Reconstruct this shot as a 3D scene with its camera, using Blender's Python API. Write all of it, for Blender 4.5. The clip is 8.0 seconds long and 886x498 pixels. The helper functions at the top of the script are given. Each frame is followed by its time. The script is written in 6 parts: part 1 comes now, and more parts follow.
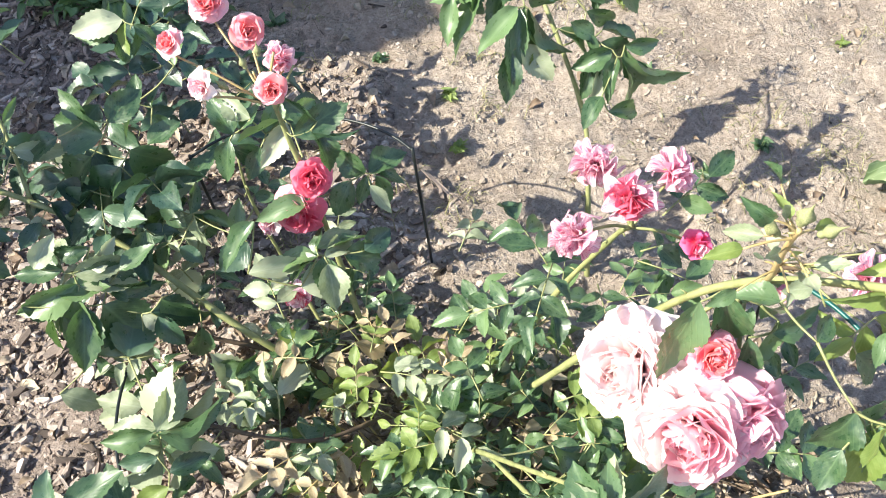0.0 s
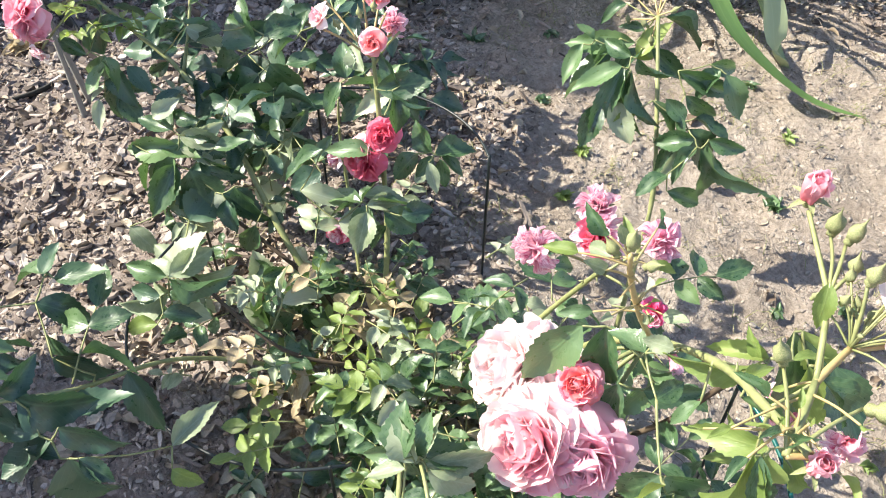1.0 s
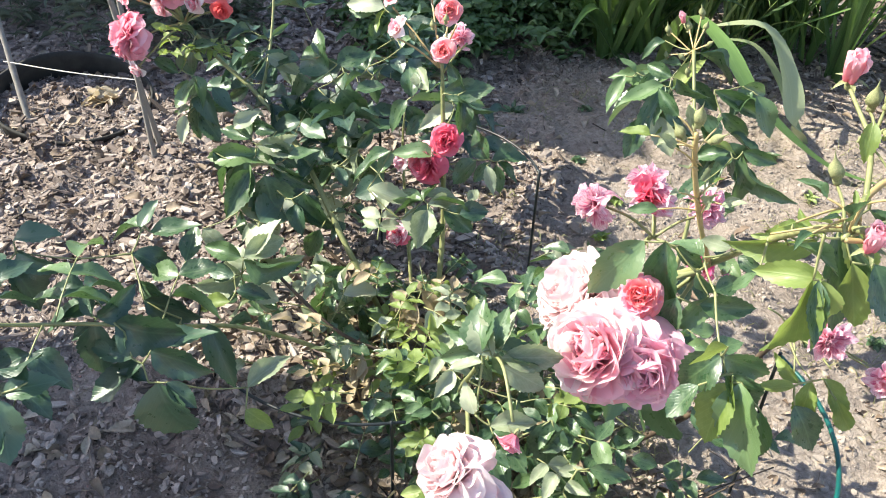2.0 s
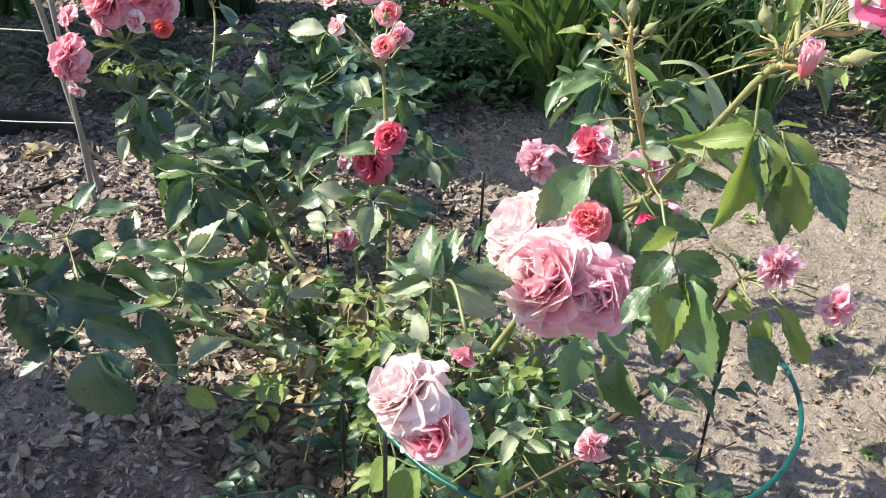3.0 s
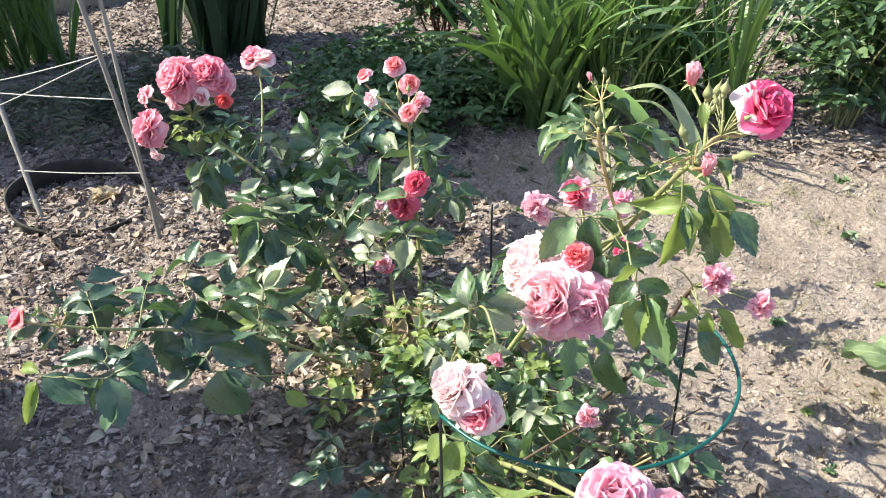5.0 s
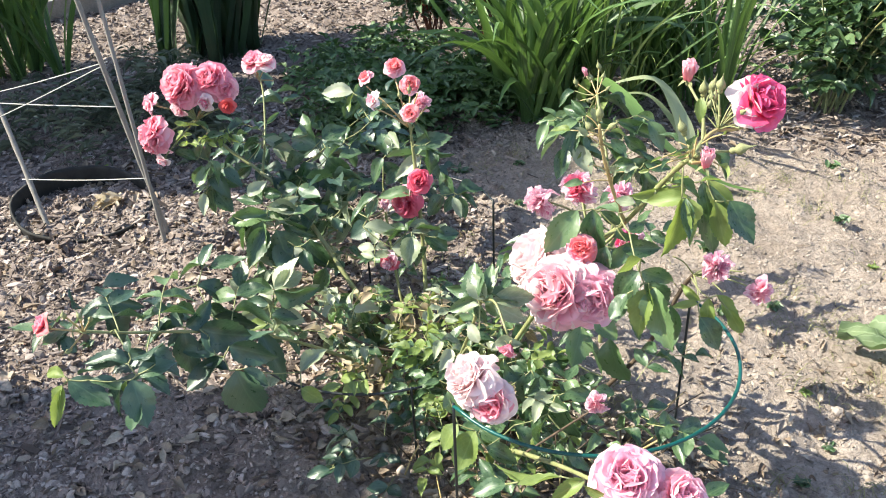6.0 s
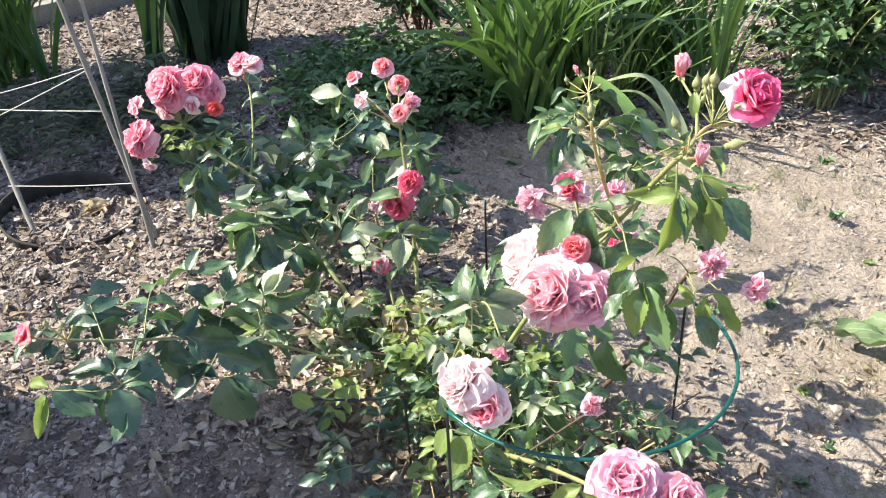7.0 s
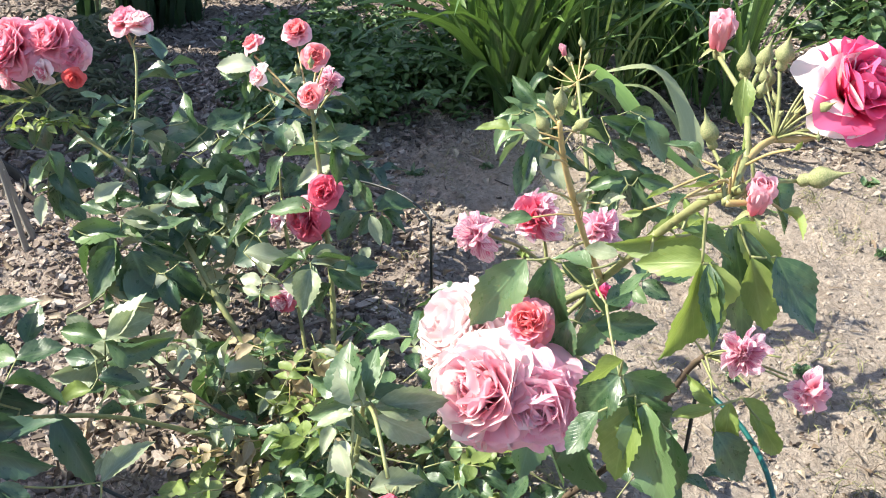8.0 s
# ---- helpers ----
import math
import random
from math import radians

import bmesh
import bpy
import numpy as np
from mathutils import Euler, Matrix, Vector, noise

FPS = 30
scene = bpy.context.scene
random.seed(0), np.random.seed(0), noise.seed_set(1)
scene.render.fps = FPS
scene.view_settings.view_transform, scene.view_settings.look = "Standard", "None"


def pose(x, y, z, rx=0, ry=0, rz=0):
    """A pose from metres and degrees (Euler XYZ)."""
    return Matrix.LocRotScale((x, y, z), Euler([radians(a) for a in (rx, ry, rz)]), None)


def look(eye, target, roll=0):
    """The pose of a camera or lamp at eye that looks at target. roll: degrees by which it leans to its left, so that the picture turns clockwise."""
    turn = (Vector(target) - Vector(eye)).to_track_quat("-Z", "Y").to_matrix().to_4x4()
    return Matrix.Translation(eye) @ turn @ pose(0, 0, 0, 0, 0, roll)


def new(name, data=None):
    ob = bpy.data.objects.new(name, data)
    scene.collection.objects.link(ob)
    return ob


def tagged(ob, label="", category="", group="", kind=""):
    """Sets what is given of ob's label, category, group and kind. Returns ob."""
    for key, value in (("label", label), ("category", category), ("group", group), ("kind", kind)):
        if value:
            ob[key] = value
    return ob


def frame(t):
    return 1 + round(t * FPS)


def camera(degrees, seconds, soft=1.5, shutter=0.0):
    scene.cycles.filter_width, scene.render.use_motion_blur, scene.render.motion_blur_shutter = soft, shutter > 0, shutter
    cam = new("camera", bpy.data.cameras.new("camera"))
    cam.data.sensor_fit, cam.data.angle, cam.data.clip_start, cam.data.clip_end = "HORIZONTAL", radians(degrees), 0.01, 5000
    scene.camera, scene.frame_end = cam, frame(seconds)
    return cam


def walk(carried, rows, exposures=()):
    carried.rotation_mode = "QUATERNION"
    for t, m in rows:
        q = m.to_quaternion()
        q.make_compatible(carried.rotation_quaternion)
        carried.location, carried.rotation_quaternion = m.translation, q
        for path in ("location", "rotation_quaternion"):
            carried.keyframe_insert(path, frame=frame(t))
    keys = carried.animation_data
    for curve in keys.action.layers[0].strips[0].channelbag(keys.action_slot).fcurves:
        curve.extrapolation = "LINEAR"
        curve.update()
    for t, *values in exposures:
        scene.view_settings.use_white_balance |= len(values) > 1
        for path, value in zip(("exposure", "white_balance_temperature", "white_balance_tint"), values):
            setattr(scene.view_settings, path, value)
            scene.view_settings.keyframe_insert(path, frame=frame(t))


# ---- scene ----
cam = camera(54.3, 8.0, soft=1.0)
PATH = [
    (0, (0.189, 0.193, 1.088), (-0.183, 1.350, -0.501), -7.5),
    (0.5, (0.330, 0.182, 1.073), (-0.218, 1.292, -0.497), -1.6),
    (1.0, (0.452, 0.165, 1.078), (-0.389, 1.242, -0.382), 2.0),
    (1.5, (0.483, 0.088, 1.059), (-0.407, 1.199, -0.346), 3.4),
    (1.7, (0.510, 0.034, 1.037), (-0.445, 1.182, -0.294), 2.9),
    (2.8, (0.579, -0.103, 0.832), (-0.444, 1.306, -0.153), 2.8),
    (3, (0.601, -0.093, 0.827), (-0.422, 1.321, -0.151), 2.8),
    (3.5, (0.696, -0.146, 0.945), (-0.327, 1.262, -0.04), 3.0),
    (4, (0.745, -0.2, 1.016), (-0.279, 1.206, 0.03), 3.6),
    (4.5, (0.717, -0.266, 1.044), (-0.298, 1.144, 0.053), 1.7),
    (5, (0.709, -0.324, 1.038), (-0.295, 1.085, 0.034), -0.3),
    (5.2, (0.718, -0.354, 1.055), (-0.283, 1.054, 0.047), -0.7),
    (6.5, (0.705, -0.362, 1.061), (-0.275, 1.054, 0.045), -2.1),
    (7, (0.703, -0.343, 1.049), (-0.274, 1.078, 0.036), -2.3),
    (7.5, (0.657, -0.196, 1.004), (-0.305, 1.228, -0.02), -2.2),
    (8, (0.559, 0.048, 0.883), (-0.411, 1.461, -0.147), 0.6),
]
EXPOSURES = [(0.0, 1.51), (1.0, 1.48), (1.7, 1.46), (2.8, 1.27), (3.5, 0.92), (4.5, 1.27), (5.2, 1.41), (7.2, 1.45), (8.0, 1.39)]
walk(cam, [(t, look(eye, target, roll)) for t, eye, target, roll in PATH], EXPOSURES)

# ---- light ----
world = bpy.data.worlds.new("sky")
scene.world = world
world.use_nodes = True
wn = world.node_tree.nodes
sky = wn.new("ShaderNodeTexSky")
sky.sky_type, sky.sun_disc = "NISHITA", False
SUN_TO = Vector((0.83, 0.50, -0.88)).normalized()      # the way the sunlight travels
sky.sun_elevation = math.asin(-SUN_TO.z)
sky.sun_rotation = math.atan2(-SUN_TO.x, -SUN_TO.y)
wn["Background"].inputs["Strength"].default_value = 0.108
world.node_tree.links.new(sky.outputs["Color"], wn["Background"].inputs["Color"])
sun = new("sun", bpy.data.lights.new("sun", "SUN"))
sun.data.energy, sun.data.angle, sun.data.color = 4.3, radians(0.5), (1.0, 0.965, 0.80)
sun.matrix_world = look((0, 0, 6), Vector((0, 0, 6)) + SUN_TO)


# ---- materials ----
def material(name):
    m = bpy.data.materials.new(name)
    m.use_nodes = True
    nt = m.node_tree
    return m, nt, nt.nodes["Principled BSDF"], nt.nodes["Material Output"]


def node(nt, kind, **sets):
    n = nt.nodes.new(kind)
    for key, value in sets.items():
        n.inputs[key.replace("_", " ")].default_value = value
    return n


def ramp(nt, source, stops, interpolation="LINEAR"):
    n = nt.nodes.new("ShaderNodeValToRGB")
    n.color_ramp.interpolation = interpolation
    e = n.color_ramp.elements
    while len(e) < len(stops):
        e.new(0.5)
    for k, (at, colour) in enumerate(stops):
        e[k].position, e[k].color = at, (*colour, 1)
    nt.links.new(source, n.inputs["Fac"])
    return n.outputs["Color"]


def mix(nt, fac, a, b, mode="MIX"):
    n = nt.nodes.new("ShaderNodeMix")
    n.data_type, n.blend_type = "RGBA", mode
    for value, socket in ((fac, n.inputs["Factor"]), (a, n.inputs["A"]), (b, n.inputs["B"])):
        if isinstance(value, (int, float)):
            socket.default_value = value
        elif isinstance(value, tuple):
            socket.default_value = (*value, 1)
        else:
            nt.links.new(value, socket)
    return n.outputs["Result"]


def noise_of(nt, vector, scale, detail=4.0, rough=0.6):
    n = node(nt, "ShaderNodeTexNoise", Scale=scale, Detail=detail, Roughness=rough)
    if vector is not None:
        nt.links.new(vector, n.inputs["Vector"])
    return n.outputs["Fac"]


def bump(nt, bsdf, height, strength, distance):
    n = node(nt, "ShaderNodeBump", Strength=strength, Distance=distance)
    nt.links.new(height, n.inputs["Height"])
    nt.links.new(n.outputs["Normal"], bsdf.inputs["Normal"])


def see_through(nt, bsdf, out, colour, share):
    """Thin leaves and petals let part of the light through."""
    tr = nt.nodes.new("ShaderNodeBsdfTranslucent")
    ms = nt.nodes.new("ShaderNodeMixShader")
    ms.inputs[0].default_value = share
    nt.links.new(colour, tr.inputs["Color"])
    nt.links.new(bsdf.outputs[0], ms.inputs[1])
    nt.links.new(tr.outputs[0], ms.inputs[2])
    nt.links.new(ms.outputs[0], out.inputs["Surface"])


def leaf_material(name, dark, mid, light, through_colour, rough=0.36, share=0.28, vein=0.16):
    m, nt, b, out = material(name)
    info = nt.nodes.new("ShaderNodeObjectInfo")
    isl = nt.nodes.new("ShaderNodeNewGeometry")
    uv = nt.nodes.new("ShaderNodeUVMap")
    add = nt.nodes.new("ShaderNodeMath")
    add.operation = "ADD"
    nt.links.new(info.outputs["Random"], add.inputs[0])
    nt.links.new(isl.outputs["Random Per Island"], add.inputs[1])
    fr = nt.nodes.new("ShaderNodeMath")
    fr.operation = "FRACT"
    nt.links.new(add.outputs[0], fr.inputs[0])
    base = ramp(nt, fr.outputs[0], [(0.0, dark), (0.6, mid), (1.0, light)])
    blot = noise_of(nt, uv.outputs["UV"], 7.0)
    base = mix(nt, ramp(nt, blot, [(0.4, (0, 0, 0)), (0.75, (0.55, 0.55, 0.55))]), base, light)
    sep = nt.nodes.new("ShaderNodeSeparateXYZ")
    nt.links.new(uv.outputs["UV"], sep.inputs[0])
    # midrib and slanting side veins
    ab = nt.nodes.new("ShaderNodeMath"); ab.operation = "SUBTRACT"; ab.inputs[1].default_value = 0.5
    nt.links.new(sep.outputs["X"], ab.inputs[0])
    ab2 = nt.nodes.new("ShaderNodeMath"); ab2.operation = "ABSOLUTE"
    nt.links.new(ab.outputs[0], ab2.inputs[0])
    rib = ramp(nt, ab2.outputs[0], [(0.0, (1, 1, 1)), (0.035, (0, 0, 0))])
    sl = nt.nodes.new("ShaderNodeMath"); sl.operation = "MULTIPLY_ADD"; sl.inputs[1].default_value = -0.9
    nt.links.new(ab2.outputs[0], sl.inputs[0]); nt.links.new(sep.outputs["Y"], sl.inputs[2])
    sc = nt.nodes.new("ShaderNodeMath"); sc.operation = "MULTIPLY"; sc.inputs[1].default_value = 9.0
    nt.links.new(sl.outputs[0], sc.inputs[0])
    pp = nt.nodes.new("ShaderNodeMath"); pp.operation = "PINGPONG"; pp.inputs[1].default_value = 0.5
    nt.links.new(sc.outputs[0], pp.inputs[0])
    side = ramp(nt, pp.outputs[0], [(0.0, (0.6, 0.6, 0.6)), (0.1, (0, 0, 0))])
    veins = mix(nt, 1.0, rib, side, "LIGHTEN")
    vf = mix(nt, vein, (0, 0, 0), veins)
    base = mix(nt, vf, base, tuple(min(1, c * 1.7 + 0.03) for c in light))
    nt.links.new(base, b.inputs["Base Color"])
    lo, hi = max(0.1, rough - 0.06), rough + 0.22
    nt.links.new(ramp(nt, noise_of(nt, uv.outputs["UV"], 3.5), [(0.35, (lo, lo, lo)), (0.65, (hi, hi, hi))]), b.inputs["Roughness"])
    b.inputs["Specular IOR Level"].default_value = 0.9
    bump(nt, b, mix(nt, 0.3, blot, veins), 0.40, 0.0014)
    see_through(nt, b, out, mix(nt, 0.5, base, through_colour), share)
    return m


LEAF = {
    "green": leaf_material("rose_leaf_green", (0.018, 0.050, 0.024), (0.056, 0.112, 0.050), (0.145, 0.225, 0.095), (0.17, 0.32, 0.06), 0.30, 0.22, 0.20),
    # darker copy of green, with shade put into the leaf colour
    "deep": leaf_material("rose_leaf_shade_tone", (0.013, 0.039, 0.023), (0.032, 0.076, 0.042), (0.080, 0.142, 0.078), (0.10, 0.2, 0.06), 0.32, 0.14, 0.22),
    "young": leaf_material("rose_leaf_young", (0.13, 0.20, 0.045), (0.20, 0.28, 0.065), (0.31, 0.38, 0.12), (0.40, 0.5, 0.08), 0.45, 0.4),
    # pale undersides, and also leaf glare painted as a pale colour
    "pale": leaf_material("rose_leaf_underside_and_sheen", (0.20, 0.25, 0.14), (0.30, 0.345, 0.22), (0.44, 0.47, 0.34), (0.34, 0.42, 0.18), 0.45, 0.3),
    "dry": leaf_material("rose_leaf_yellowed", (0.30, 0.225, 0.13), (0.48, 0.37, 0.235), (0.62, 0.52, 0.37), (0.48, 0.38, 0.22), 0.6, 0.35),
}
BLADE = leaf_material("strap_leaf", (0.016, 0.052, 0.014), (0.060, 0.135, 0.032), (0.18, 0.29, 0.08), (0.2, 0.36, 0.05), 0.42, 0.25, 0.12)
BLADE_PALE = leaf_material("strap_leaf_pale", (0.20, 0.26, 0.12), (0.30, 0.36, 0.18), (0.42, 0.46, 0.27), (0.34, 0.45, 0.14), 0.45, 0.3, 0.12)
BLADE_LIGHT = leaf_material("strap_leaf_light", (0.10, 0.17, 0.04), (0.19, 0.27, 0.075), (0.30, 0.38, 0.13), (0.28, 0.42, 0.08), 0.45, 0.3, 0.12)
BLADE_DARK = leaf_material("strap_leaf_dark", (0.014, 0.038, 0.018), (0.026, 0.062, 0.026), (0.05, 0.10, 0.035), (0.1, 0.2, 0.04), 0.42, 0.15, 0.12)
WEED = leaf_material("weed_leaf", (0.05, 0.10, 0.03), (0.10, 0.17, 0.05), (0.2, 0.28, 0.09), (0.25, 0.4, 0.08), 0.55, 0.3, 0.2)
FERN = leaf_material("low_leaf", (0.028, 0.070, 0.020), (0.06, 0.13, 0.036), (0.13, 0.22, 0.06), (0.14, 0.28, 0.05), 0.5, 0.2, 0.2)
GREY = leaf_material("grey_weed_leaf", (0.07, 0.085, 0.055), (0.11, 0.13, 0.08), (0.17, 0.19, 0.12), (0.14, 0.18, 0.07), 0.6, 0.2, 0.1)
BROAD = leaf_material("broad_pale_leaf", (0.10, 0.16, 0.065), (0.15, 0.215, 0.09), (0.26, 0.32, 0.17), (0.2, 0.32, 0.08), 0.6, 0.3, 0.6)


def petal_material(name, foot, body, edge, streak=0.0, streak_colour=(0.5, 0.1, 0.25)):
    m, nt, b, out = material(name)
    uv = nt.nodes.new("ShaderNodeUVMap")
    info = nt.nodes.new("ShaderNodeObjectInfo")
    isl = nt.nodes.new("ShaderNodeNewGeometry")
    sep = nt.nodes.new("ShaderNodeSeparateXYZ")
    nt.links.new(uv.outputs["UV"], sep.inputs[0])
    wob = noise_of(nt, uv.outputs["UV"], 3.0)
    ad = nt.nodes.new("ShaderNodeMath"); ad.operation = "MULTIPLY_ADD"; ad.inputs[1].default_value = 0.35
    nt.links.new(wob, ad.inputs[0]); nt.links.new(sep.outputs["Y"], ad.inputs[2])
    base = ramp(nt, ad.outputs[0], [(0.12, foot), (0.5, body), (1.12, edge)])
    sum_ = nt.nodes.new("ShaderNodeMath"); sum_.operation = "ADD"
    nt.links.new(info.outputs["Random"], sum_.inputs[0]); nt.links.new(isl.outputs["Random Per Island"], sum_.inputs[1])
    fr = nt.nodes.new("ShaderNodeMath"); fr.operation = "FRACT"
    nt.links.new(sum_.outputs[0], fr.inputs[0])
    base = mix(nt, ramp(nt, fr.outputs[0], [(0.2, (0, 0, 0)), (1.0, (0.45, 0.45, 0.45))]), base, edge)
    mp = node(nt, "ShaderNodeMapping", Scale=(14.0, 1.3, 1.0))
    nt.links.new(uv.outputs["UV"], mp.inputs["Vector"])
    lines = noise_of(nt, mp.outputs["Vector"], 2.0, 3.0)
    if streak:
        base = mix(nt, ramp(nt, lines, [(0.48, (0, 0, 0)), (0.62, (streak, streak, streak))]), base, streak_colour)
    nt.links.new(base, b.inputs["Base Color"])
    b.inputs["Roughness"].default_value = 0.6
    b.inputs["Specular IOR Level"].default_value = 0.3
    bump(nt, b, lines, 0.25, 0.001)
    see_through(nt, b, out, base, 0.45)
    return m


PETAL = {
    "pink": petal_material("petal_pink", (0.86, 0.20, 0.28), (0.91, 0.36, 0.45), (0.95, 0.60, 0.67)),
    "rose": petal_material("petal_rose", (0.83, 0.12, 0.21), (0.88, 0.22, 0.35), (0.94, 0.47, 0.57)),
    "coral": petal_material("petal_coral", (0.84, 0.19, 0.17), (0.87, 0.18, 0.20), (0.93, 0.38, 0.40)),
    "red": petal_material("petal_coral_red", (0.78, 0.16, 0.12), (0.82, 0.10, 0.11), (0.88, 0.20, 0.20)),
    "magenta": petal_material("petal_magenta", (0.80, 0.20, 0.28), (0.81, 0.04, 0.18), (0.90, 0.18, 0.38)),
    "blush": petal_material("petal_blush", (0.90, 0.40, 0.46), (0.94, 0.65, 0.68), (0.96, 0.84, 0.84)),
    "lilac": petal_material("petal_lilac_pink", (0.83, 0.24, 0.38), (0.89, 0.40, 0.54), (0.94, 0.63, 0.73)),
    "faded": petal_material("petal_spent", (0.64, 0.15, 0.27), (0.79, 0.40, 0.50), (0.90, 0.70, 0.76), 0.9, (0.60, 0.05, 0.22)),
    "crimson": petal_material("petal_deep_pink", (0.68, 0.08, 0.15), (0.76, 0.07, 0.17), (0.85, 0.22, 0.33)),
}


def stem_material(name, a, c, rough=0.5, scale=60.0):
    m, nt, b, out = material(name)
    tc = nt.nodes.new("ShaderNodeTexCoord")
    n = noise_of(nt, tc.outputs["Object"], scale)
    nt.links.new(ramp(nt, n, [(0.3, a), (0.7, c)]), b.inputs["Base Color"])
    b.inputs["Roughness"].default_value = rough
    bump(nt, b, n, 0.4, 0.001)
    return m


STEM = stem_material("green_cane", (0.18, 0.20, 0.08), (0.33, 0.33, 0.15))
TUFT = stem_material("dry_grass", (0.20, 0.21, 0.085), (0.36, 0.33, 0.17), 0.8, 30)
STEM_TAN = stem_material("tan_stalk", (0.36, 0.27, 0.12), (0.50, 0.38, 0.18))
STEM_BROWN = stem_material("woody_cane", (0.055, 0.036, 0.026), (0.13, 0.09, 0.06), 0.8)
STEM_RED = stem_material("red_stem", (0.14, 0.035, 0.02), (0.24, 0.08, 0.04), 0.6)
SEPAL = stem_material("sepal", (0.16, 0.20, 0.075), (0.36, 0.34, 0.18), 0.75, 25)
TEAL = stem_material("green_plastic_coat", (0.003, 0.055, 0.05), (0.005, 0.10, 0.088), 0.35, 30)
BLACK = stem_material("dark_plastic_coat", (0.008, 0.012, 0.013), (0.02, 0.024, 0.026), 0.4, 30)
POT = stem_material("black_plastic", (0.012, 0.011, 0.010), (0.035, 0.032, 0.028), 0.8, 40)
STRING = stem_material("pale_twine", (0.42, 0.40, 0.36), (0.62, 0.60, 0.55), 0.8)


def weathered_wood(name, a, c):
    m, nt, b, out = material(name)
    tc = nt.nodes.new("ShaderNodeTexCoord")
    mp = node(nt, "ShaderNodeMapping", Scale=(60.0, 60.0, 3.0))
    nt.links.new(tc.outputs["Object"], mp.inputs["Vector"])
    n = noise_of(nt, mp.outputs["Vector"], 2.0, 6.0, 0.7)
    big = noise_of(nt, tc.outputs["Object"], 9.0)
    base = mix(nt, big, ramp(nt, n, [(0.3, a), (0.7, c)]), tuple(0.6 * x for x in c))
    nt.links.new(base, b.inputs["Base Color"])
    b.inputs["Roughness"].default_value = 0.85
    bump(nt, b, n, 0.6, 0.002)
    return m


WOOD = weathered_wood("weathered_wood", (0.15, 0.13, 0.115), (0.40, 0.365, 0.33))


def litter_material(name, stops, rough=0.85):
    m, nt, b, out = material(name)
    g = nt.nodes.new("ShaderNodeNewGeometry")
    tc = nt.nodes.new("ShaderNodeTexCoord")
    base = ramp(nt, g.outputs["Random Per Island"], stops)
    n = noise_of(nt, tc.outputs["Object"], 220.0, 5.0, 0.7)
    base = mix(nt, 0.55, base, ramp(nt, n, [(0.3, (0.35, 0.33, 0.31)), (0.7, (1, 1, 1))]), "MULTIPLY")
    nt.links.new(base, b.inputs["Base Color"])
    b.inputs["Roughness"].default_value = rough
    bump(nt, b, n, 0.5, 0.002)
    return m


CHIP = litter_material("bark_chips", [(0.0, (0.055, 0.039, 0.032)), (0.4, (0.235, 0.180, 0.155)), (0.8, (0.40, 0.325, 0.285)), (1.0, (0.60, 0.515, 0.47))])
CLOD = litter_material("soil_clods", [(0.0, (0.25, 0.205, 0.172)), (0.5, (0.36, 0.302, 0.258)), (1.0, (0.46, 0.39, 0.34))])
BED_CLOD = litter_material("dark_soil_clods", [(0.0, (0.20, 0.152, 0.130)), (0.5, (0.37, 0.300, 0.262)), (1.0, (0.52, 0.44, 0.39))])
DEAD_LEAF = litter_material("dead_leaves", [(0.0, (0.16, 0.105, 0.072)), (0.5, (0.33, 0.25, 0.18)), (1.0, (0.52, 0.44, 0.35))], 0.7)


def node_colour(nt, vector, scale):
    n = node(nt, "ShaderNodeTexNoise", Scale=scale, Detail=3.0)
    nt.links.new(vector, n.inputs["Vector"])
    return n.outputs["Color"]


def ground_material():
    m, nt, b, out = material("garden_soil")
    tc = nt.nodes.new("ShaderNodeTexCoord")
    co = tc.outputs["Object"]
    at = nt.nodes.new("ShaderNodeAttribute")
    at.attribute_name = "path"
    wide = noise_of(nt, co, 5.0, 6.0, 0.65)
    fine = noise_of(nt, co, 90.0, 6.0, 0.7)
    grit = noise_of(nt, co, 420.0, 3.0, 0.6)
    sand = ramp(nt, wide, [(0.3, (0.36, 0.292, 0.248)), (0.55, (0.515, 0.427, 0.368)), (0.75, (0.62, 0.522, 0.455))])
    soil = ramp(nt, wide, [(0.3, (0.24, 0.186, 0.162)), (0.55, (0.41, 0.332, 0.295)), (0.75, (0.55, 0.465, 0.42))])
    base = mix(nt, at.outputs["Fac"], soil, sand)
    base = mix(nt, 0.8, base, ramp(nt, fine, [(0.32, (0.45, 0.43, 0.41)), (0.6, (1, 1, 1))]), "MULTIPLY")
    base = mix(nt, 0.4, base, ramp(nt, grit, [(0.35, (0.6, 0.58, 0.55)), (0.65, (1, 1, 1))]), "MULTIPLY")
    nt.links.new(base, b.inputs["Base Color"])
    b.inputs["Roughness"].default_value = 0.95
    b.inputs["Specular IOR Level"].default_value = 0.2
    lump = node(nt, "ShaderNodeTexVoronoi", Scale=34.0)
    warp = mix(nt, 0.02, co, node_colour(nt, co, 40.0))
    nt.links.new(warp, lump.inputs["Vector"])
    crust = ramp(nt, lump.outputs["Distance"], [(0.1, (1, 1, 1)), (0.7, (0, 0, 0))])
    bump(nt, b, mix(nt, 0.18, mix(nt, 0.3, fine, grit), crust), 1.0, 0.020)
    return m


GROUND = ground_material()


# ---- building helpers ----
def adopt(ob, parent):
    """Parents ob; under an Empty its own coordinates stay those of the world."""
    ob.parent = parent
    if parent is not None and parent.type == "EMPTY":
        ob.matrix_parent_inverse = Matrix.Translation(-parent.location)


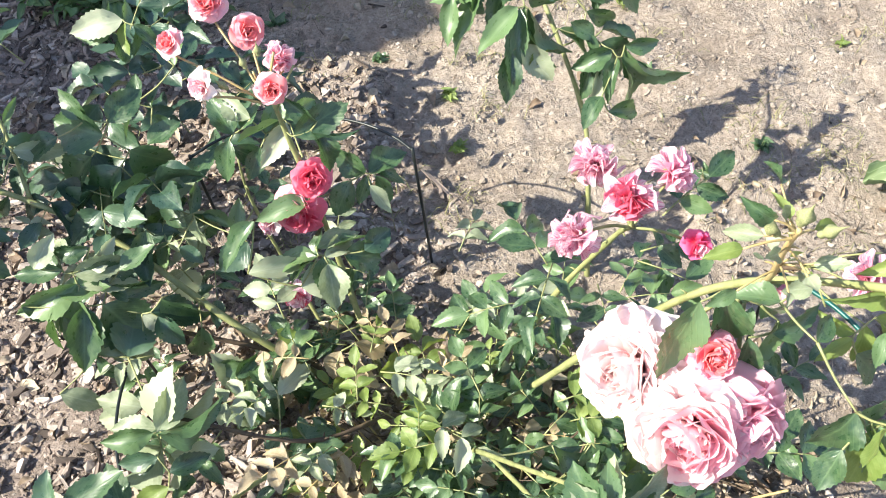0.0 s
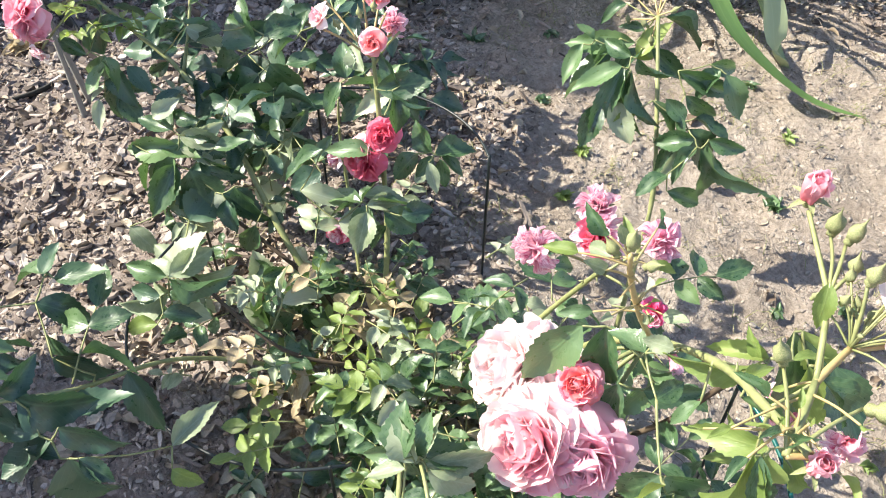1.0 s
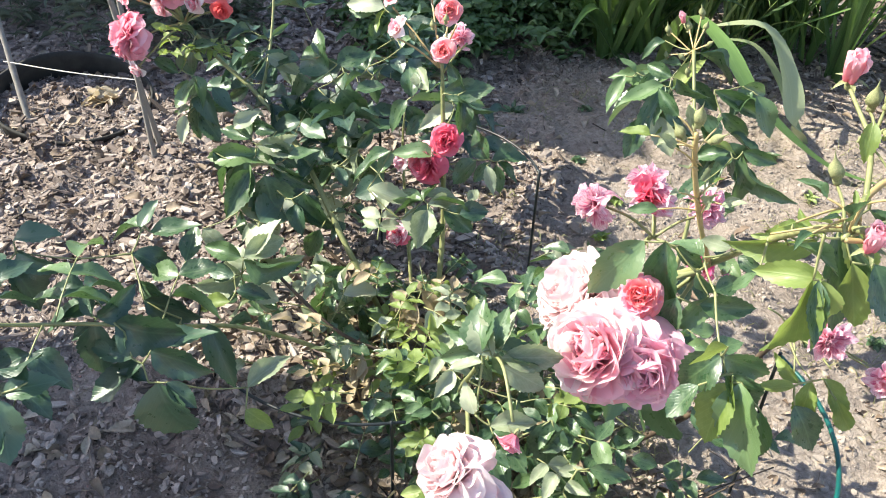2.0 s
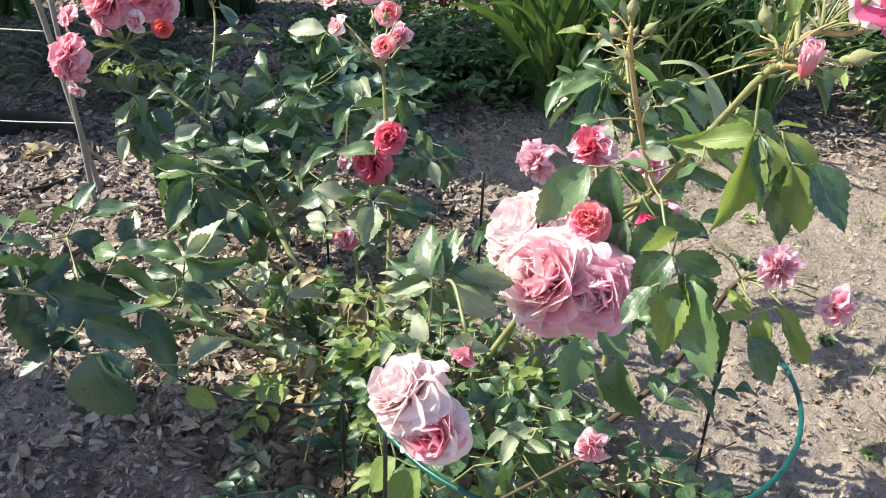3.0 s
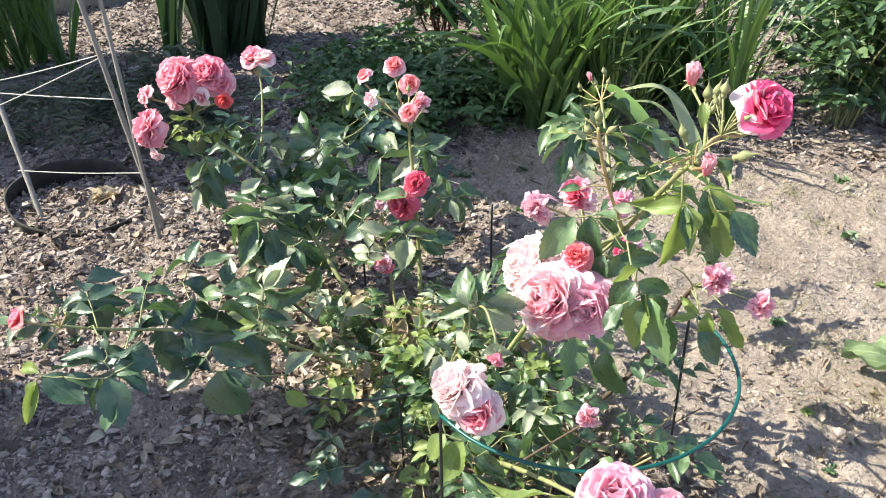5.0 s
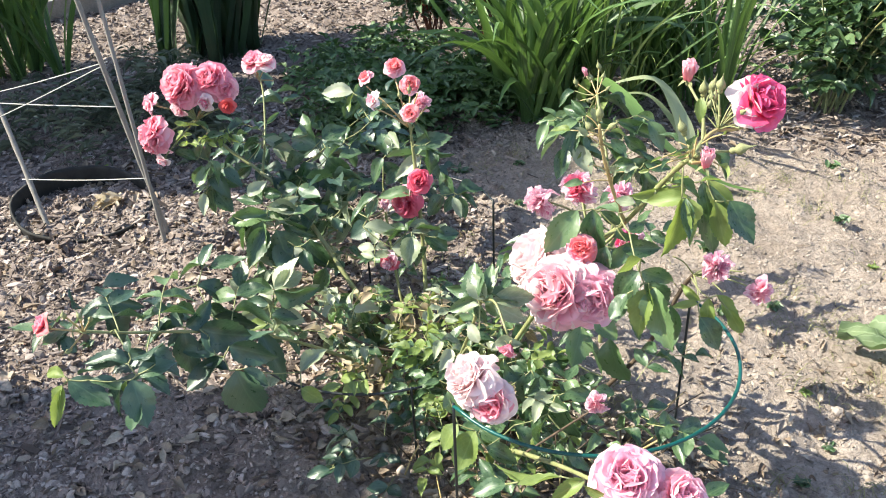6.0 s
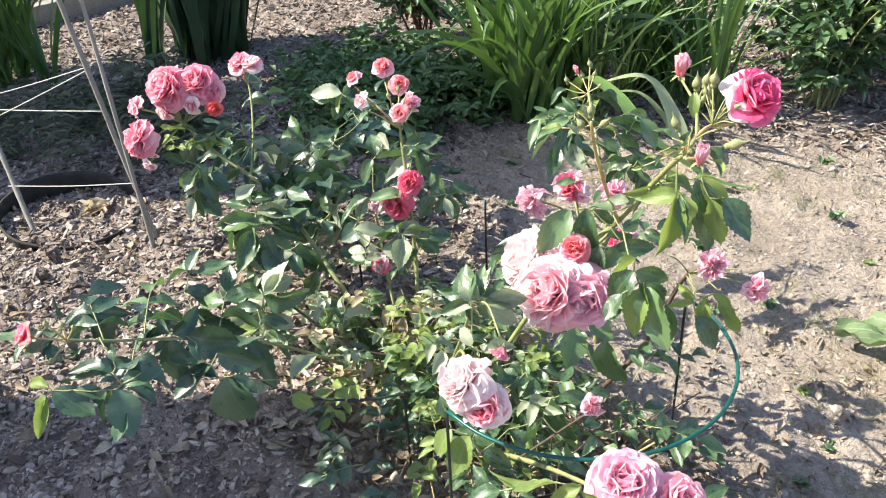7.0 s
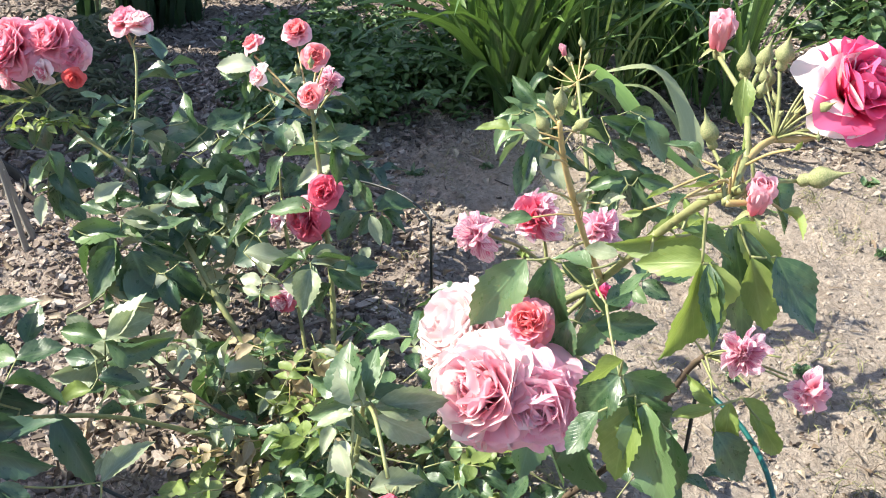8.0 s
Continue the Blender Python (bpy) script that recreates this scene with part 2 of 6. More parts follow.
def part(name, bm, mat, parent, label=""):
    me = bpy.data.meshes.new(name)
    bm.to_mesh(me)
    bm.free()
    me.materials.append(mat)
    ob = new(name, me)
    adopt(ob, parent)
    return tagged(ob, label)


def thing(name, label, category, at=(0, 0, 0), group="", kind=""):
    ob = new(name)
    ob.empty_display_size = 0.05
    ob.location = at
    return tagged(ob, label, category, group, kind)


def smooth(me):
    me.polygons.foreach_set("use_smooth", [True] * len(me.polygons))


def mesh(name, verts, faces, mat, uvs=None):
    me = bpy.data.meshes.new(name)
    me.from_pydata(verts, [], faces)
    if uvs is not None:
        layer = me.uv_layers.new(name="UVMap")
        for loop in me.loops:
            layer.data[loop.index].uv = uvs[loop.vertex_index]
    me.materials.append(mat)
    smooth(me)
    me.update()
    return me


def spline(points, per=6):
    """A smooth line through a few points."""
    p = [Vector(q) for q in points]
    p = [p[0] * 2 - p[1]] + p + [p[-1] * 2 - p[-2]]
    line = []
    for i in range(1, len(p) - 2):
        for k in range(per):
            t = k / per
            line.append(0.5 * (2 * p[i] + (p[i + 1] - p[i - 1]) * t + (2 * p[i - 1] - 5 * p[i] + 4 * p[i + 1] - p[i + 2]) * t * t
                               + (3 * p[i] - p[i - 1] - 3 * p[i + 1] + p[i + 2]) * t ** 3))
    line.append(p[-2].copy())
    return line


def tube(line, r0, r1, sides=7, wobble=0.0):
    """Verts and faces of a tapering tube along a line."""
    verts, faces = [], []
    side = Vector((0.3, 0.9, 0.2))
    n = len(line)
    for i, p in enumerate(line):
        d = (line[min(i + 1, n - 1)] - line[max(i - 1, 0)]).normalized()
        side = (side - d * side.dot(d)).normalized()
        other = d.cross(side)
        r = r0 + (r1 - r0) * i / (n - 1)
        r *= 1 + wobble * noise.noise(p * 60)
        for k in range(sides):
            a = 2 * math.pi * k / sides
            verts.append(p + (side * math.cos(a) + other * math.sin(a)) * r)
    for i in range(n - 1):
        for k in range(sides):
            a, c = i * sides + k, i * sides + (k + 1) % sides
            faces.append((a, c, c + sides, a + sides))
    faces.append(tuple(reversed(range(sides))))
    faces.append(tuple(range((n - 1) * sides, n * sides)))
    return verts, faces


def join(pieces):
    verts, faces = [], []
    for v, f in pieces:
        k = len(verts)
        verts += v
        faces += [tuple(i + k for i in q) for q in f]
    return verts, faces


def rod(name, points, r0, r1, mat, parent, label="", sides=7, wobble=0.0, per=6):
    v, f = tube(spline(points, per), r0, r1, sides, wobble)
    ob = new(name, mesh(name, v, f, mat))
    adopt(ob, parent)
    return tagged(ob, label)


def cane(name, points, r0, r1, mat, parent, label="", thorns=8):
    """A cane with a few thorns."""
    line = spline(points)
    pieces = [tube(line, r0, r1, 7, 0.25)]
    for _ in range(thorns):
        i = random.randrange(1, len(line) - 1)
        d = (line[i + 1] - line[i - 1]).normalized()
        out = d.cross(Vector((random.gauss(0, 1), random.gauss(0, 1), random.gauss(0, 1)))).normalized()
        r = r0 + (r1 - r0) * i / len(line)
        pieces.append(tube([line[i] + out * r * 0.7, line[i] + out * (r + 0.003) - d * 0.001, line[i] + out * (r + 0.006) - d * 0.003], 0.0016, 0.0002, 4))
    ob = new(name, mesh(name, *join(pieces), mat))
    adopt(ob, parent)
    return tagged(ob, label)


# ---- leaflets: a few shapes, shared by all of their kind ----
def leaflet_mesh(name, mat, bend, fold, twist, seed):
    """A toothed, pointed oval blade one unit long and one unit wide, folded along its midrib and bent."""
    rnd = random.Random(seed)
    n = 19
    verts, uvs, faces = [], [], []
    across = (-1, -0.55, 0, 0.55, 1)
    p1, p2 = rnd.uniform(0, 6.28), rnd.uniform(0, 6.28)
    for i in range(n + 1):
        v = i / n
        w = 0.5 * (math.sin(math.pi * v ** 0.84) ** 0.82 if 0 < v < 1 else 0.0)
        z = bend * v * v + 0.02 * math.sin(7 * v + p1)
        a = twist * (v - 0.3)
        tooth = 0.055 if i % 2 else -0.055
        for s in across:
            x = s * w * (1 + (tooth if abs(s) == 1 else 0))
            lift = fold * w * abs(s) ** 1.3 * (1 + 0.3 * math.sin(9 * v + p2 + s)) + 0.03 * w * math.sin(22 * v + 3 * s + p1) * abs(s)
            verts.append((x * math.cos(a), v + (0.022 if abs(s) == 1 and i % 2 else 0), z + lift + x * math.sin(a)))
            uvs.append((0.5 + s * w, v))
    m = len(across)
    for i in range(n):
        for k in range(m - 1):
            a = i * m + k
            faces.append((a, a + 1, a + m + 1, a + m))
    return mesh(name, verts, faces, mat, uvs)


SHAPES = [(-0.25, 0.32, 0.3), (-0.5, 0.45, -0.4), (0.1, 0.3, 0.5), (-0.6, 0.5, 0.2), (-0.15, 0.4, -0.7), (-0.4, 0.75, 0.0), (-0.8, 0.55, 0.4)]
LEAVES = {k: [leaflet_mesh("leaflet", m, *s, j) for j, s in enumerate(SHAPES)] for k, m in LEAF.items()}
FACING = Vector((0.12, -0.55, 0.75))
leaf_rnd = random.Random(5)


def leaf_matrix(foot, tip, width, facing, spread):
    foot, tip = Vector(foot), Vector(tip)
    y = tip - foot
    length = y.length
    y.normalize()
    z = facing + Vector((leaf_rnd.gauss(0, spread), leaf_rnd.gauss(0, spread), leaf_rnd.gauss(0, spread)))
    x = y.cross(z).normalized()
    z = x.cross(y)
    m = Matrix((x, y, z)).transposed().to_4x4()
    m.translation = foot
    return m @ Matrix.Diagonal((length * width, length, length * 0.7, 1))


def leaflet(parent, foot, tip, width, kind):
    """One leaflet from its foot to its tip, a bit foreshortened leaves being tipped out of the plane."""
    foot, tip = Vector(foot), Vector(tip)
    tip = tip + FACING * ((tip - foot).length * leaf_rnd.uniform(-0.40, 0.20))
    tip = foot + (tip - foot) * 1.12
    ob = new("leaflet", leaf_rnd.choice(LEAVES[kind]))
    adopt(ob, parent)
    ob.matrix_basis = leaf_matrix(foot, tip, width * leaf_rnd.uniform(0.85, 1.05), FACING, 0.45)
    return ob


class Stuff:
    """Gathers many small pieces into one mesh."""

    shapes = {}

    def __init__(self):
        self.verts, self.faces, self.uvs = [], [], []

    def add(self, source, m):
        shape = Stuff.shapes.get(source.name)
        if shape is None:
            at = {}
            if source.uv_layers:
                for loop in source.loops:
                    at[loop.vertex_index] = tuple(source.uv_layers[0].data[loop.index].uv)
            co = np.array([tuple(v.co) + (1.0,) for v in source.vertices])
            shape = (co, [tuple(p.vertices) for p in source.polygons], [at.get(i, (0, 0)) for i in range(len(co))])
            Stuff.shapes[source.name] = shape
        co, faces, uvs = shape
        k = len(self.verts)
        self.verts += (co @ np.array(m).T)[:, :3].tolist()
        self.uvs += uvs
        self.faces += [tuple([i + k for i in f]) for f in faces]

    def raw(self, v, f):
        k = len(self.verts)
        self.verts += v
        self.uvs += [(0.2, 0.5)] * len(v)
        self.faces += [tuple(i + k for i in q) for q in f]

    def done(self, name, mat, parent=None, label="", category="", kind="stuff"):
        ob = new(name, mesh(name, self.verts, self.faces, mat, self.uvs))
        adopt(ob, parent)
        return tagged(ob, label, category, "", kind)


def spray(stuff, stalks, origin, way, size, kind_meshes, rnd, pairs=2, wide=(0.46, 0.66)):
    """A compound leaf: a stalk with pairs of leaflets and one at its end."""
    o, d = Vector(origin), Vector(way).normalized()
    up = Vector((0, 0, 1))
    side = d.cross(up).normalized()
    line = [o + d * size * t - up * size * 0.25 * t * t for t in (0, 0.35, 0.7, 1.0)]
    stalks.raw(*tube(line, 0.0011, 0.0006, 4))
    for k in range(pairs + 1):
        p = line[1 + min(k, 2)] if k < pairs else line[-1]
        for s in ((-1, 1) if k < pairs else (0,)):
            w = (d * (0.45 if s else 1) + side * s + up * rnd.uniform(-0.35, 0.15)).normalized()
            ln = size * rnd.uniform(0.42, 0.6)
            z = up + Vector((rnd.gauss(0, 0.45), rnd.gauss(0, 0.45), 0))
            x = w.cross(z).normalized()
            m = Matrix((x, w, x.cross(w))).transposed().to_4x4()
            m.translation = p
            stuff.add(rnd.choice(kind_meshes), m @ Matrix.Diagonal((ln * rnd.uniform(*wide), ln, ln * 0.7, 1)))


# ---- blooms ----
def petal_mesh(name, mat, cup, curl, ruffle, seed):
    """A petal one unit long, growing along y from its foot, hollow towards +z, with a waved, notched rim."""
    rnd = random.Random(seed)
    nv, nu = 8, 10
    p1, p2, notch = rnd.uniform(0, 6.28), rnd.uniform(0, 6.28), rnd.uniform(-0.5, 0.5)
    verts, uvs, faces = [], [], []
    for i in range(nv + 1):
        v = i / nv
        w = 0.15 + 0.52 * math.sin(math.pi * min(1.0, 0.12 + 0.60 * v)) ** 1.1 * (0.35 + 0.65 * min(1, 1.6 * v))
        if i == nv:
            w *= 0.86
        for j in range(nu + 1):
            u = 2 * j / nu - 1
            x = w * u
            rim = 0.025 * math.sin(4.2 * u + p1) + 0.012 * math.sin(9 * u + p2) - 0.05 * math.exp(-((u - notch) / 0.25) ** 2)
            y = v - 0.20 * u * u * v ** 3 + rim * v ** 4
            wave = math.sin(3.4 * u + p2) + 0.30 * math.sin(7.0 * u + p1)
            z = cup * (u * u * w * 0.9 + 0.45 * v * v) - curl * max(0, v - 0.5) ** 2 * 3.0 + ruffle * v * v * 0.9 * wave
            verts.append((x, y, z))
            uvs.append((0.5 + u * 0.5, v))
    for i in range(nv):
        for j in range(nu):
            a = i * (nu + 1) + j
            faces.append((a, a + 1, a + nu + 2, a + nu + 1))
    return mesh(name, verts, faces, mat, uvs)


PETALS = {}
for hue, mat_ in PETAL.items():
    PETALS[hue] = [[petal_mesh("petal", mat_, *s, 10 * r + q) for q in range(5)] for r, s in enumerate(((0.80, 0.10, 0.05), (0.62, 0.35, 0.07), (0.42, 0.75, 0.08)))]


def calyx_mesh():
    """The swollen hip under a bloom, with five pointed sepals."""
    pieces = []
    v, f = [], []
    for i, (z, r) in enumerate(((-0.36, 0.05), (-0.30, 0.11), (-0.18, 0.13), (-0.06, 0.10), (0.0, 0.16))):
        for k in range(8):
            a = 2 * math.pi * k / 8
            v.append(Vector((r * math.cos(a), r * math.sin(a), z)))
    for i in range(4):
        for k in range(8):
            a, c = i * 8 + k, i * 8 + (k + 1) % 8
            f.append((a, c, c + 8, a + 8))
    f.append(tuple(range(7, -1, -1)))
    pieces.append((v, f))
    for s in range(5):
        a = 2 * math.pi * s / 5
        o, t = Vector((math.cos(a), math.sin(a), 0)), Vector((-math.sin(a), math.cos(a), 0))
        rows = [(0.10, -0.03, 0.07), (0.26, -0.02, 0.07), (0.40, -0.10, 0.045), (0.52, -0.20, 0.004)]
        sv, sf = [], []
        for r, z, w in rows:
            for e in (-1, 0, 1):
                sv.append(o * r + t * w * e + Vector((0, 0, z + 0.02 * abs(e))))
        for i in range(3):
            for j in range(2):
                b = i * 3 + j
                sf.append((b, b + 1, b + 4, b + 3))
        pieces.append((sv, sf))
    return mesh("calyx", *join(pieces), SEPAL)


CALYX = calyx_mesh()
bloom_rnd = random.Random(21)


def axis_matrix(at, axis):
    m = Vector(axis).to_track_quat("Z", "Y").to_matrix().to_4x4()
    m.translation = at
    return m


def bloom(parent, at, axis, size, hue, label, count=26, spread=80, outer=None, core=0, ragged=0.0, share=1.6, side=None):
    """A many-petalled rose: its calyx, and petals set in a spiral from an upright heart to open outer ones. at is the
    middle of the flower; the petals that open to the given side take the outer hue, which paints sunlight into that
    side.
    """
    turn = Vector(axis).to_track_quat("Z", "Y").to_matrix()
    rnd = bloom_rnd
    axis = Vector(axis).normalized()
    size *= 0.80
    count = round(count * 1.25)
    foot = Vector(at) - axis * size * 0.18
    ob = new("bloom", CALYX)
    adopt(ob, parent)
    ob.matrix_basis = axis_matrix(foot, axis) @ Matrix.Diagonal((size * 0.55, size * 0.55, size * 0.55, 1))
    tagged(ob, label)
    base = Matrix.Diagonal((1 / 0.55,) * 3 + (1,))
    spent = ragged > 0.9
    loose = ragged if spent else 0.45 * ragged
    for k in range(count):
        f = (k + 0.5) / count
        tilt = core + (spread - core) * f ** 0.75 + rnd.gauss(0, 4 + 22 * loose)
        ring = 0 if f < 0.35 else (1 if f < 0.72 else 2)
        a = k * 2.399963 + rnd.gauss(0, 0.2)
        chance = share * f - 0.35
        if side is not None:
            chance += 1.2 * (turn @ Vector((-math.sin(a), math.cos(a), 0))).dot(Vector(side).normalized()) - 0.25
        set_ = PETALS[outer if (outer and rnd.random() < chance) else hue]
        # the tips lie on a low dome, rounded off at its rim
        ln = min(0.53, 0.385 / max(0.3, math.cos(radians(min(tilt, 80))))) * rnd.uniform(0.93 - 0.25 * loose, 1.06)
        away = 0.02 + 0.05 * f
        m = (Matrix.Rotation(a, 4, "Z") @ Matrix.Translation((0, away, 0.05 * (1 - f))) @ Matrix.Rotation(radians(90 - tilt), 4, "X")
             @ Matrix.Rotation(rnd.gauss(0, 0.09 + 0.5 * loose), 4, "Y"))
        p = new("petal", rnd.choice(set_[ring]))
        p.parent = ob
        wide = rnd.uniform(0.85, 1.15) * (0.72, 0.95, 1.12)[ring] * (1 - (0.45 * ragged if spent else 0.0))
        p.matrix_basis = base @ m @ Matrix.Diagonal((ln * wide, ln, ln, 1))
    return ob


def bud(parent, at, axis, size, hue, label, count=7):
    """A bud just opening: petals wrapped upright in long sepals."""
    rnd = bloom_rnd
    axis = Vector(axis).normalized()
    ob = new("bud", CALYX)
    adopt(ob, parent)
    foot = Vector(at) - axis * size * 0.42
    ob.matrix_basis = axis_matrix(foot, axis) @ Matrix.Diagonal((size * 0.9, size * 0.9, size * 0.9, 1))
    tagged(ob, label)
    for k in range(count):
        f = k / max(1, count - 1)
        a = k * 2.399963
        p = new("petal", PETALS[hue][0][k % 5])
        p.parent = ob
        ln = 0.95 + 0.1 * rnd.random()
        p.matrix_basis = (Matrix.Rotation(a, 4, "Z") @ Matrix.Translation((0, 0.10 + 0.12 * f, -0.02)) @ Matrix.Rotation(radians(90 - 4 - 12 * f), 4, "X")
                          @ Matrix.Rotation(math.pi, 4, "Y") @ Matrix.Diagonal((0.42 * ln, ln, -0.6, 1)))
    return ob


def green_bud_mesh():
    """A closed bud: a pointed green egg on a small hip."""
    v, f = [], []
    prof = [(-0.5, 0.06), (-0.42, 0.15), (-0.3, 0.16), (-0.22, 0.13), (-0.12, 0.22), (0.05, 0.27), (0.22, 0.21), (0.38, 0.10), (0.55, 0.04), (0.8, 0.008)]
    for z, r in prof:
        for k in range(8):
            a = 2 * math.pi * k / 8
            q = r * (1.14 if k % 2 else 0.90)
            v.append((q * math.cos(a), q * math.sin(a), z))
    for i in range(len(prof) - 1):
        for k in range(8):
            a, c = i * 8 + k, i * 8 + (k + 1) % 8
            f.append((a, c, c + 8, a + 8))
    return mesh("closed_bud", v, f, SEPAL)


GREEN_BUD = green_bud_mesh()


def closed_bud(parent, at, axis, size):
    ob = new("closed_bud", GREEN_BUD)
    size *= 0.58
    adopt(ob, parent)
    ob.matrix_basis = axis_matrix(at, axis) @ Matrix.Diagonal((size, size, size, 1))
    return ob


# ---- ground ----
def ease(a, b, x):
    t = min(1.0, max(0.0, (x - a) / (b - a)))
    return t * t * (3 - 2 * t)


def sandiness(x, y):
    """1 on the trodden sandy path, 0 in the mulched bed."""
    n = 0.22 * noise.noise(Vector((x * 2.3, y * 2.3, 1.0))) + 0.10 * noise.noise(Vector((x * 9, y * 9, 4.0)))
    edge = -0.07 - 0.58 * ease(1.0, 1.65, y)
    side = ease(edge - 0.16, edge + 0.22, x + n)
    back = 1 - ease(-0.10, 0.14, y - (2.04 + 0.22 * x) + n)
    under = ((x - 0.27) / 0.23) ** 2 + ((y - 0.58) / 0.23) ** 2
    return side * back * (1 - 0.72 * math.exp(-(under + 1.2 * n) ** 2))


def height(x, y):
    p = Vector((x, y, 0))
    s = sandiness(x, y)
    h = 0.020 * noise.noise(p * 1.7) + 0.010 * noise.noise(p * 6.0)
    h += 0.012 * s * noise.noise(p * 10 + Vector((7, 3, 0))) + (0.016 - 0.003 * s) * noise.noise(p * 17) + 0.011 * noise.noise(p * 38)
    return h + 0.02 * (1 - s) * math.exp(-((x + 0.1) ** 2 + (y - 0.75) ** 2) * 8)


xs = [v * 0.014 for v in range(-270, 94)]
ys = [v * 0.014 for v in range(-60, 300)]
gv, gf, gp = [], [], []
for y in ys:
    for x in xs:
        rim = min(x - xs[0], xs[-1] - x, y - ys[0], ys[-1] - y)
        gv.append((x, y, height(x, y) * ease(0.0, 0.15, rim)))
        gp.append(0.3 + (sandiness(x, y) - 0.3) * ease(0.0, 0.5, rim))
nx = len(xs)
for j in range(len(ys) - 1):
    for i in range(nx - 1):
        a = j * nx + i
        gf.append((a, a + 1, a + nx + 1, a + nx))
# plain ground from the bed's edge to the horizon
ring = [0, nx - 1, nx * len(ys) - 1, nx * (len(ys) - 1)]
for far in (6, 9, 15, 30, 80, 200, 400):
    outer = [len(gv) + k for k in range(4)]
    for x, y in ((-far, -far), (far, -far), (far, far), (-far, far)):
        gv.append((x, y, 0.0))
        gp.append(0.3)
    gf += [(ring[k], outer[k], outer[(k + 1) % 4], ring[(k + 1) % 4]) for k in range(4)]
    ring = outer
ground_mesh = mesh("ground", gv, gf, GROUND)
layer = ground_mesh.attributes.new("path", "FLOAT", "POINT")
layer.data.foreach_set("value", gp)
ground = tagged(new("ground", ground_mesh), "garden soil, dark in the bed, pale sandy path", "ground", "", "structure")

# an unseen plain wall, added only to shade the near corner of the bed
wall_bm = bmesh.new()
bmesh.ops.create_cube(wall_bm, size=1.0)
wall = part("wall_garden", wall_bm, WOOD, None)
wall.matrix_basis = Matrix.Translation((-2.0, -2.19, 1.0)) @ Matrix.Diagonal((0.2, 3.2, 2.06, 1))
tagged(wall, "unseen plain wall added to shade the bed", "wall", "", "structure")

# an unseen wall piece, added to throw a band of shade over the mulch
pier_bm = bmesh.new()
bmesh.ops.create_cube(pier_bm, size=1.0)
pier = part("wall_pier", pier_bm, WOOD, None)
pier.matrix_basis = Matrix.Translation((-2.857, 0.475, 1.23)) @ Matrix.Rotation(radians(31), 4, "Z") @ Matrix.Diagonal((0.2, 0.98, 2.52, 1))
tagged(pier, "unseen wall piece added to shade the back bed", "wall", "", "structure")

# ---- litter on the ground ----
lit = random.Random(11)


def chip_mesh(k):
    """A torn flake of bark: an uneven many-sided slab, curved along its length."""
    r = random.Random(k)
    n = 5 + k % 3
    v, f = [], []
    for z in (0, 1):
        for i in range(n):
            a = 2 * math.pi * i / n
            q = r.uniform(0.8, 1.1) if z == 0 else r.uniform(0.75, 1.0)
            c, s = math.cos(a), math.sin(a)
            e = 0.75 / max(abs(c), abs(s))
            x, y = 0.5 * q * c * e, 0.5 * q * s * e
            v.append((x, y, z * r.uniform(0.6, 1.3) + 1.5 * y * y * r.uniform(-1, 1)))
    f = [tuple(range(n, 2 * n))] + [(i, (i + 1) % n, n + (i + 1) % n, n + i) for i in range(n)]
    me = bpy.data.meshes.new("chip")
    me.from_pydata(v, [], f)
    return me


def clod_mesh(k):
    bm = bmesh.new()
    bmesh.ops.create_icosphere(bm, subdivisions=1, radius=1.0)
    r = random.Random(k)
    for w in bm.verts:
        w.co *= r.uniform(0.65, 1.25)
        w.co.z *= 0.7
    me = bpy.data.meshes.new("clod")
    bm.to_mesh(me)
    bm.free()
    return me


CHIPS, CLODS = [chip_mesh(k) for k in range(14)], [clod_mesh(k) for k in range(8)]


def scatter(stuff, meshes, count, area, keep, sizes, sink, tilt, near=None):
    x0, x1, y0, y1 = area
    made = 0
    while made < count:
        x, y = lit.uniform(x0, x1), lit.uniform(y0, y1)
        if near and lit.random() > 1 / (1 + ((x - near[0]) ** 2 + (y - near[1]) ** 2) * near[2]):
            continue
        if lit.random() > keep(x, y):
            continue
        made += 1
        w, l, t = sizes()
        m = (Matrix.Translation((x, y, height(x, y) + sink)) @ Euler((lit.gauss(0, tilt), lit.gauss(0, tilt), lit.uniform(0, 6.28))).to_matrix().to_4x4()
             @ Matrix.Diagonal((w, l, t, 1)))
        stuff.add(lit.choice(meshes), m)


def flat(ob):
    ob.data.polygons.foreach_set("use_smooth", [False] * len(ob.data.polygons))
    return ob


chips = Stuff()
mulched = lambda x, y: (1 - 0.996 * sandiness(x, y)) * (1 - 0.35 * ease(-1.0, -0.6, x) * (1 - ease(0.35, 0.7, y)))
scatter(chips, CHIPS, 11000, (-3.7, 1.4, -0.2, 4.2), mulched,
        lambda: (lit.uniform(0.004, 0.013) + 0.012 * lit.random() ** 4, 0.010 + 0.018 * lit.expovariate(1.0), lit.uniform(0.002, 0.005)), 0.001, 0.32, (-0.8, 1.1, 0.22))
scatter(chips, CHIPS, 900, (-1.5, 0.1, -0.3, 0.7), lambda x, y: 1 - 0.99 * sandiness(x, y),
        lambda: (lit.uniform(0.004, 0.012), abs(lit.gauss(0, 0.018)) + 0.010, lit.uniform(0.002, 0.004)), 0.000, 0.35)
scatter(chips, CHIPS, 24000, (-1.6, 0.9, -0.1, 2.2), lambda x, y: 1 - 0.975 * sandiness(x, y),
        lambda: (lit.uniform(0.0025, 0.006), abs(lit.gauss(0, 0.006)) + 0.004, lit.uniform(0.001, 0.003)), 0.001, 0.6)
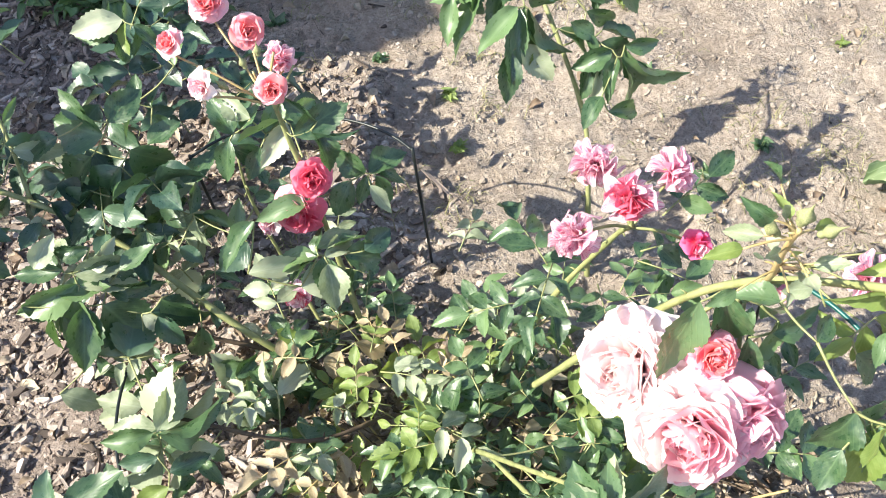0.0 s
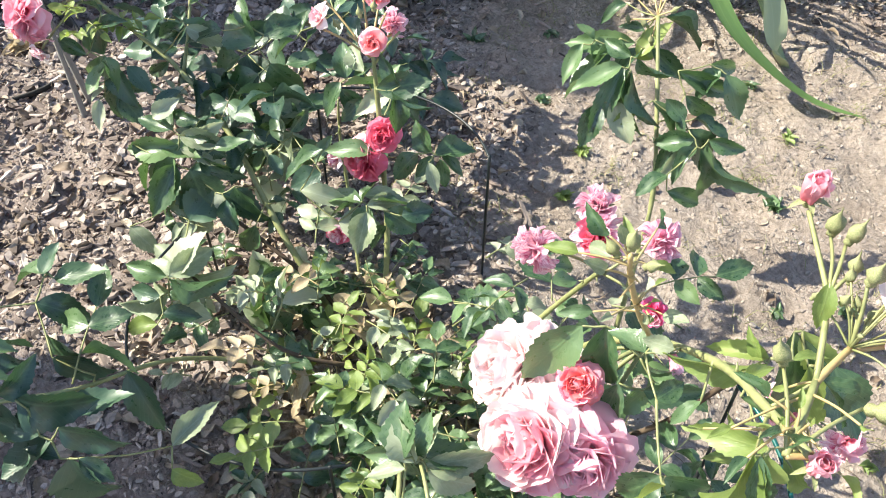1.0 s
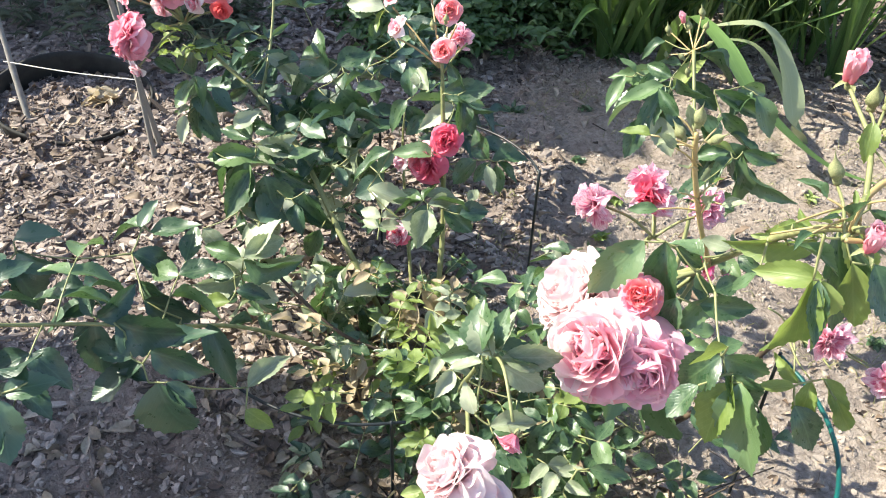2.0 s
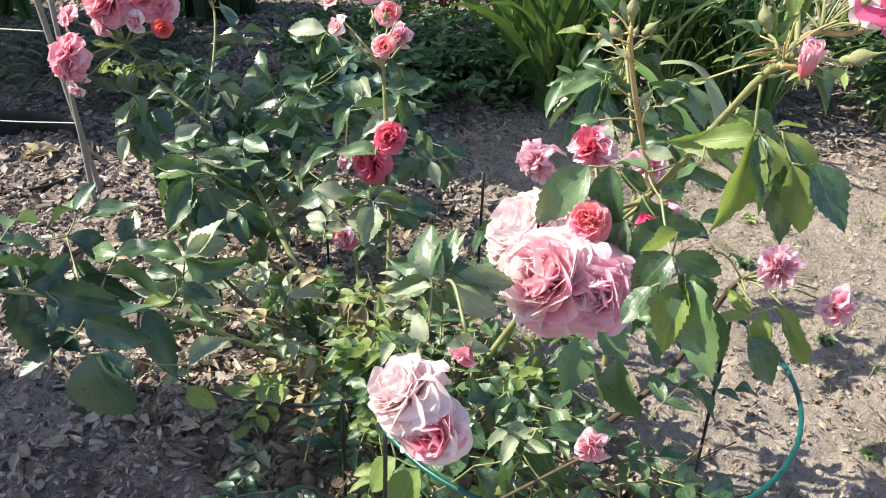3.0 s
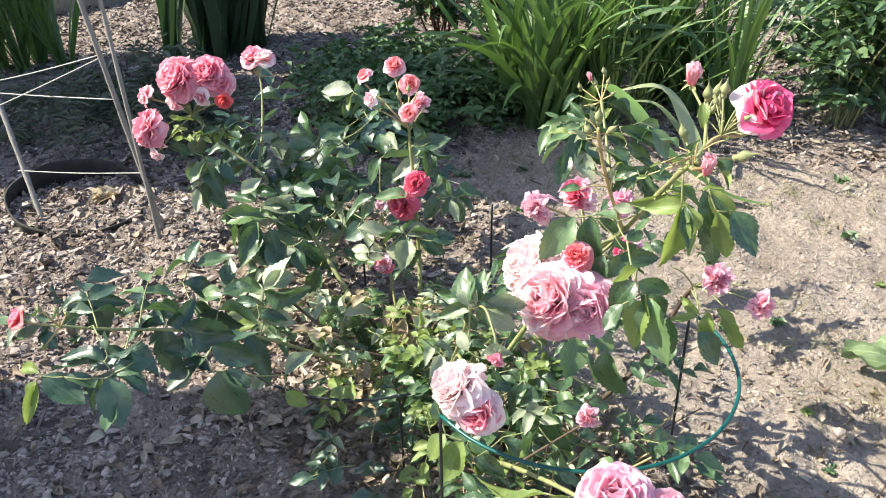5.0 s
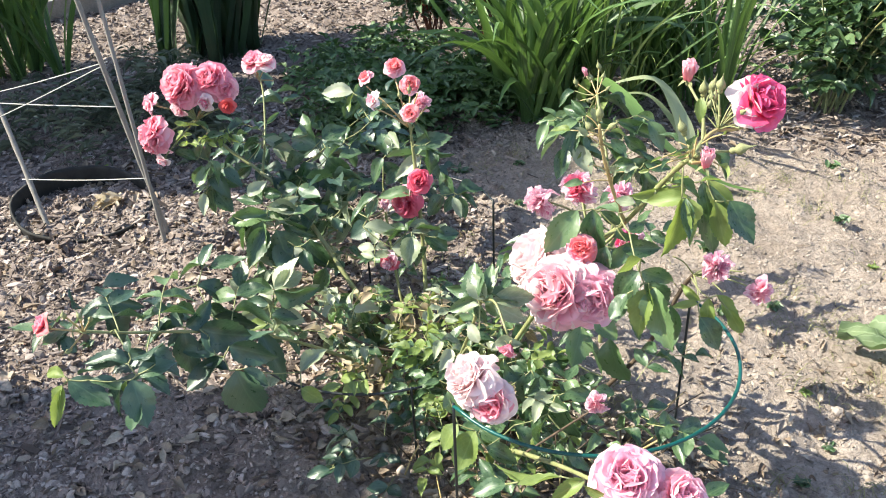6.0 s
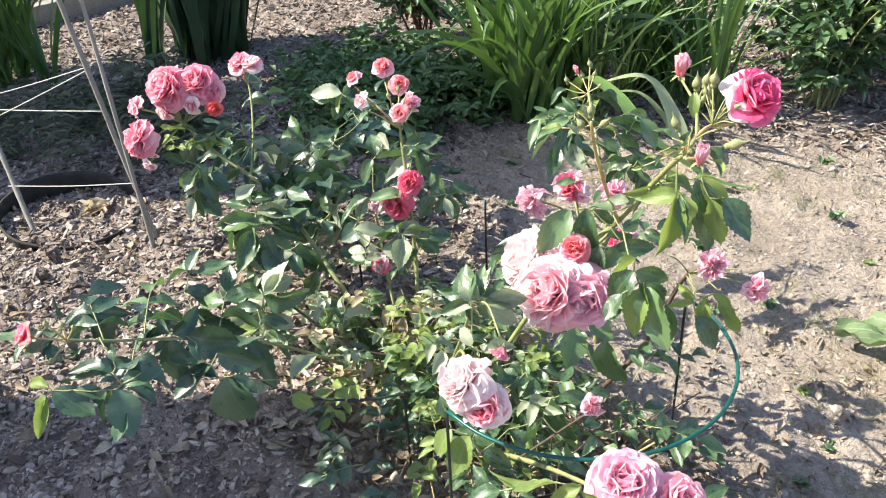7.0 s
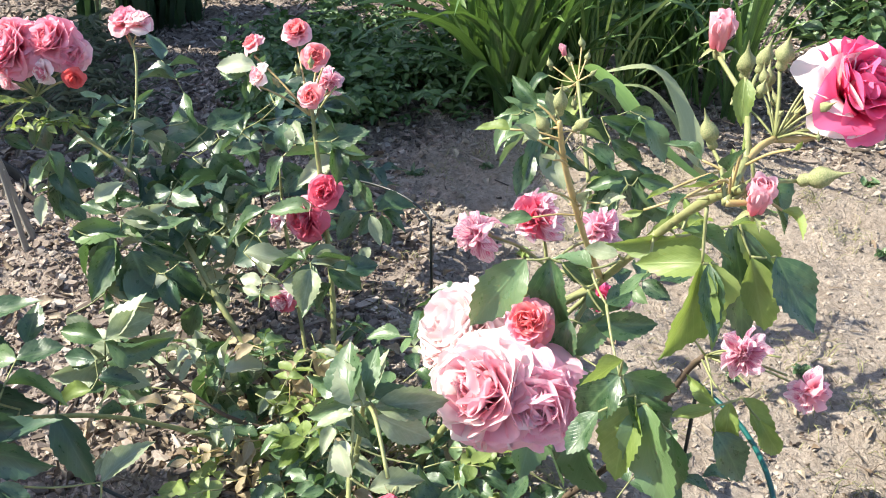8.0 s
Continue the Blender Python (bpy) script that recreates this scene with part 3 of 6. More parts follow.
scatter(chips, CHIPS, 13000, (-3.5, 0.8, 1.3, 3.8), lambda x, y: (1 - sandiness(x, y)) ** 2,
        lambda: (lit.uniform(0.006, 0.018), abs(lit.gauss(0, 0.026)) + 0.016, lit.uniform(0.002, 0.006)), 0.003, 0.40)
scatter(chips, CHIPS, 2200, (-2.0, 0.1, 0.40, 1.7), lambda x, y: (1 - sandiness(x, y)) ** 2,
        lambda: (lit.uniform(0.009, 0.026), lit.uniform(0.018, 0.055), lit.uniform(0.003, 0.007)), 0.001, 0.20)
flat(chips.done("bark_mulch", CHIP, None, "grey-brown chipped bark mulch spread over the soil", "bark mulch"))
clods = Stuff()
scatter(clods, CLODS, 20000, (-0.9, 1.1, 0.0, 2.3), lambda x, y: sandiness(x, y),
        lambda: (lambda s: (s, s * lit.uniform(0.7, 1.2), s * lit.uniform(0.5, 0.9)))(0.0012 + abs(lit.gauss(0, 0.0022))), 0.0, 0.5)
scatter(clods, CLODS, 3800, (-0.9, 1.0, 0.1, 2.2), lambda x, y: sandiness(x, y) ** 0.5,
        lambda: (lambda s: (s, s * lit.uniform(0.8, 1.2), s * lit.uniform(0.5, 0.8)))(0.003 + lit.expovariate(480)), -0.002, 0.5)
flat(clods.done("soil_crumbs", CLOD, None, "small crumbs and clods of dry sandy soil", "soil"))
dark_clods = Stuff()
scatter(dark_clods, CLODS, 34000, (-1.6, 0.6, -0.2, 2.3), lambda x, y: 1 - sandiness(x, y),
        lambda: (lambda s: (s, s * lit.uniform(0.7, 1.3), s * lit.uniform(0.4, 0.8)))(0.0014 + abs(lit.gauss(0, 0.0042))), 0.0, 0.5)
flat(dark_clods.done("soil_crumbs", BED_CLOD, None, "dark crumbs and clods of garden soil", "soil"))
straw = Stuff()
for _ in range(1700):
    x, y = lit.uniform(-1.4, 1.0), lit.uniform(0.1, 2.3)
    a, l = lit.uniform(0, 6.283), lit.uniform(0.008, 0.045)
    o = Vector((x, y, height(x, y) + 0.004))
    d = Vector((math.cos(a), math.sin(a), 0)) * l
    straw.raw(*tube([o, o + d * 0.5 + Vector((0, 0, lit.uniform(0, 0.006))), o + d], 0.0009, 0.0005, 3))
straw.done("dry_twigs", DEAD_LEAF, None, "thin dry twigs and straw on the soil", "twigs")
fallen = Stuff()
scatter(fallen, LEAVES["dry"], 2300, (-1.5, 1.0, 0.1, 2.3), lambda x, y: 0.9 - 0.84 * sandiness(x, y),
        lambda: (lambda s: (s * lit.uniform(0.35, 0.7), s, s * 0.9))(lit.uniform(0.012, 0.036)), 0.004, 0.5)
scatter(fallen, LEAVES["dry"], 700, (-0.40, 0.20, 0.40, 0.80), lambda x, y: 1.0,
        lambda: (lambda s: (s * lit.uniform(0.35, 0.7), s, s))(lit.uniform(0.012, 0.030)), 0.004, 0.6)
scatter(fallen, LEAVES["dry"], 520, (0.08, 0.48, 0.38, 0.80), lambda x, y: 1.0,
        lambda: (lambda s: (s * lit.uniform(0.3, 0.6), s, s))(lit.uniform(0.012, 0.034)), 0.004, 0.6)
scatter(fallen, LEAVES["dry"], 320, (0.35, 0.85, 0.55, 1.20), lambda x, y: 1.0,
        lambda: (lambda s: (s * lit.uniform(0.25, 0.6), s, s))(lit.uniform(0.008, 0.024)), 0.003, 0.5)
fallen.done("fallen_leaves", DEAD_LEAF, None, "dry brown fallen leaves lying on the soil", "dead leaves")
tufts = Stuff()
for k in range(80):
    x, y = lit.uniform(-0.55, 0.85), lit.uniform(0.75, 2.1)
    wide, many = lit.uniform(0.015, 0.06), lit.randrange(8, 34)
    for _ in range(many):
        o = Vector((x + lit.gauss(0, wide), y + lit.gauss(0, wide), 0))
        o.z = height(o.x, o.y) - 0.002
        a, h = lit.uniform(0, 6.283), lit.uniform(0.008, 0.03)
        w = Vector((math.cos(a), math.sin(a), 0))
        tufts.raw(*tube([o, o + w * h * 0.5 + Vector((0, 0, h * 0.7)), o + w * h * 1.2 + Vector((0, 0, h * 0.6))], 0.0009, 0.0003, 3))
tufts.done("dry_grass", TUFT, None, "sparse short dry grass on the path", "dry grass")
stones = Stuff()
scatter(stones, CLODS, 16, (-0.12, 0.22, 0.34, 0.5), lambda x, y: 1.0,
        lambda: (lambda s: (s, s * 1.2, s * 0.8))(lit.uniform(0.009, 0.019)), 0.004, 0.4)
stones.done("pebbles", CLOD, None, "rounded grey-brown pebbles at the bush's foot", "pebbles")

# ---- the wire hoops round the bush ----
def hoop(label, centre, radius, z, a0, a1, legs, mat, tilt=(0.0, 0.0)):
    """Part of a ring on upright legs; tilt lifts it along x and y."""
    cx, cy = centre
    level = lambda x, y: z + tilt[0] * (x - cx) + tilt[1] * (y - cy)
    wire = 0.0027 if mat is TEAL else 0.0021
    h = thing("plant_hoop", label, "plant support", (cx, cy, 0), "hoops round the rose bush")
    pts = []
    for k in range(13):
        a = radians(a0 + (a1 - a0) * k / 12)
        x, y = cx + radius * math.cos(a), cy + radius * math.sin(a)
        pts.append((x, y, level(x, y)))
    rod("ring", pts, wire, wire, mat, h, "", 8, 0.05, 3)
    for a in legs:
        x, y = cx + radius * math.cos(radians(a)), cy + radius * math.sin(radians(a))
        rod("leg", [(x, y, level(x, y) + 0.004), (x + 0.002, y, 0.12), (x + 0.003, y + 0.003, -0.05)], 0.0023, 0.0022, BLACK, h, "dark upright leg", 7, 0.05)
    return h


hoop("teal plastic-coated wire hoop round the bush's open side", (0.280, 0.604), 0.230, 0.272, -112, 66, (-112, 66), TEAL)
hoop("dark plastic-coated wire hoop, low at one side", (-0.135, 0.648), 0.254, 0.168, 172, 322, (178, 318), BLACK, (0.05, 0.0))
hoop("dark plastic-coated wire hoop behind the bush", (-0.20, 0.79), 0.195, 0.272, 50, 150, (50, 150), BLACK)

# ---- the rose bush ----
bush = thing("rose_bush", "pink-flowered rose bush with glossy leaves and sprawling canes", "rose bush", (-0.03, 0.70, 0))
cane_a = cane("cane", [(0.03, 0.71, -0.03), (0.13, 0.68, 0.18), (0.24, 0.665, 0.38), (0.310, 0.650, 0.466), (0.382, 0.578, 0.575), (0.43, 0.51, 0.645), (0.461, 0.470, 0.680)], 0.0046, 0.0026, STEM, bush, "thick pale green cane")
cane_b = cane("cane", [(0.318, 0.642, 0.476), (0.312, 0.605, 0.54), (0.305, 0.575, 0.61), (0.305, 0.561, 0.648)], 0.0028, 0.002, STEM_TAN, bush, "thin tan stalk with buds", 2)
cane_c = cane("cane", [(-0.09, 0.73, -0.03), (-0.125, 0.77, 0.10), (-0.147, 0.80, 0.185), (-0.165, 0.814, 0.325), (-0.178, 0.822, 0.40), (-0.185, 0.825, 0.455)], 0.005, 0.0026, STEM, bush, "upright green cane")
cane_c2 = cane("cane", [(-0.15, 0.75, -0.03), (-0.24, 0.82, 0.15), (-0.262, 0.83, 0.27), (-0.255, 0.825, 0.35)], 0.0036, 0.0014, STEM, bush)
cane_d = cane("cane", [(-0.13, 0.72, -0.03), (-0.27, 0.715, 0.14), (-0.42, 0.755, 0.24), (-0.547, 0.772, 0.292), (-0.616, 0.758, 0.332), (-0.645, 0.72, 0.40), (-0.650, 0.70, 0.44)], 0.0052, 0.0028, STEM, bush, "long arching green cane")
cane_d2 = cane("cane", [(-0.540, 0.775, 0.288), (-0.575, 0.83, 0.35), (-0.612, 0.875, 0.42), (-0.635, 0.888, 0.455)], 0.003, 0.0018, STEM, bush, "", 3)
cane_e = cane("cane", [(-0.06, 0.68, -0.03), (-0.15, 0.58, 0.08), (-0.19, 0.46, 0.19), (-0.165, 0.33, 0.295), (-0.185, 0.255, 0.335), (-0.20, 0.17, 0.38), (-0.225, 0.12, 0.405)], 0.0036, 0.0018, STEM, bush, "low thin cane leaning over the bed")
cane_f = cane("cane", [(0.01, 0.67, -0.03), (0.06, 0.60, 0.14), (0.14, 0.52, 0.30), (0.20, 0.46, 0.42)], 0.0042, 0.0018, STEM, bush)
cane_w = cane("cane", [(0.09, 0.57, 0.20), (0.17, 0.47, 0.31), (0.24, 0.385, 0.345), (0.25, 0.37, 0.352)], 0.0026, 0.002, STEM, bush, "", 1)
cane_v = cane("cane", [(0.05, 0.74, -0.03), (0.12, 0.765, 0.20), (0.19, 0.76, 0.36), (0.21, 0.75, 0.40)], 0.0042, 0.0024, STEM, bush)
cane_g = cane("cane", [(0.20, 0.78, -0.03), (0.31, 0.79, 0.15), (0.365, 0.785, 0.30), (0.385, 0.765, 0.345)], 0.0045, 0.0032, STEM_BROWN, bush, "brown cut-back cane")
cane_h = cane("cane", [(0.10, 0.62, -0.03), (0.24, 0.48, 0.14), (0.37, 0.36, 0.28), (0.46, 0.295, 0.35)], 0.0042, 0.0024, STEM, bush)
cane("cane", [(-0.10, 0.70, -0.03), (-0.19, 0.72, 0.06), (-0.30, 0.70, 0.13), (-0.40, 0.67, 0.19)], 0.0045, 0.0025, STEM_BROWN, bush)
cane("cane", [(0.02, 0.69, -0.03), (-0.05, 0.66, 0.07), (-0.14, 0.58, 0.13), (-0.27, 0.55, 0.21)], 0.004, 0.0022, STEM_BROWN, bush)


def stalk(a, c, r=0.0015, mat=STEM_TAN, sag=0.0):
    a, c = Vector(a), Vector(c)
    rod("stalk", [a, (a + c) / 2 + Vector((0, 0, sag)), c], r * 1.15, r, mat, bush, "", 5, 0.1, 4)


# the spray with the opened magenta rose
HUB = (0.452, 0.470, 0.668)
FORK, SIDE, TOP = (0.445, 0.524, 0.671), (0.451, 0.557, 0.674), (0.426, 0.576, 0.685)
stalk(HUB, FORK, 0.0024, STEM, 0.002)
stalk(FORK, SIDE, 0.0022, STEM_TAN, 0.002)
stalk(FORK, TOP, 0.0020, STEM, 0.002)
# white petals on its left are partly painted highlights
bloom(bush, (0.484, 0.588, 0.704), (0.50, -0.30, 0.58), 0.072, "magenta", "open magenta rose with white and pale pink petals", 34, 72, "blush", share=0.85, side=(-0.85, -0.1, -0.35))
stalk(SIDE, (0.480, 0.590, 0.678), 0.0022, STEM_TAN, -0.004)
bud(bush, (0.386, 0.632, 0.710), (0.1, -0.3, 0.9), 0.032, "pink", "pale pink bud about to open")
stalk(TOP, (0.388, 0.630, 0.692), 0.0017, STEM, 0.0)
bud(bush, (0.468, 0.470, 0.677), (0.12, -0.40, 0.90), 0.027, "pink", "round half-open bud striped pink and white", 11)
stalk(HUB, (0.465, 0.480, 0.668), 0.0018, STEM_TAN, 0.0)
for at_, from_, ax, s_ in (((0.406, 0.632, 0.690), TOP, (0.0, -0.2, 1), 0.040), ((0.420, 0.620, 0.700), TOP, (0.2, 0.0, 1), 0.036), ((0.443, 0.571, 0.720), SIDE, (0.1, -0.1, 1), 0.034),
                           ((0.430, 0.600, 0.694), TOP, (-0.1, 0.1, 1), 0.028), ((0.423, 0.518, 0.684), HUB, (-0.3, -0.2, 1), 0.036), ((0.484, 0.533, 0.667), HUB, (0.9, 0.1, 0.4), 0.040)):
    closed_bud(bush, at_, ax, s_)
    stalk(from_, Vector(at_) - Vector(ax).normalized() * s_ * 0.3, 0.0012, STEM, 0.005)
hb = random.Random(8)
for _ in range(16):
    tip = Vector(SIDE) + Vector((hb.gauss(0.0, 0.020), hb.gauss(0.012, 0.02), abs(hb.gauss(0.012, 0.014))))
    stalk(SIDE, tip, 0.0007, STEM, 0.003)
    closed_bud(bush, tip, (hb.gauss(0, 0.5), hb.gauss(0, 0.5), 1), hb.uniform(0.008, 0.024))

for _ in range(16):
    root = Vector(HUB) + (Vector(FORK) - Vector(HUB)) * hb.random()
    tip = root + Vector((hb.gauss(0.0, 0.016), hb.gauss(-0.004, 0.016), hb.gauss(0.004, 0.014)))
    stalk(root, tip, 0.0008, STEM_TAN, 0.002)
    ob = new("leaflet", hb.choice(LEAVES["green" if hb.random() < 0.4 else "young"]))
    adopt(ob, bush)
    way = (tip - root).normalized()
    ob.matrix_basis = leaf_matrix(tip, tip + way * hb.uniform(0.008, 0.024), 0.35, FACING, 0.6)

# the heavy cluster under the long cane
# the roses' sunlit side, put into the petal colours as paler hues
SUNLIT_SIDE = (-0.9, -0.1, 0.35)
bloom(bush, (0.219, 0.577, 0.418), (-0.50, -0.60, 0.55), 0.112, "blush", "pale pink full rose, sunlit whitening painted into its petals", 50, 92, "blush", ragged=0.35, share=1.9, side=SUNLIT_SIDE)
bloom(bush, (0.272, 0.528, 0.411), (-0.10, -0.80, 0.50), 0.114, "pink", "full pink rose with a ruffled heart, sunlit side painted pale", 56, 94, "blush", ragged=0.35, share=2.2, side=SUNLIT_SIDE)
bloom(bush, (0.315, 0.547, 0.405), (0.35, -0.75, 0.25), 0.094, "lilac", "fading lilac-pink rose with ruffled petals", 46, 95, "lilac", ragged=0.4)
bloom(bush, (0.284, 0.576, 0.458), (0.15, -0.65, 0.55), 0.047, "coral", "coral rose tucked behind the cluster", 28, 84, "rose", ragged=0.5)
for at_ in ((0.230, 0.600, 0.408), (0.275, 0.560, 0.400), (0.308, 0.570, 0.402), (0.285, 0.590, 0.448)):
    stalk((0.308, 0.650, 0.458), at_, 0.002, STEM, 0.006)

# buds on the thin tan stalk
closed_bud(bush, (0.305, 0.560, 0.662), (0.1, -0.2, 1), 0.036)
closed_bud(bush, (0.290, 0.566, 0.640), (-0.6, -0.1, 0.7), 0.030)
closed_bud(bush, (0.322, 0.560, 0.650), (0.6, -0.1, 0.6), 0.028)
for _ in range(18):
    up = hb.random()
    root = Vector((0.312, 0.600, 0.55)) * (1 - up) + Vector((0.305, 0.561, 0.645)) * up
    tip = root + Vector((hb.gauss(0, 0.018), hb.gauss(-0.004, 0.016), hb.gauss(0.006, 0.012)))
    stalk(root, tip, 0.0008, STEM_TAN, 0.002)
    ob = new("leaflet", hb.choice(LEAVES["green" if hb.random() < 0.35 else ("young" if hb.random() < 0.5 else "pale")]))
    adopt(ob, bush)
    way = (tip - root).normalized()
    ob.matrix_basis = leaf_matrix(tip, tip + way * hb.uniform(0.010, 0.028), 0.45, FACING, 0.6)
bud(bush, (0.340, 0.643, 0.466), (0.5, -0.3, -0.3), 0.020, "lilac", "small purple bud")

# the spent blooms
bloom(bush, (0.155, 0.690, 0.446), (-0.55, -0.55, 0.15), 0.064, "faded", "spent rose, its pale petals streaked purple", 32, 96, "faded", core=10, ragged=1.2, share=1.4)
bloom(bush, (0.203, 0.728, 0.462), (-0.1, -0.75, 0.35), 0.066, "crimson", "withering crimson and white rose", 36, 94, "faded", core=10, ragged=1.2, share=1.5)
bloom(bush, (0.163, 0.800, 0.430), (-0.35, -0.50, 0.50), 0.068, "faded", "withered rose with curled pale petals", 30, 98, "faded", core=10, ragged=1.2, share=1.7)
bloom(bush, (0.246, 0.797, 0.434), (0.35, -0.45, 0.55), 0.060, "lilac", "withered lilac rose", 28, 98, "faded", core=10, ragged=1.2, share=1.8)
bloom(bush, (0.277, 0.745, 0.385), (0.3, -0.7, 0.2), 0.036, "lilac", "small faded lilac rose", 18, 92, "magenta", ragged=0.8)
for at_ in ((0.168, 0.705, 0.440), (0.208, 0.742, 0.438), (0.170, 0.805, 0.415), (0.242, 0.797, 0.420), (0.270, 0.752, 0.382)):
    stalk((0.21, 0.752, 0.395), at_, 0.0016, STEM, 0.006)

# the upright cane's blooms
bloom(bush, (-0.178, 0.818, 0.478), (0.25, -0.70, 0.45), 0.042, "coral", "coral-pink rose half open", 20, 60, "pink", ragged=0.3)
# its lit side is painted with paler petals
bloom(bush, (-0.176, 0.786, 0.312), (0.0, -0.80, 0.20), 0.068, "crimson", "deep pink full rose, its lit side painted paler", 40, 90, "rose", ragged=0.4, side=(-0.9, 0, 0.4))
bloom(bush, (-0.155, 0.806, 0.352), (0.35, -0.60, 0.35), 0.052, "crimson", "deep crimson-pink rose", 22, 80, "crimson")
bloom(bush, (-0.205, 0.765, 0.312), (-0.6, -0.5, 0.2), 0.038, "faded", "small fading pale rose", 22, 92, "blush", ragged=0.6)
bloom(bush, (-0.186, 0.738, 0.200), (0.0, -0.8, 0.0), 0.044, "faded", "small spent deep pink rose, nodding", 20, 90, "crimson", ragged=0.8, share=1.0)
for a_, c_ in (((-0.183, 0.825, 0.44), (-0.162, 0.85, 0.485)), ((-0.162, 0.815, 0.27), (-0.172, 0.80, 0.298)), ((-0.165, 0.814, 0.30), (-0.157, 0.815, 0.338)), ((-0.162, 0.812, 0.28), (-0.20, 0.775, 0.302)), ((-0.147, 0.80, 0.19), (-0.185, 0.752, 0.206))):
    stalk(a_, c_, 0.0015, STEM, 0.004)

# the rest of its spray
bloom(bush, (-0.261, 0.885, 0.532), (0.2, -0.45, 0.75), 0.044, "coral", "coral-pink rose on a thin stem", 26, 84, "pink", ragged=0.4)
bloom(bush, (-0.216, 0.871, 0.509), (0.5, -0.5, 0.5), 0.044, "coral", "coral rose half open", 22, 62, "pink", ragged=0.3, share=1.0)
bloom(bush, (-0.281, 0.824, 0.525), (-0.2, -0.5, 0.7), 0.038, "coral", "small coral-pink rose", 16, 72, "pink", ragged=0.3)
bloom(bush, (-0.241, 0.791, 0.500), (-0.3, -0.7, 0.3), 0.038, "pink", "pale pink rose going over", 14, 75, "blush")
bloom(bush, (-0.178, 0.854, 0.488), (0.3, -0.55, 0.3), 0.046, "pink", "pale tan-pink rose going over", 20, 92, "faded", ragged=1.0)
for at_ in ((-0.261, 0.885, 0.512), (-0.216, 0.871, 0.489), (-0.281, 0.824, 0.509), (-0.241, 0.791, 0.485), (-0.178, 0.854, 0.473), (-0.20, 0.83, 0.49), (-0.215, 0.81, 0.48), (-0.175, 0.84, 0.51)):
    stalk((-0.192, 0.828, 0.445), at_, 0.0014, STEM_TAN, 0.004)
for at_, ax in (((-0.205, 0.825, 0.505), (-0.2, 0, 1)), ((-0.190, 0.835, 0.515), (0.1, 0, 1)), ((-0.225, 0.805, 0.49), (-0.5, -0.2, 0.8))):
    closed_bud(bush, at_, ax, 0.026)

# the left cane's big cluster
bloom(bush, (-0.684, 0.632, 0.392), (-0.25, -0.80, 0.15), 0.086, "rose", "full pink rose facing outwards", 54, 92, "pink", ragged=0.5, share=1.2)
# sunlight on its left is put into the petal hue
bloom(bush, (-0.660, 0.702, 0.484), (0.0, -0.75, 0.50), 0.098, "rose", "large full pink rose, its sunlit side painted paler", 56, 92, "pink", ragged=0.5, share=1.2, side=(-0.9, 0, 0.3))
bloom(bush, (-0.612, 0.738, 0.490), (0.25, -0.65, 0.55), 0.084, "rose", "full pink rose of the cluster", 42, 88, "rose", ragged=0.4)
bloom(bush, (-0.588, 0.752, 0.472), (0.55, -0.45, 0.45), 0.060, "rose", "pink rose seen from its side", 28, 84, "pink", ragged=0.4)
bloom(bush, (-0.708, 0.660, 0.450), (-0.5, -0.6, 0.4), 0.050, "pink", "small open pink rose", 16, 80, "pink")
bloom(bush, (-0.568, 0.735, 0.443), (0.5, -0.6, -0.1), 0.038, "red", "coral-red rose half open", 16, 60, "red")
bloom(bush, (-0.606, 0.712, 0.450), (0.1, -0.8, 0.0), 0.040, "rose", "small pink rose", 18, 80, "blush")
bloom(bush, (-0.652, 0.680, 0.440), (-0.1, -0.8, -0.1), 0.042, "blush", "pale pink rose of the cluster", 14, 80, "pink")
bloom(bush, (-0.654, 0.622, 0.350), (0.1, -0.7, -0.3), 0.034, "pink", "small pale pink rose below the cluster", 14, 70, "blush")
for at_ in ((-0.680, 0.645, 0.385), (-0.660, 0.708, 0.468), (-0.615, 0.742, 0.472), (-0.595, 0.752, 0.455), (-0.702, 0.668, 0.44), (-0.575, 0.74, 0.44), (-0.61, 0.718, 0.445), (-0.653, 0.685, 0.436), (-0.655, 0.63, 0.355)):
    stalk((-0.645, 0.715, 0.405), at_, 0.0017, STEM, 0.004)
bloom(bush, (-0.648, 0.893, 0.478), (-0.1, -0.35, 0.85), 0.062, "rose", "pink rose seen from its side", 30, 88, "pink", ragged=0.5)
bloom(bush, (-0.612, 0.893, 0.482), (0.3, -0.3, 0.85), 0.048, "blush", "pale pink rose beside it", 18, 78, "pink")
for at_ in ((-0.645, 0.893, 0.464), (-0.615, 0.893, 0.468), (-0.665, 0.90, 0.455), (-0.60, 0.90, 0.44)):
    stalk((-0.632, 0.886, 0.440), at_, 0.0012, STEM_TAN, 0.0)

# low blooms in front
bloom(bush, (0.246, 0.352, 0.372), (-0.45, -0.50, 0.65), 0.078, "blush", "white and blush rose, wide open", 46, 94, "blush", ragged=0.6)
bloom(bush, (0.278, 0.350, 0.348), (0.25, -0.80, 0.40), 0.068, "rose", "pale pink full rose hanging low", 48, 92, "blush", ragged=0.5)
bloom(bush, (0.278, 0.392, 0.402), (0.05, -0.75, -0.45), 0.042, "rose", "round pink bud hanging down", 16, 34, "blush", share=0.9)
stalk((0.205, 0.455, 0.415), (0.275, 0.395, 0.422), 0.0016, STEM, 0.02)
bloom(bush, (0.372, 0.462, 0.306), (0.2, -0.7, 0.3), 0.042, "pink", "small withered pink rose", 18, 95, "faded", core=10, ragged=1.0)
stalk((0.27, 0.455, 0.17), (0.368, 0.468, 0.292), 0.0016, STEM_BROWN, 0.0)
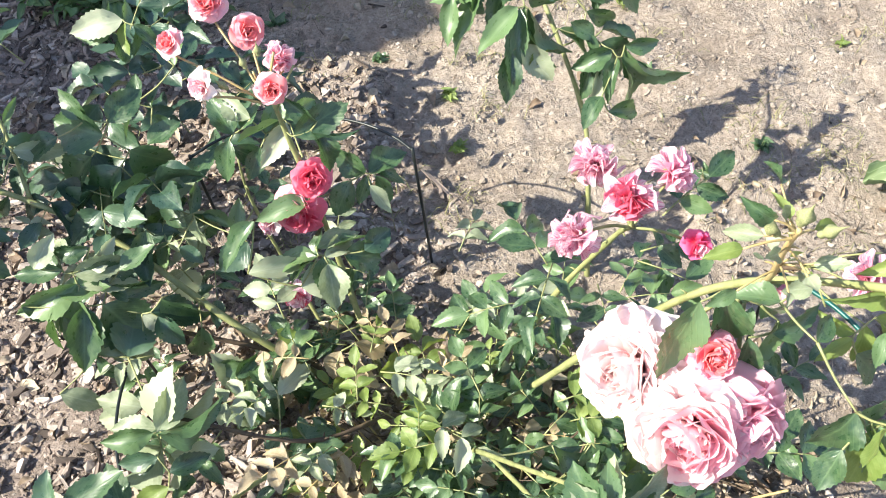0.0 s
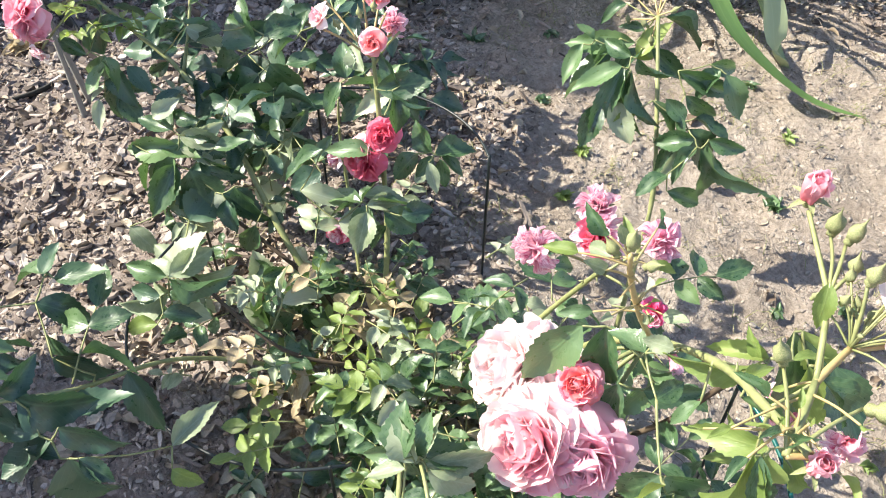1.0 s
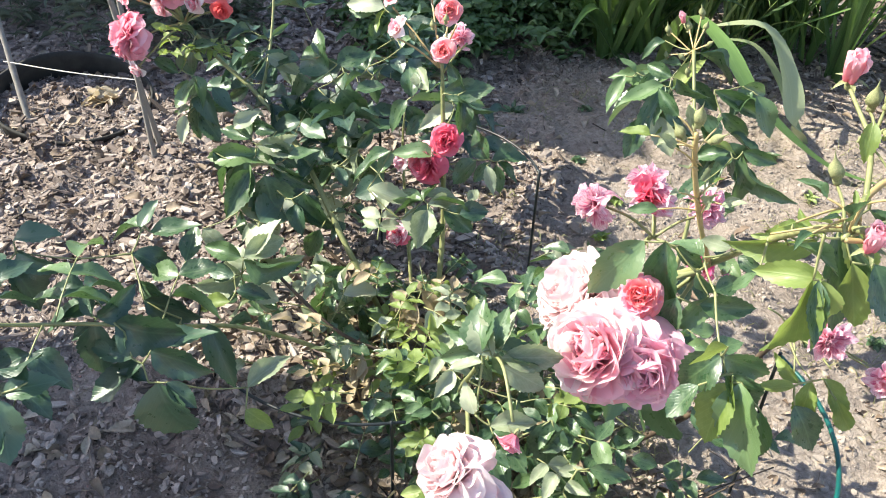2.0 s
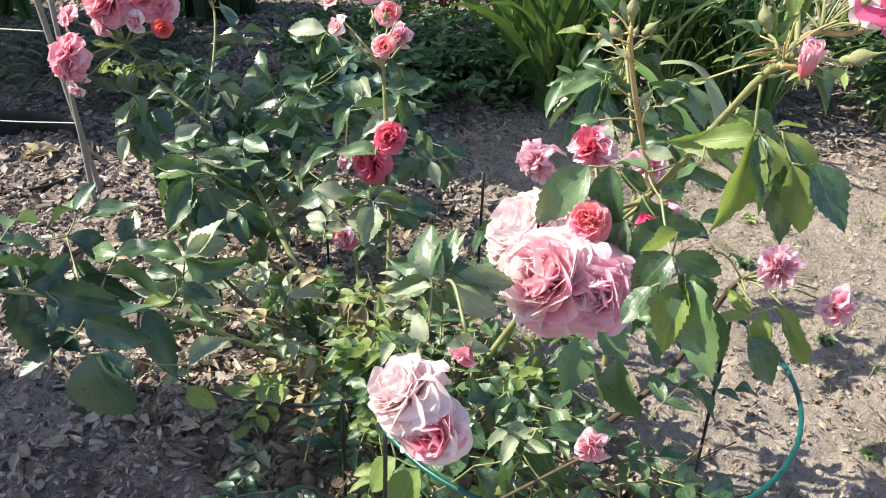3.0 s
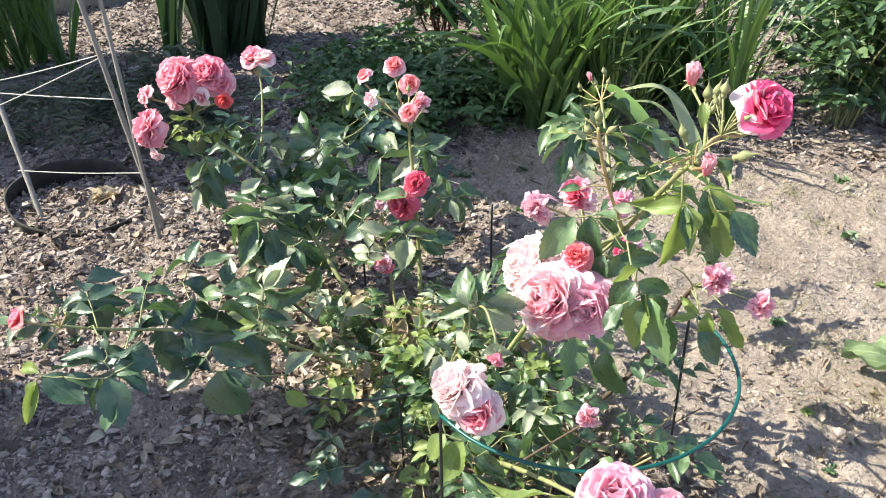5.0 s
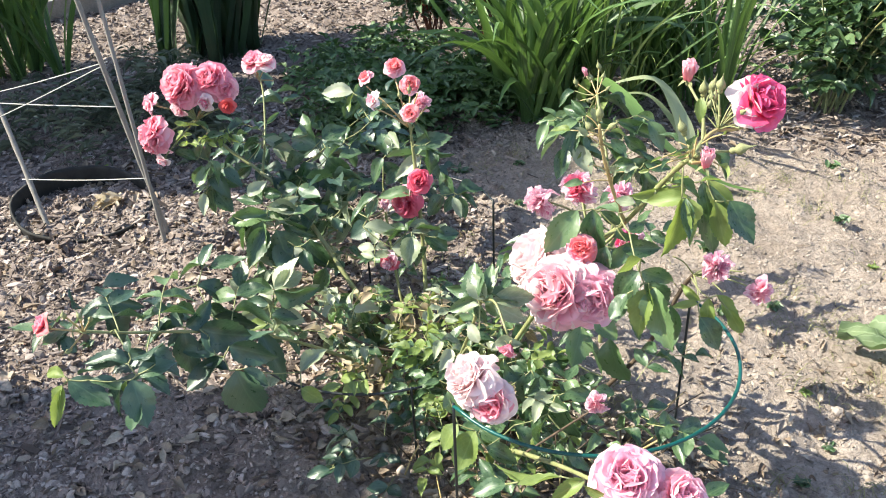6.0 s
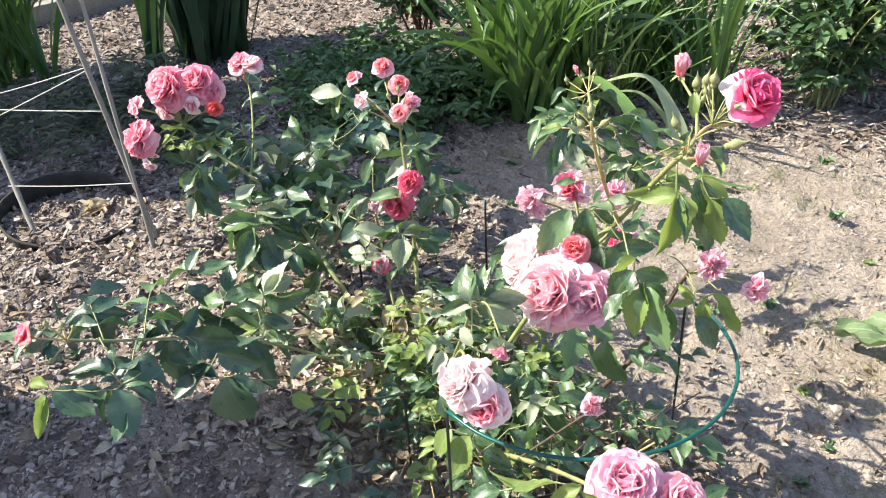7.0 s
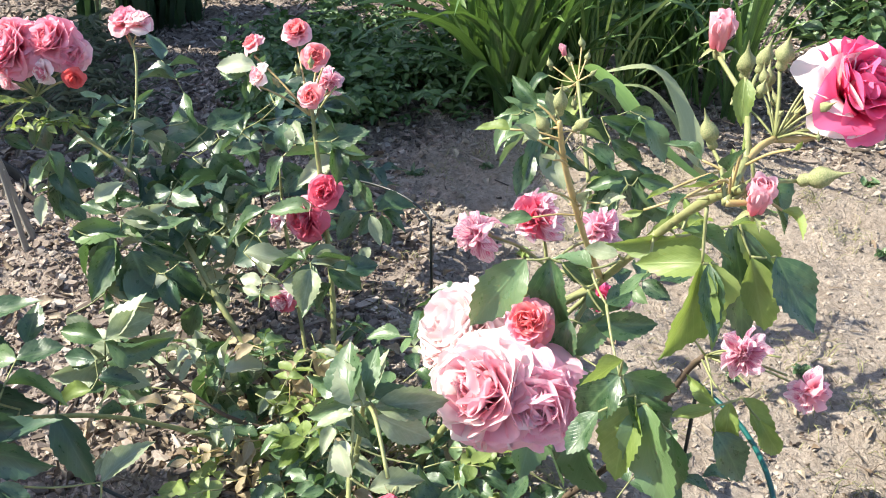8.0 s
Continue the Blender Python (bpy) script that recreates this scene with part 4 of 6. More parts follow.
bloom(bush, (0.488, 0.279, 0.390), (0.1, -0.45, 0.85), 0.085, "lilac", "bright lilac-pink rose wide open", 40, 92, "lilac", ragged=0.4)
bloom(bush, (0.540, 0.300, 0.374), (0.5, -0.25, 0.75), 0.070, "lilac", "lilac-pink rose low in front", 34, 90, "pink", ragged=0.4)
stalk((0.46, 0.295, 0.35), (0.487, 0.284, 0.372), 0.002, STEM, 0.0)
stalk((0.46, 0.295, 0.35), (0.535, 0.302, 0.358), 0.002, STEM, 0.0)
bloom(bush, (-0.247, 0.096, 0.420), (-0.2, -0.6, 0.5), 0.040, "rose", "small coral-pink rose half open", 16, 60, "coral")
stalk((-0.225, 0.12, 0.405), (-0.245, 0.10, 0.412), 0.0015, STEM_TAN, 0.0)
for at_, ax in (((-0.205, 0.105, 0.445), (0.1, 0, 1)), ((-0.215, 0.13, 0.425), (-0.5, 0, 0.8)), ((-0.19, 0.13, 0.43), (0.5, -0.2, 0.8)), ((-0.23, 0.11, 0.375), (-0.4, -0.5, -0.3))):
    closed_bud(bush, at_, ax, 0.022)
    stalk((-0.215, 0.13, 0.400), at_, 0.0012, STEM_TAN, 0.0)

# the spent shoot by the hoop's leg
bloom(bush, (0.432, 0.714, 0.402), (0.15, -0.75, 0.45), 0.058, "faded", "withered dusky pink rose", 30, 95, "faded", core=10, ragged=1.2, share=1.9)
bloom(bush, (0.494, 0.744, 0.366), (0.55, -0.60, 0.25), 0.048, "pink", "withered pink rose hanging out", 22, 88, "faded", core=10, ragged=1.0)
for at_ in ((0.428, 0.728, 0.390), (0.484, 0.752, 0.362), (0.470, 0.73, 0.385), (0.455, 0.775, 0.37), (0.41, 0.73, 0.33), (0.36, 0.74, 0.385), (0.44, 0.745, 0.345)):
    stalk((0.387, 0.765, 0.348), at_, 0.0011, STEM, 0.006)

# dry stalks under the hoop
dr = random.Random(61)
for _ in range(64):
    o = Vector((dr.uniform(0.02, 0.44), dr.uniform(0.44, 0.74), -0.01))
    w = Vector((dr.gauss(0.04, 0.06), dr.gauss(-0.02, 0.06), dr.uniform(0.05, 0.16)))
    stalk(o, o + w, dr.uniform(0.0009, 0.0018), dr.choice((STEM_BROWN, STEM_TAN)), 0.006)

# ---- the tall young rose shoot behind the bush ----
shoot = thing("rose_shoot", "tall single rose shoot with drooping serrated leaves", "rose bush", (0.16, 0.96, 0))
cane_s = cane("cane", [(0.165, 0.955, -0.03), (0.155, 0.99, 0.13), (0.14, 1.03, 0.26), (0.09, 1.09, 0.36), (0.03, 1.165, 0.44)], 0.0045, 0.0026, STEM, shoot)
for at_, ax, s_ in (((0.003, 1.189, 0.462), (-0.3, 0, 1), 0.036), ((0.03, 1.19, 0.47), (0.2, 0, 1), 0.030), ((0.02, 1.15, 0.43), (-0.5, -0.4, 0.5), 0.028), ((0.05, 1.17, 0.455), (0.6, 0.1, 0.7), 0.026)):
    closed_bud(shoot, at_, ax, s_)
    rod("stalk", [(0.03, 1.165, 0.44), at_], 0.0014, 0.0012, STEM_TAN, shoot, "", 5)
for at_, s_ in (((-0.02, 1.17, 0.455), 0.034), ((0.015, 1.20, 0.485), 0.036), ((0.035, 1.15, 0.41), 0.030), ((-0.01, 1.16, 0.42), 0.026)):
    closed_bud(shoot, at_, (-0.2, -0.2, 1), s_)
    rod("stalk", [(0.03, 1.165, 0.435), at_], 0.0014, 0.0012, STEM_TAN, shoot, "", 5)
bud(shoot, (-0.008, 1.185, 0.475), (-0.3, -0.2, 0.9), 0.020, "pink", "tiny pale pink bud")

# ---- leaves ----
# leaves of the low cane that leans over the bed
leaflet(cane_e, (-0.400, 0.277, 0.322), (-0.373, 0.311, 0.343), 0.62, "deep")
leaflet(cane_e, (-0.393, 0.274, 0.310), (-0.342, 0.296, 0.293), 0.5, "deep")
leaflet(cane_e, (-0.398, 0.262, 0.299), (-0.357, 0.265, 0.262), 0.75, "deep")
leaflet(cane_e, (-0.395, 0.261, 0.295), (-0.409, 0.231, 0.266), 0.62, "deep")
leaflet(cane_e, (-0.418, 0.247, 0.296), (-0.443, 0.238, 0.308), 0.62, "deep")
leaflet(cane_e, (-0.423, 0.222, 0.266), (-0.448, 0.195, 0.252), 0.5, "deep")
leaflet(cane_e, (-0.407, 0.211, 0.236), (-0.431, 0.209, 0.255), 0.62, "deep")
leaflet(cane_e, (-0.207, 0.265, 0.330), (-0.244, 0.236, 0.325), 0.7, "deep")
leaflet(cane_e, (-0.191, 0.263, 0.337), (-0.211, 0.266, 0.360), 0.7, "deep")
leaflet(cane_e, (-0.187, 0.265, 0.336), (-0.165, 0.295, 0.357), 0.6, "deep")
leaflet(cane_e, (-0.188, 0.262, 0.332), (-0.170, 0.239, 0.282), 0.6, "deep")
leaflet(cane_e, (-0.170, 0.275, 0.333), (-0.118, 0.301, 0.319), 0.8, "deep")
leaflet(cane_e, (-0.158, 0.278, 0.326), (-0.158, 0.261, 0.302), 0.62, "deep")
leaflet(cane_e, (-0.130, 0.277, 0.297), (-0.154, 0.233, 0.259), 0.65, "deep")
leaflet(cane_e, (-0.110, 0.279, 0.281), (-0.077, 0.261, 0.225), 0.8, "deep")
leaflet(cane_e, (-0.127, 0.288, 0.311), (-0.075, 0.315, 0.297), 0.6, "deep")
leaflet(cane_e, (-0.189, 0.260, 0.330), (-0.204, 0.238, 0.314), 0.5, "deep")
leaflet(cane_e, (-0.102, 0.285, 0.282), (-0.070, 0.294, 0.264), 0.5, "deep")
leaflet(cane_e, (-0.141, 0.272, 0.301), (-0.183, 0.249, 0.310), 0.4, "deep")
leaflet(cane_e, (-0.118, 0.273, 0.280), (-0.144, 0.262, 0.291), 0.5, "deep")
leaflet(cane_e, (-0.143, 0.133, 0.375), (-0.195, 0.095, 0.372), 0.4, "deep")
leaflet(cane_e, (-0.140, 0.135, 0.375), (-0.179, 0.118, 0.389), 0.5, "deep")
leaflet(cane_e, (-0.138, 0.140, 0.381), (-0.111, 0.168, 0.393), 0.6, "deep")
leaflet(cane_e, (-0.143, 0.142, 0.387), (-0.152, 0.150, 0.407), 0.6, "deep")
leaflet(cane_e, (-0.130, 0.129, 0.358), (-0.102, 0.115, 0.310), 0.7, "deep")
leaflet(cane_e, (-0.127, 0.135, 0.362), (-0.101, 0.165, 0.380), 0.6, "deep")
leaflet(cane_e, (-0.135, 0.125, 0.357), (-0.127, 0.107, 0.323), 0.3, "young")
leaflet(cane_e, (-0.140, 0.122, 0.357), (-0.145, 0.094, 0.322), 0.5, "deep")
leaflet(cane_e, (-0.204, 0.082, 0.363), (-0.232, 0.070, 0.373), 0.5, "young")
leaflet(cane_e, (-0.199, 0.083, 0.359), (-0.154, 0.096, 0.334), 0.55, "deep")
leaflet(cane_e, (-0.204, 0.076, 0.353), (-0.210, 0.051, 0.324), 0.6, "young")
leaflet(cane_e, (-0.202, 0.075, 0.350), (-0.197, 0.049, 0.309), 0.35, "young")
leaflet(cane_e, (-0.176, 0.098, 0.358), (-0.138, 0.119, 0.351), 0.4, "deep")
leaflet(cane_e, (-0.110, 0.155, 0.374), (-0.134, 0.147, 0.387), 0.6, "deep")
# leaves of the left cane and the leaves around its foot
leaflet(cane_d, (-0.288, 0.538, 0.203), (-0.280, 0.580, 0.254), 0.7, "pale")
leaflet(cane_d, (-0.282, 0.540, 0.199), (-0.234, 0.577, 0.205), 0.6, "pale")
leaflet(cane_d, (-0.292, 0.536, 0.203), (-0.337, 0.518, 0.221), 0.6, "pale")
leaflet(cane_d, (-0.279, 0.518, 0.200), (-0.319, 0.494, 0.204), 0.6, "pale")
leaflet(cane_d, (-0.278, 0.516, 0.196), (-0.317, 0.471, 0.171), 0.5, "pale")
leaflet(cane_d, (-0.271, 0.514, 0.187), (-0.233, 0.532, 0.176), 0.6, "pale")
leaflet(cane_d, (-0.273, 0.510, 0.183), (-0.260, 0.496, 0.151), 0.8, "pale")
leaflet(cane_d, (-0.430, 0.661, 0.257), (-0.427, 0.614, 0.189), 0.6, "green")
leaflet(cane_d, (-0.405, 0.666, 0.241), (-0.369, 0.652, 0.186), 0.9, "green")
leaflet(cane_d, (-0.417, 0.622, 0.190), (-0.376, 0.616, 0.142), 0.5, "green")
leaflet(cane_d, (-0.346, 0.695, 0.224), (-0.305, 0.689, 0.176), 0.7, "green")
leaflet(cane_d, (-0.454, 0.643, 0.257), (-0.462, 0.612, 0.220), 0.6, "green")
leaflet(cane_d, (-0.305, 0.689, 0.176), (-0.312, 0.658, 0.139), 0.6, "green")
leaflet(cane_d, (-0.431, 0.686, 0.278), (-0.384, 0.703, 0.257), 0.55, "green")
leaflet(cane_d, (-0.447, 0.680, 0.285), (-0.493, 0.656, 0.296), 0.5, "green")
leaflet(cane_d, (-0.454, 0.659, 0.262), (-0.403, 0.684, 0.249), 0.5, "green")
leaflet(cane_d, (-0.419, 0.708, 0.298), (-0.457, 0.687, 0.304), 0.5, "green")
leaflet(cane_d, (-0.391, 0.703, 0.264), (-0.358, 0.734, 0.275), 0.5, "green")
leaflet(cane_d, (-0.405, 0.684, 0.251), (-0.352, 0.702, 0.225), 0.4, "green")
leaflet(cane_d, (-0.490, 0.635, 0.263), (-0.457, 0.642, 0.242), 0.5, "green")
leaflet(cane_d, (-0.603, 0.671, 0.350), (-0.615, 0.697, 0.398), 0.6, "green")
leaflet(cane_d, (-0.604, 0.691, 0.378), (-0.576, 0.719, 0.392), 0.6, "green")
leaflet(cane_d, (-0.606, 0.666, 0.345), (-0.643, 0.652, 0.361), 0.5, "green")
leaflet(cane_d, (-0.580, 0.676, 0.334), (-0.588, 0.647, 0.301), 0.6, "green")
leaflet(cane_d, (-0.587, 0.678, 0.344), (-0.553, 0.680, 0.314), 0.5, "green")
leaflet(cane_d, (-0.603, 0.705, 0.397), (-0.630, 0.701, 0.418), 0.5, "green")
leaflet(cane_d, (-0.606, 0.694, 0.277), (-0.600, 0.668, 0.234), 0.5, "green")
leaflet(cane_d, (-0.597, 0.696, 0.271), (-0.562, 0.727, 0.280), 0.5, "green")
leaflet(cane_d, (-0.609, 0.688, 0.272), (-0.638, 0.666, 0.268), 0.4, "green")
leaflet(cane_d, (-0.635, 0.699, 0.312), (-0.643, 0.673, 0.283), 0.6, "green")
leaflet(cane_d, (-0.598, 0.692, 0.266), (-0.565, 0.693, 0.236), 0.6, "green")
leaflet(cane_d, (-0.561, 0.807, 0.354), (-0.514, 0.826, 0.337), 0.45, "green")
leaflet(cane_d, (-0.564, 0.802, 0.351), (-0.585, 0.774, 0.332), 0.5, "green")
leaflet(cane_d, (-0.562, 0.768, 0.301), (-0.588, 0.737, 0.282), 0.5, "green")
leaflet(cane_d, (-0.559, 0.823, 0.375), (-0.546, 0.846, 0.395), 0.3, "green")
# dark leaves low behind the left cane
leaflet(cane_c2, (-0.449, 0.849, 0.342), (-0.504, 0.834, 0.373), 0.8, "green")
leaflet(cane_c2, (-0.423, 0.850, 0.318), (-0.383, 0.855, 0.287), 0.8, "green")
leaflet(cane_c2, (-0.463, 0.827, 0.324), (-0.505, 0.785, 0.307), 0.7, "green")
leaflet(cane_c2, (-0.433, 0.833, 0.304), (-0.466, 0.787, 0.270), 0.8, "green")
leaflet(cane_c2, (-0.443, 0.862, 0.353), (-0.416, 0.897, 0.377), 0.8, "green")
leaflet(cane_c2, (-0.465, 0.854, 0.364), (-0.494, 0.859, 0.400), 0.7, "green")
leaflet(cane_c2, (-0.496, 0.827, 0.355), (-0.531, 0.795, 0.345), 0.7, "green")
leaflet(cane_c2, (-0.417, 0.829, 0.283), (-0.378, 0.841, 0.262), 0.6, "green")
leaflet(cane_c2, (-0.467, 0.800, 0.290), (-0.500, 0.764, 0.272), 0.7, "green")
leaflet(cane_c2, (-0.403, 0.863, 0.317), (-0.374, 0.893, 0.331), 0.6, "green")
leaflet(cane_c2, (-0.443, 0.805, 0.274), (-0.419, 0.798, 0.242), 0.6, "green")
leaflet(cane_c2, (-0.363, 0.838, 0.244), (-0.396, 0.822, 0.253), 0.7, "green")
leaflet(cane_c2, (-0.370, 0.839, 0.252), (-0.337, 0.891, 0.292), 0.35, "green")
leaflet(cane_c2, (-0.369, 0.826, 0.232), (-0.392, 0.792, 0.207), 0.7, "green")
leaflet(cane_c2, (-0.362, 0.827, 0.227), (-0.335, 0.819, 0.189), 0.7, "green")
leaflet(cane_c2, (-0.376, 0.827, 0.240), (-0.415, 0.790, 0.226), 0.6, "green")
leaflet(cane_c2, (-0.364, 0.842, 0.250), (-0.395, 0.837, 0.272), 0.6, "green")
leaflet(cane_c2, (-0.347, 0.834, 0.221), (-0.312, 0.843, 0.200), 0.5, "green")
leaflet(cane_c2, (-0.389, 0.792, 0.203), (-0.411, 0.760, 0.180), 0.6, "green")
leaflet(cane_c2, (-0.473, 0.978, 0.400), (-0.518, 0.955, 0.413), 0.5, "green")
leaflet(cane_c2, (-0.465, 0.979, 0.395), (-0.464, 0.962, 0.369), 0.6, "green")
leaflet(cane_c2, (-0.458, 0.990, 0.403), (-0.460, 1.008, 0.431), 0.6, "green")
leaflet(cane_c2, (-0.477, 0.980, 0.408), (-0.471, 0.998, 0.426), 0.5, "green")
leaflet(cane_c2, (-0.438, 0.990, 0.384), (-0.403, 1.002, 0.367), 0.5, "green")
leaflet(cane_c2, (-0.431, 1.002, 0.394), (-0.455, 0.971, 0.374), 0.4, "green")
leaflet(cane_c2, (-0.443, 0.929, 0.321), (-0.482, 0.920, 0.346), 0.6, "green")
leaflet(cane_c2, (-0.442, 0.933, 0.326), (-0.451, 0.948, 0.355), 0.6, "green")
leaflet(cane_c2, (-0.429, 0.933, 0.313), (-0.429, 0.949, 0.336), 0.5, "green")
leaflet(cane_c2, (-0.446, 0.922, 0.314), (-0.467, 0.899, 0.302), 0.5, "green")
leaflet(cane_c2, (-0.430, 0.926, 0.305), (-0.408, 0.922, 0.279), 0.6, "green")
# leaves of the upright cane in the middle
leaflet(cane_c, (-0.272, 0.858, 0.358), (-0.294, 0.873, 0.401), 0.6, "green")
leaflet(cane_c, (-0.264, 0.865, 0.360), (-0.241, 0.893, 0.377), 0.6, "green")
leaflet(cane_c, (-0.237, 0.874, 0.347), (-0.221, 0.906, 0.376), 0.55, "green")
leaflet(cane_c, (-0.161, 0.803, 0.425), (-0.117, 0.843, 0.439), 0.5, "green")
leaflet(cane_c, (-0.144, 0.814, 0.425), (-0.105, 0.822, 0.399), 0.5, "green")
leaflet(cane_c, (-0.139, 0.815, 0.421), (-0.121, 0.800, 0.383), 0.6, "green")
leaflet(cane_c, (-0.275, 0.852, 0.354), (-0.283, 0.821, 0.316), 0.6, "green")
leaflet(cane_c, (-0.273, 0.848, 0.346), (-0.238, 0.853, 0.318), 0.5, "green")
leaflet(cane_c, (-0.138, 0.823, 0.431), (-0.169, 0.818, 0.454), 0.5, "green")
leaflet(cane_c, (-0.243, 0.862, 0.335), (-0.253, 0.835, 0.308), 0.6, "green")
leaflet(cane_c, (-0.148, 0.757, 0.272), (-0.198, 0.728, 0.280), 0.5, "green")
leaflet(cane_c, (-0.141, 0.762, 0.274), (-0.104, 0.793, 0.281), 0.55, "green")
leaflet(cane_c, (-0.143, 0.758, 0.269), (-0.136, 0.736, 0.231), 0.75, "green")
leaflet(cane_c, (-0.122, 0.769, 0.264), (-0.082, 0.782, 0.245), 0.7, "green")
leaflet(cane_c, (-0.159, 0.792, 0.332), (-0.206, 0.759, 0.331), 0.4, "green")
leaflet(cane_c, (-0.214, 0.752, 0.330), (-0.249, 0.708, 0.300), 0.4, "green")
leaflet(cane_c, (-0.112, 0.762, 0.246), (-0.126, 0.734, 0.220), 0.5, "green")
leaflet(cane_c, (-0.105, 0.850, 0.317), (-0.114, 0.828, 0.295), 0.6, "green")
leaflet(cane_c, (-0.097, 0.854, 0.314), (-0.081, 0.843, 0.285), 0.5, "green")
leaflet(cane_c, (-0.104, 0.852, 0.319), (-0.070, 0.884, 0.331), 0.6, "green")
leaflet(cane_c, (-0.123, 0.839, 0.318), (-0.139, 0.808, 0.291), 0.7, "green")
leaflet(cane_c, (-0.108, 0.851, 0.321), (-0.137, 0.848, 0.345), 0.7, "green")
leaflet(cane_c, (-0.097, 0.857, 0.319), (-0.065, 0.865, 0.299), 0.5, "green")
leaflet(cane_c, (-0.249, 0.646, 0.116), (-0.260, 0.611, 0.078), 0.6, "green")
leaflet(cane_c, (-0.257, 0.650, 0.130), (-0.236, 0.675, 0.144), 0.6, "green")
leaflet(cane_c, (-0.225, 0.662, 0.074), (-0.207, 0.700, 0.109), 0.7, "green")
leaflet(cane_c, (-0.231, 0.658, 0.115), (-0.251, 0.624, 0.087), 0.5, "green")
leaflet(cane_c, (-0.209, 0.698, 0.109), (-0.241, 0.682, 0.117), 0.6, "green")
leaflet(cane_c, (-0.245, 0.643, 0.066), (-0.260, 0.613, 0.039), 0.6, "green")
leaflet(cane_c, (-0.214, 0.664, 0.065), (-0.238, 0.631, 0.043), 0.6, "green")
leaflet(cane_c, (-0.248, 0.680, 0.122), (-0.286, 0.659, 0.128), 0.6, "green")
leaflet(cane_c, (-0.194, 0.716, 0.119), (-0.219, 0.716, 0.144), 0.6, "young")
leaflet(cane_c, (-0.210, 0.679, 0.083), (-0.181, 0.672, 0.045), 0.6, "green")
# leaves of the front cane
leaflet(cane_f, (0.206, 0.437, 0.429), (0.185, 0.448, 0.465), 0.8, "green")
leaflet(cane_f, (0.211, 0.442, 0.430), (0.211, 0.463, 0.461), 0.45, "green")
leaflet(cane_f, (0.211, 0.443, 0.432), (0.249, 0.468, 0.431), 0.5, "green")
leaflet(cane_f, (0.194, 0.453, 0.412), (0.172, 0.429, 0.399), 0.6, "green")
leaflet(cane_f, (0.188, 0.456, 0.422), (0.159, 0.436, 0.423), 0.5, "green")
leaflet(cane_f, (0.204, 0.457, 0.408), (0.230, 0.465, 0.394), 0.5, "green")
leaflet(cane_f, (0.192, 0.449, 0.409), (0.211, 0.446, 0.386), 0.5, "green")
leaflet(cane_f, (0.031, 0.632, 0.151), (0.028, 0.653, 0.184), 0.8, "green")
leaflet(cane_f, (0.039, 0.637, 0.151), (0.080, 0.672, 0.160), 0.6, "green")
leaflet(cane_f, (0.033, 0.628, 0.144), (0.003, 0.603, 0.137), 0.6, "green")
leaflet(cane_f, (-0.083, 0.698, 0.099), (-0.059, 0.720, 0.107), 0.8, "young")
leaflet(cane_f, (0.020, 0.632, 0.161), (-0.006, 0.620, 0.170), 0.6, "green")
leaflet(cane_f, (0.052, 0.635, 0.135), (0.058, 0.662, 0.168), 0.7, "green")
leaflet(cane_f, (-0.115, 0.680, 0.105), (-0.081, 0.695, 0.094), 0.7, "dry")
leaflet(cane_f, (-0.132, 0.688, 0.132), (-0.097, 0.691, 0.104), 0.7, "dry")
leaflet(cane_f, (-0.111, 0.714, 0.149), (-0.075, 0.719, 0.121), 0.5, "dry")
leaflet(cane_f, (-0.127, 0.701, 0.145), (-0.141, 0.672, 0.119), 0.6, "dry")
leaflet(cane_f, (-0.110, 0.702, 0.131), (-0.109, 0.671, 0.087), 0.5, "dry")
leaflet(cane_f, (-0.150, 0.657, 0.106), (-0.118, 0.665, 0.087), 0.6, "young")
leaflet(cane_f, (0.197, 0.609, 0.188), (0.211, 0.584, 0.141), 0.8, "green")
leaflet(cane_f, (0.221, 0.603, 0.157), (0.192, 0.590, 0.167), 0.6, "green")
leaflet(cane_f, (0.174, 0.577, 0.166), (0.161, 0.555, 0.148), 0.6, "green")
leaflet(cane_f, (0.155, 0.592, 0.205), (0.183, 0.589, 0.174), 0.7, "green")
leaflet(cane_f, (0.161, 0.564, 0.159), (0.195, 0.567, 0.131), 0.6, "green")
leaflet(cane_f, (0.171, 0.435, 0.194), (0.159, 0.407, 0.167), 0.7, "young")
leaflet(cane_f, (0.194, 0.445, 0.186), (0.186, 0.410, 0.145), 0.6, "young")
leaflet(cane_f, (0.145, 0.447, 0.236), (0.168, 0.440, 0.204), 0.6, "green")
leaflet(cane_f, (0.019, 0.596, 0.112), (0.046, 0.596, 0.086), 0.6, "green")
leaflet(cane_f, (0.214, 0.443, 0.164), (0.256, 0.460, 0.147), 0.6, "green")
leaflet(cane_f, (0.270, 0.551, 0.210), (0.302, 0.537, 0.159), 0.8, "green")
leaflet(cane_f, (0.280, 0.560, 0.213), (0.315, 0.581, 0.208), 0.5, "green")
leaflet(cane_f, (0.267, 0.532, 0.186), (0.257, 0.500, 0.151), 0.6, "green")
leaflet(cane_f, (0.303, 0.535, 0.156), (0.337, 0.527, 0.112), 0.5, "green")
leaflet(cane_f, (0.230, 0.497, 0.173), (0.259, 0.496, 0.143), 0.6, "green")
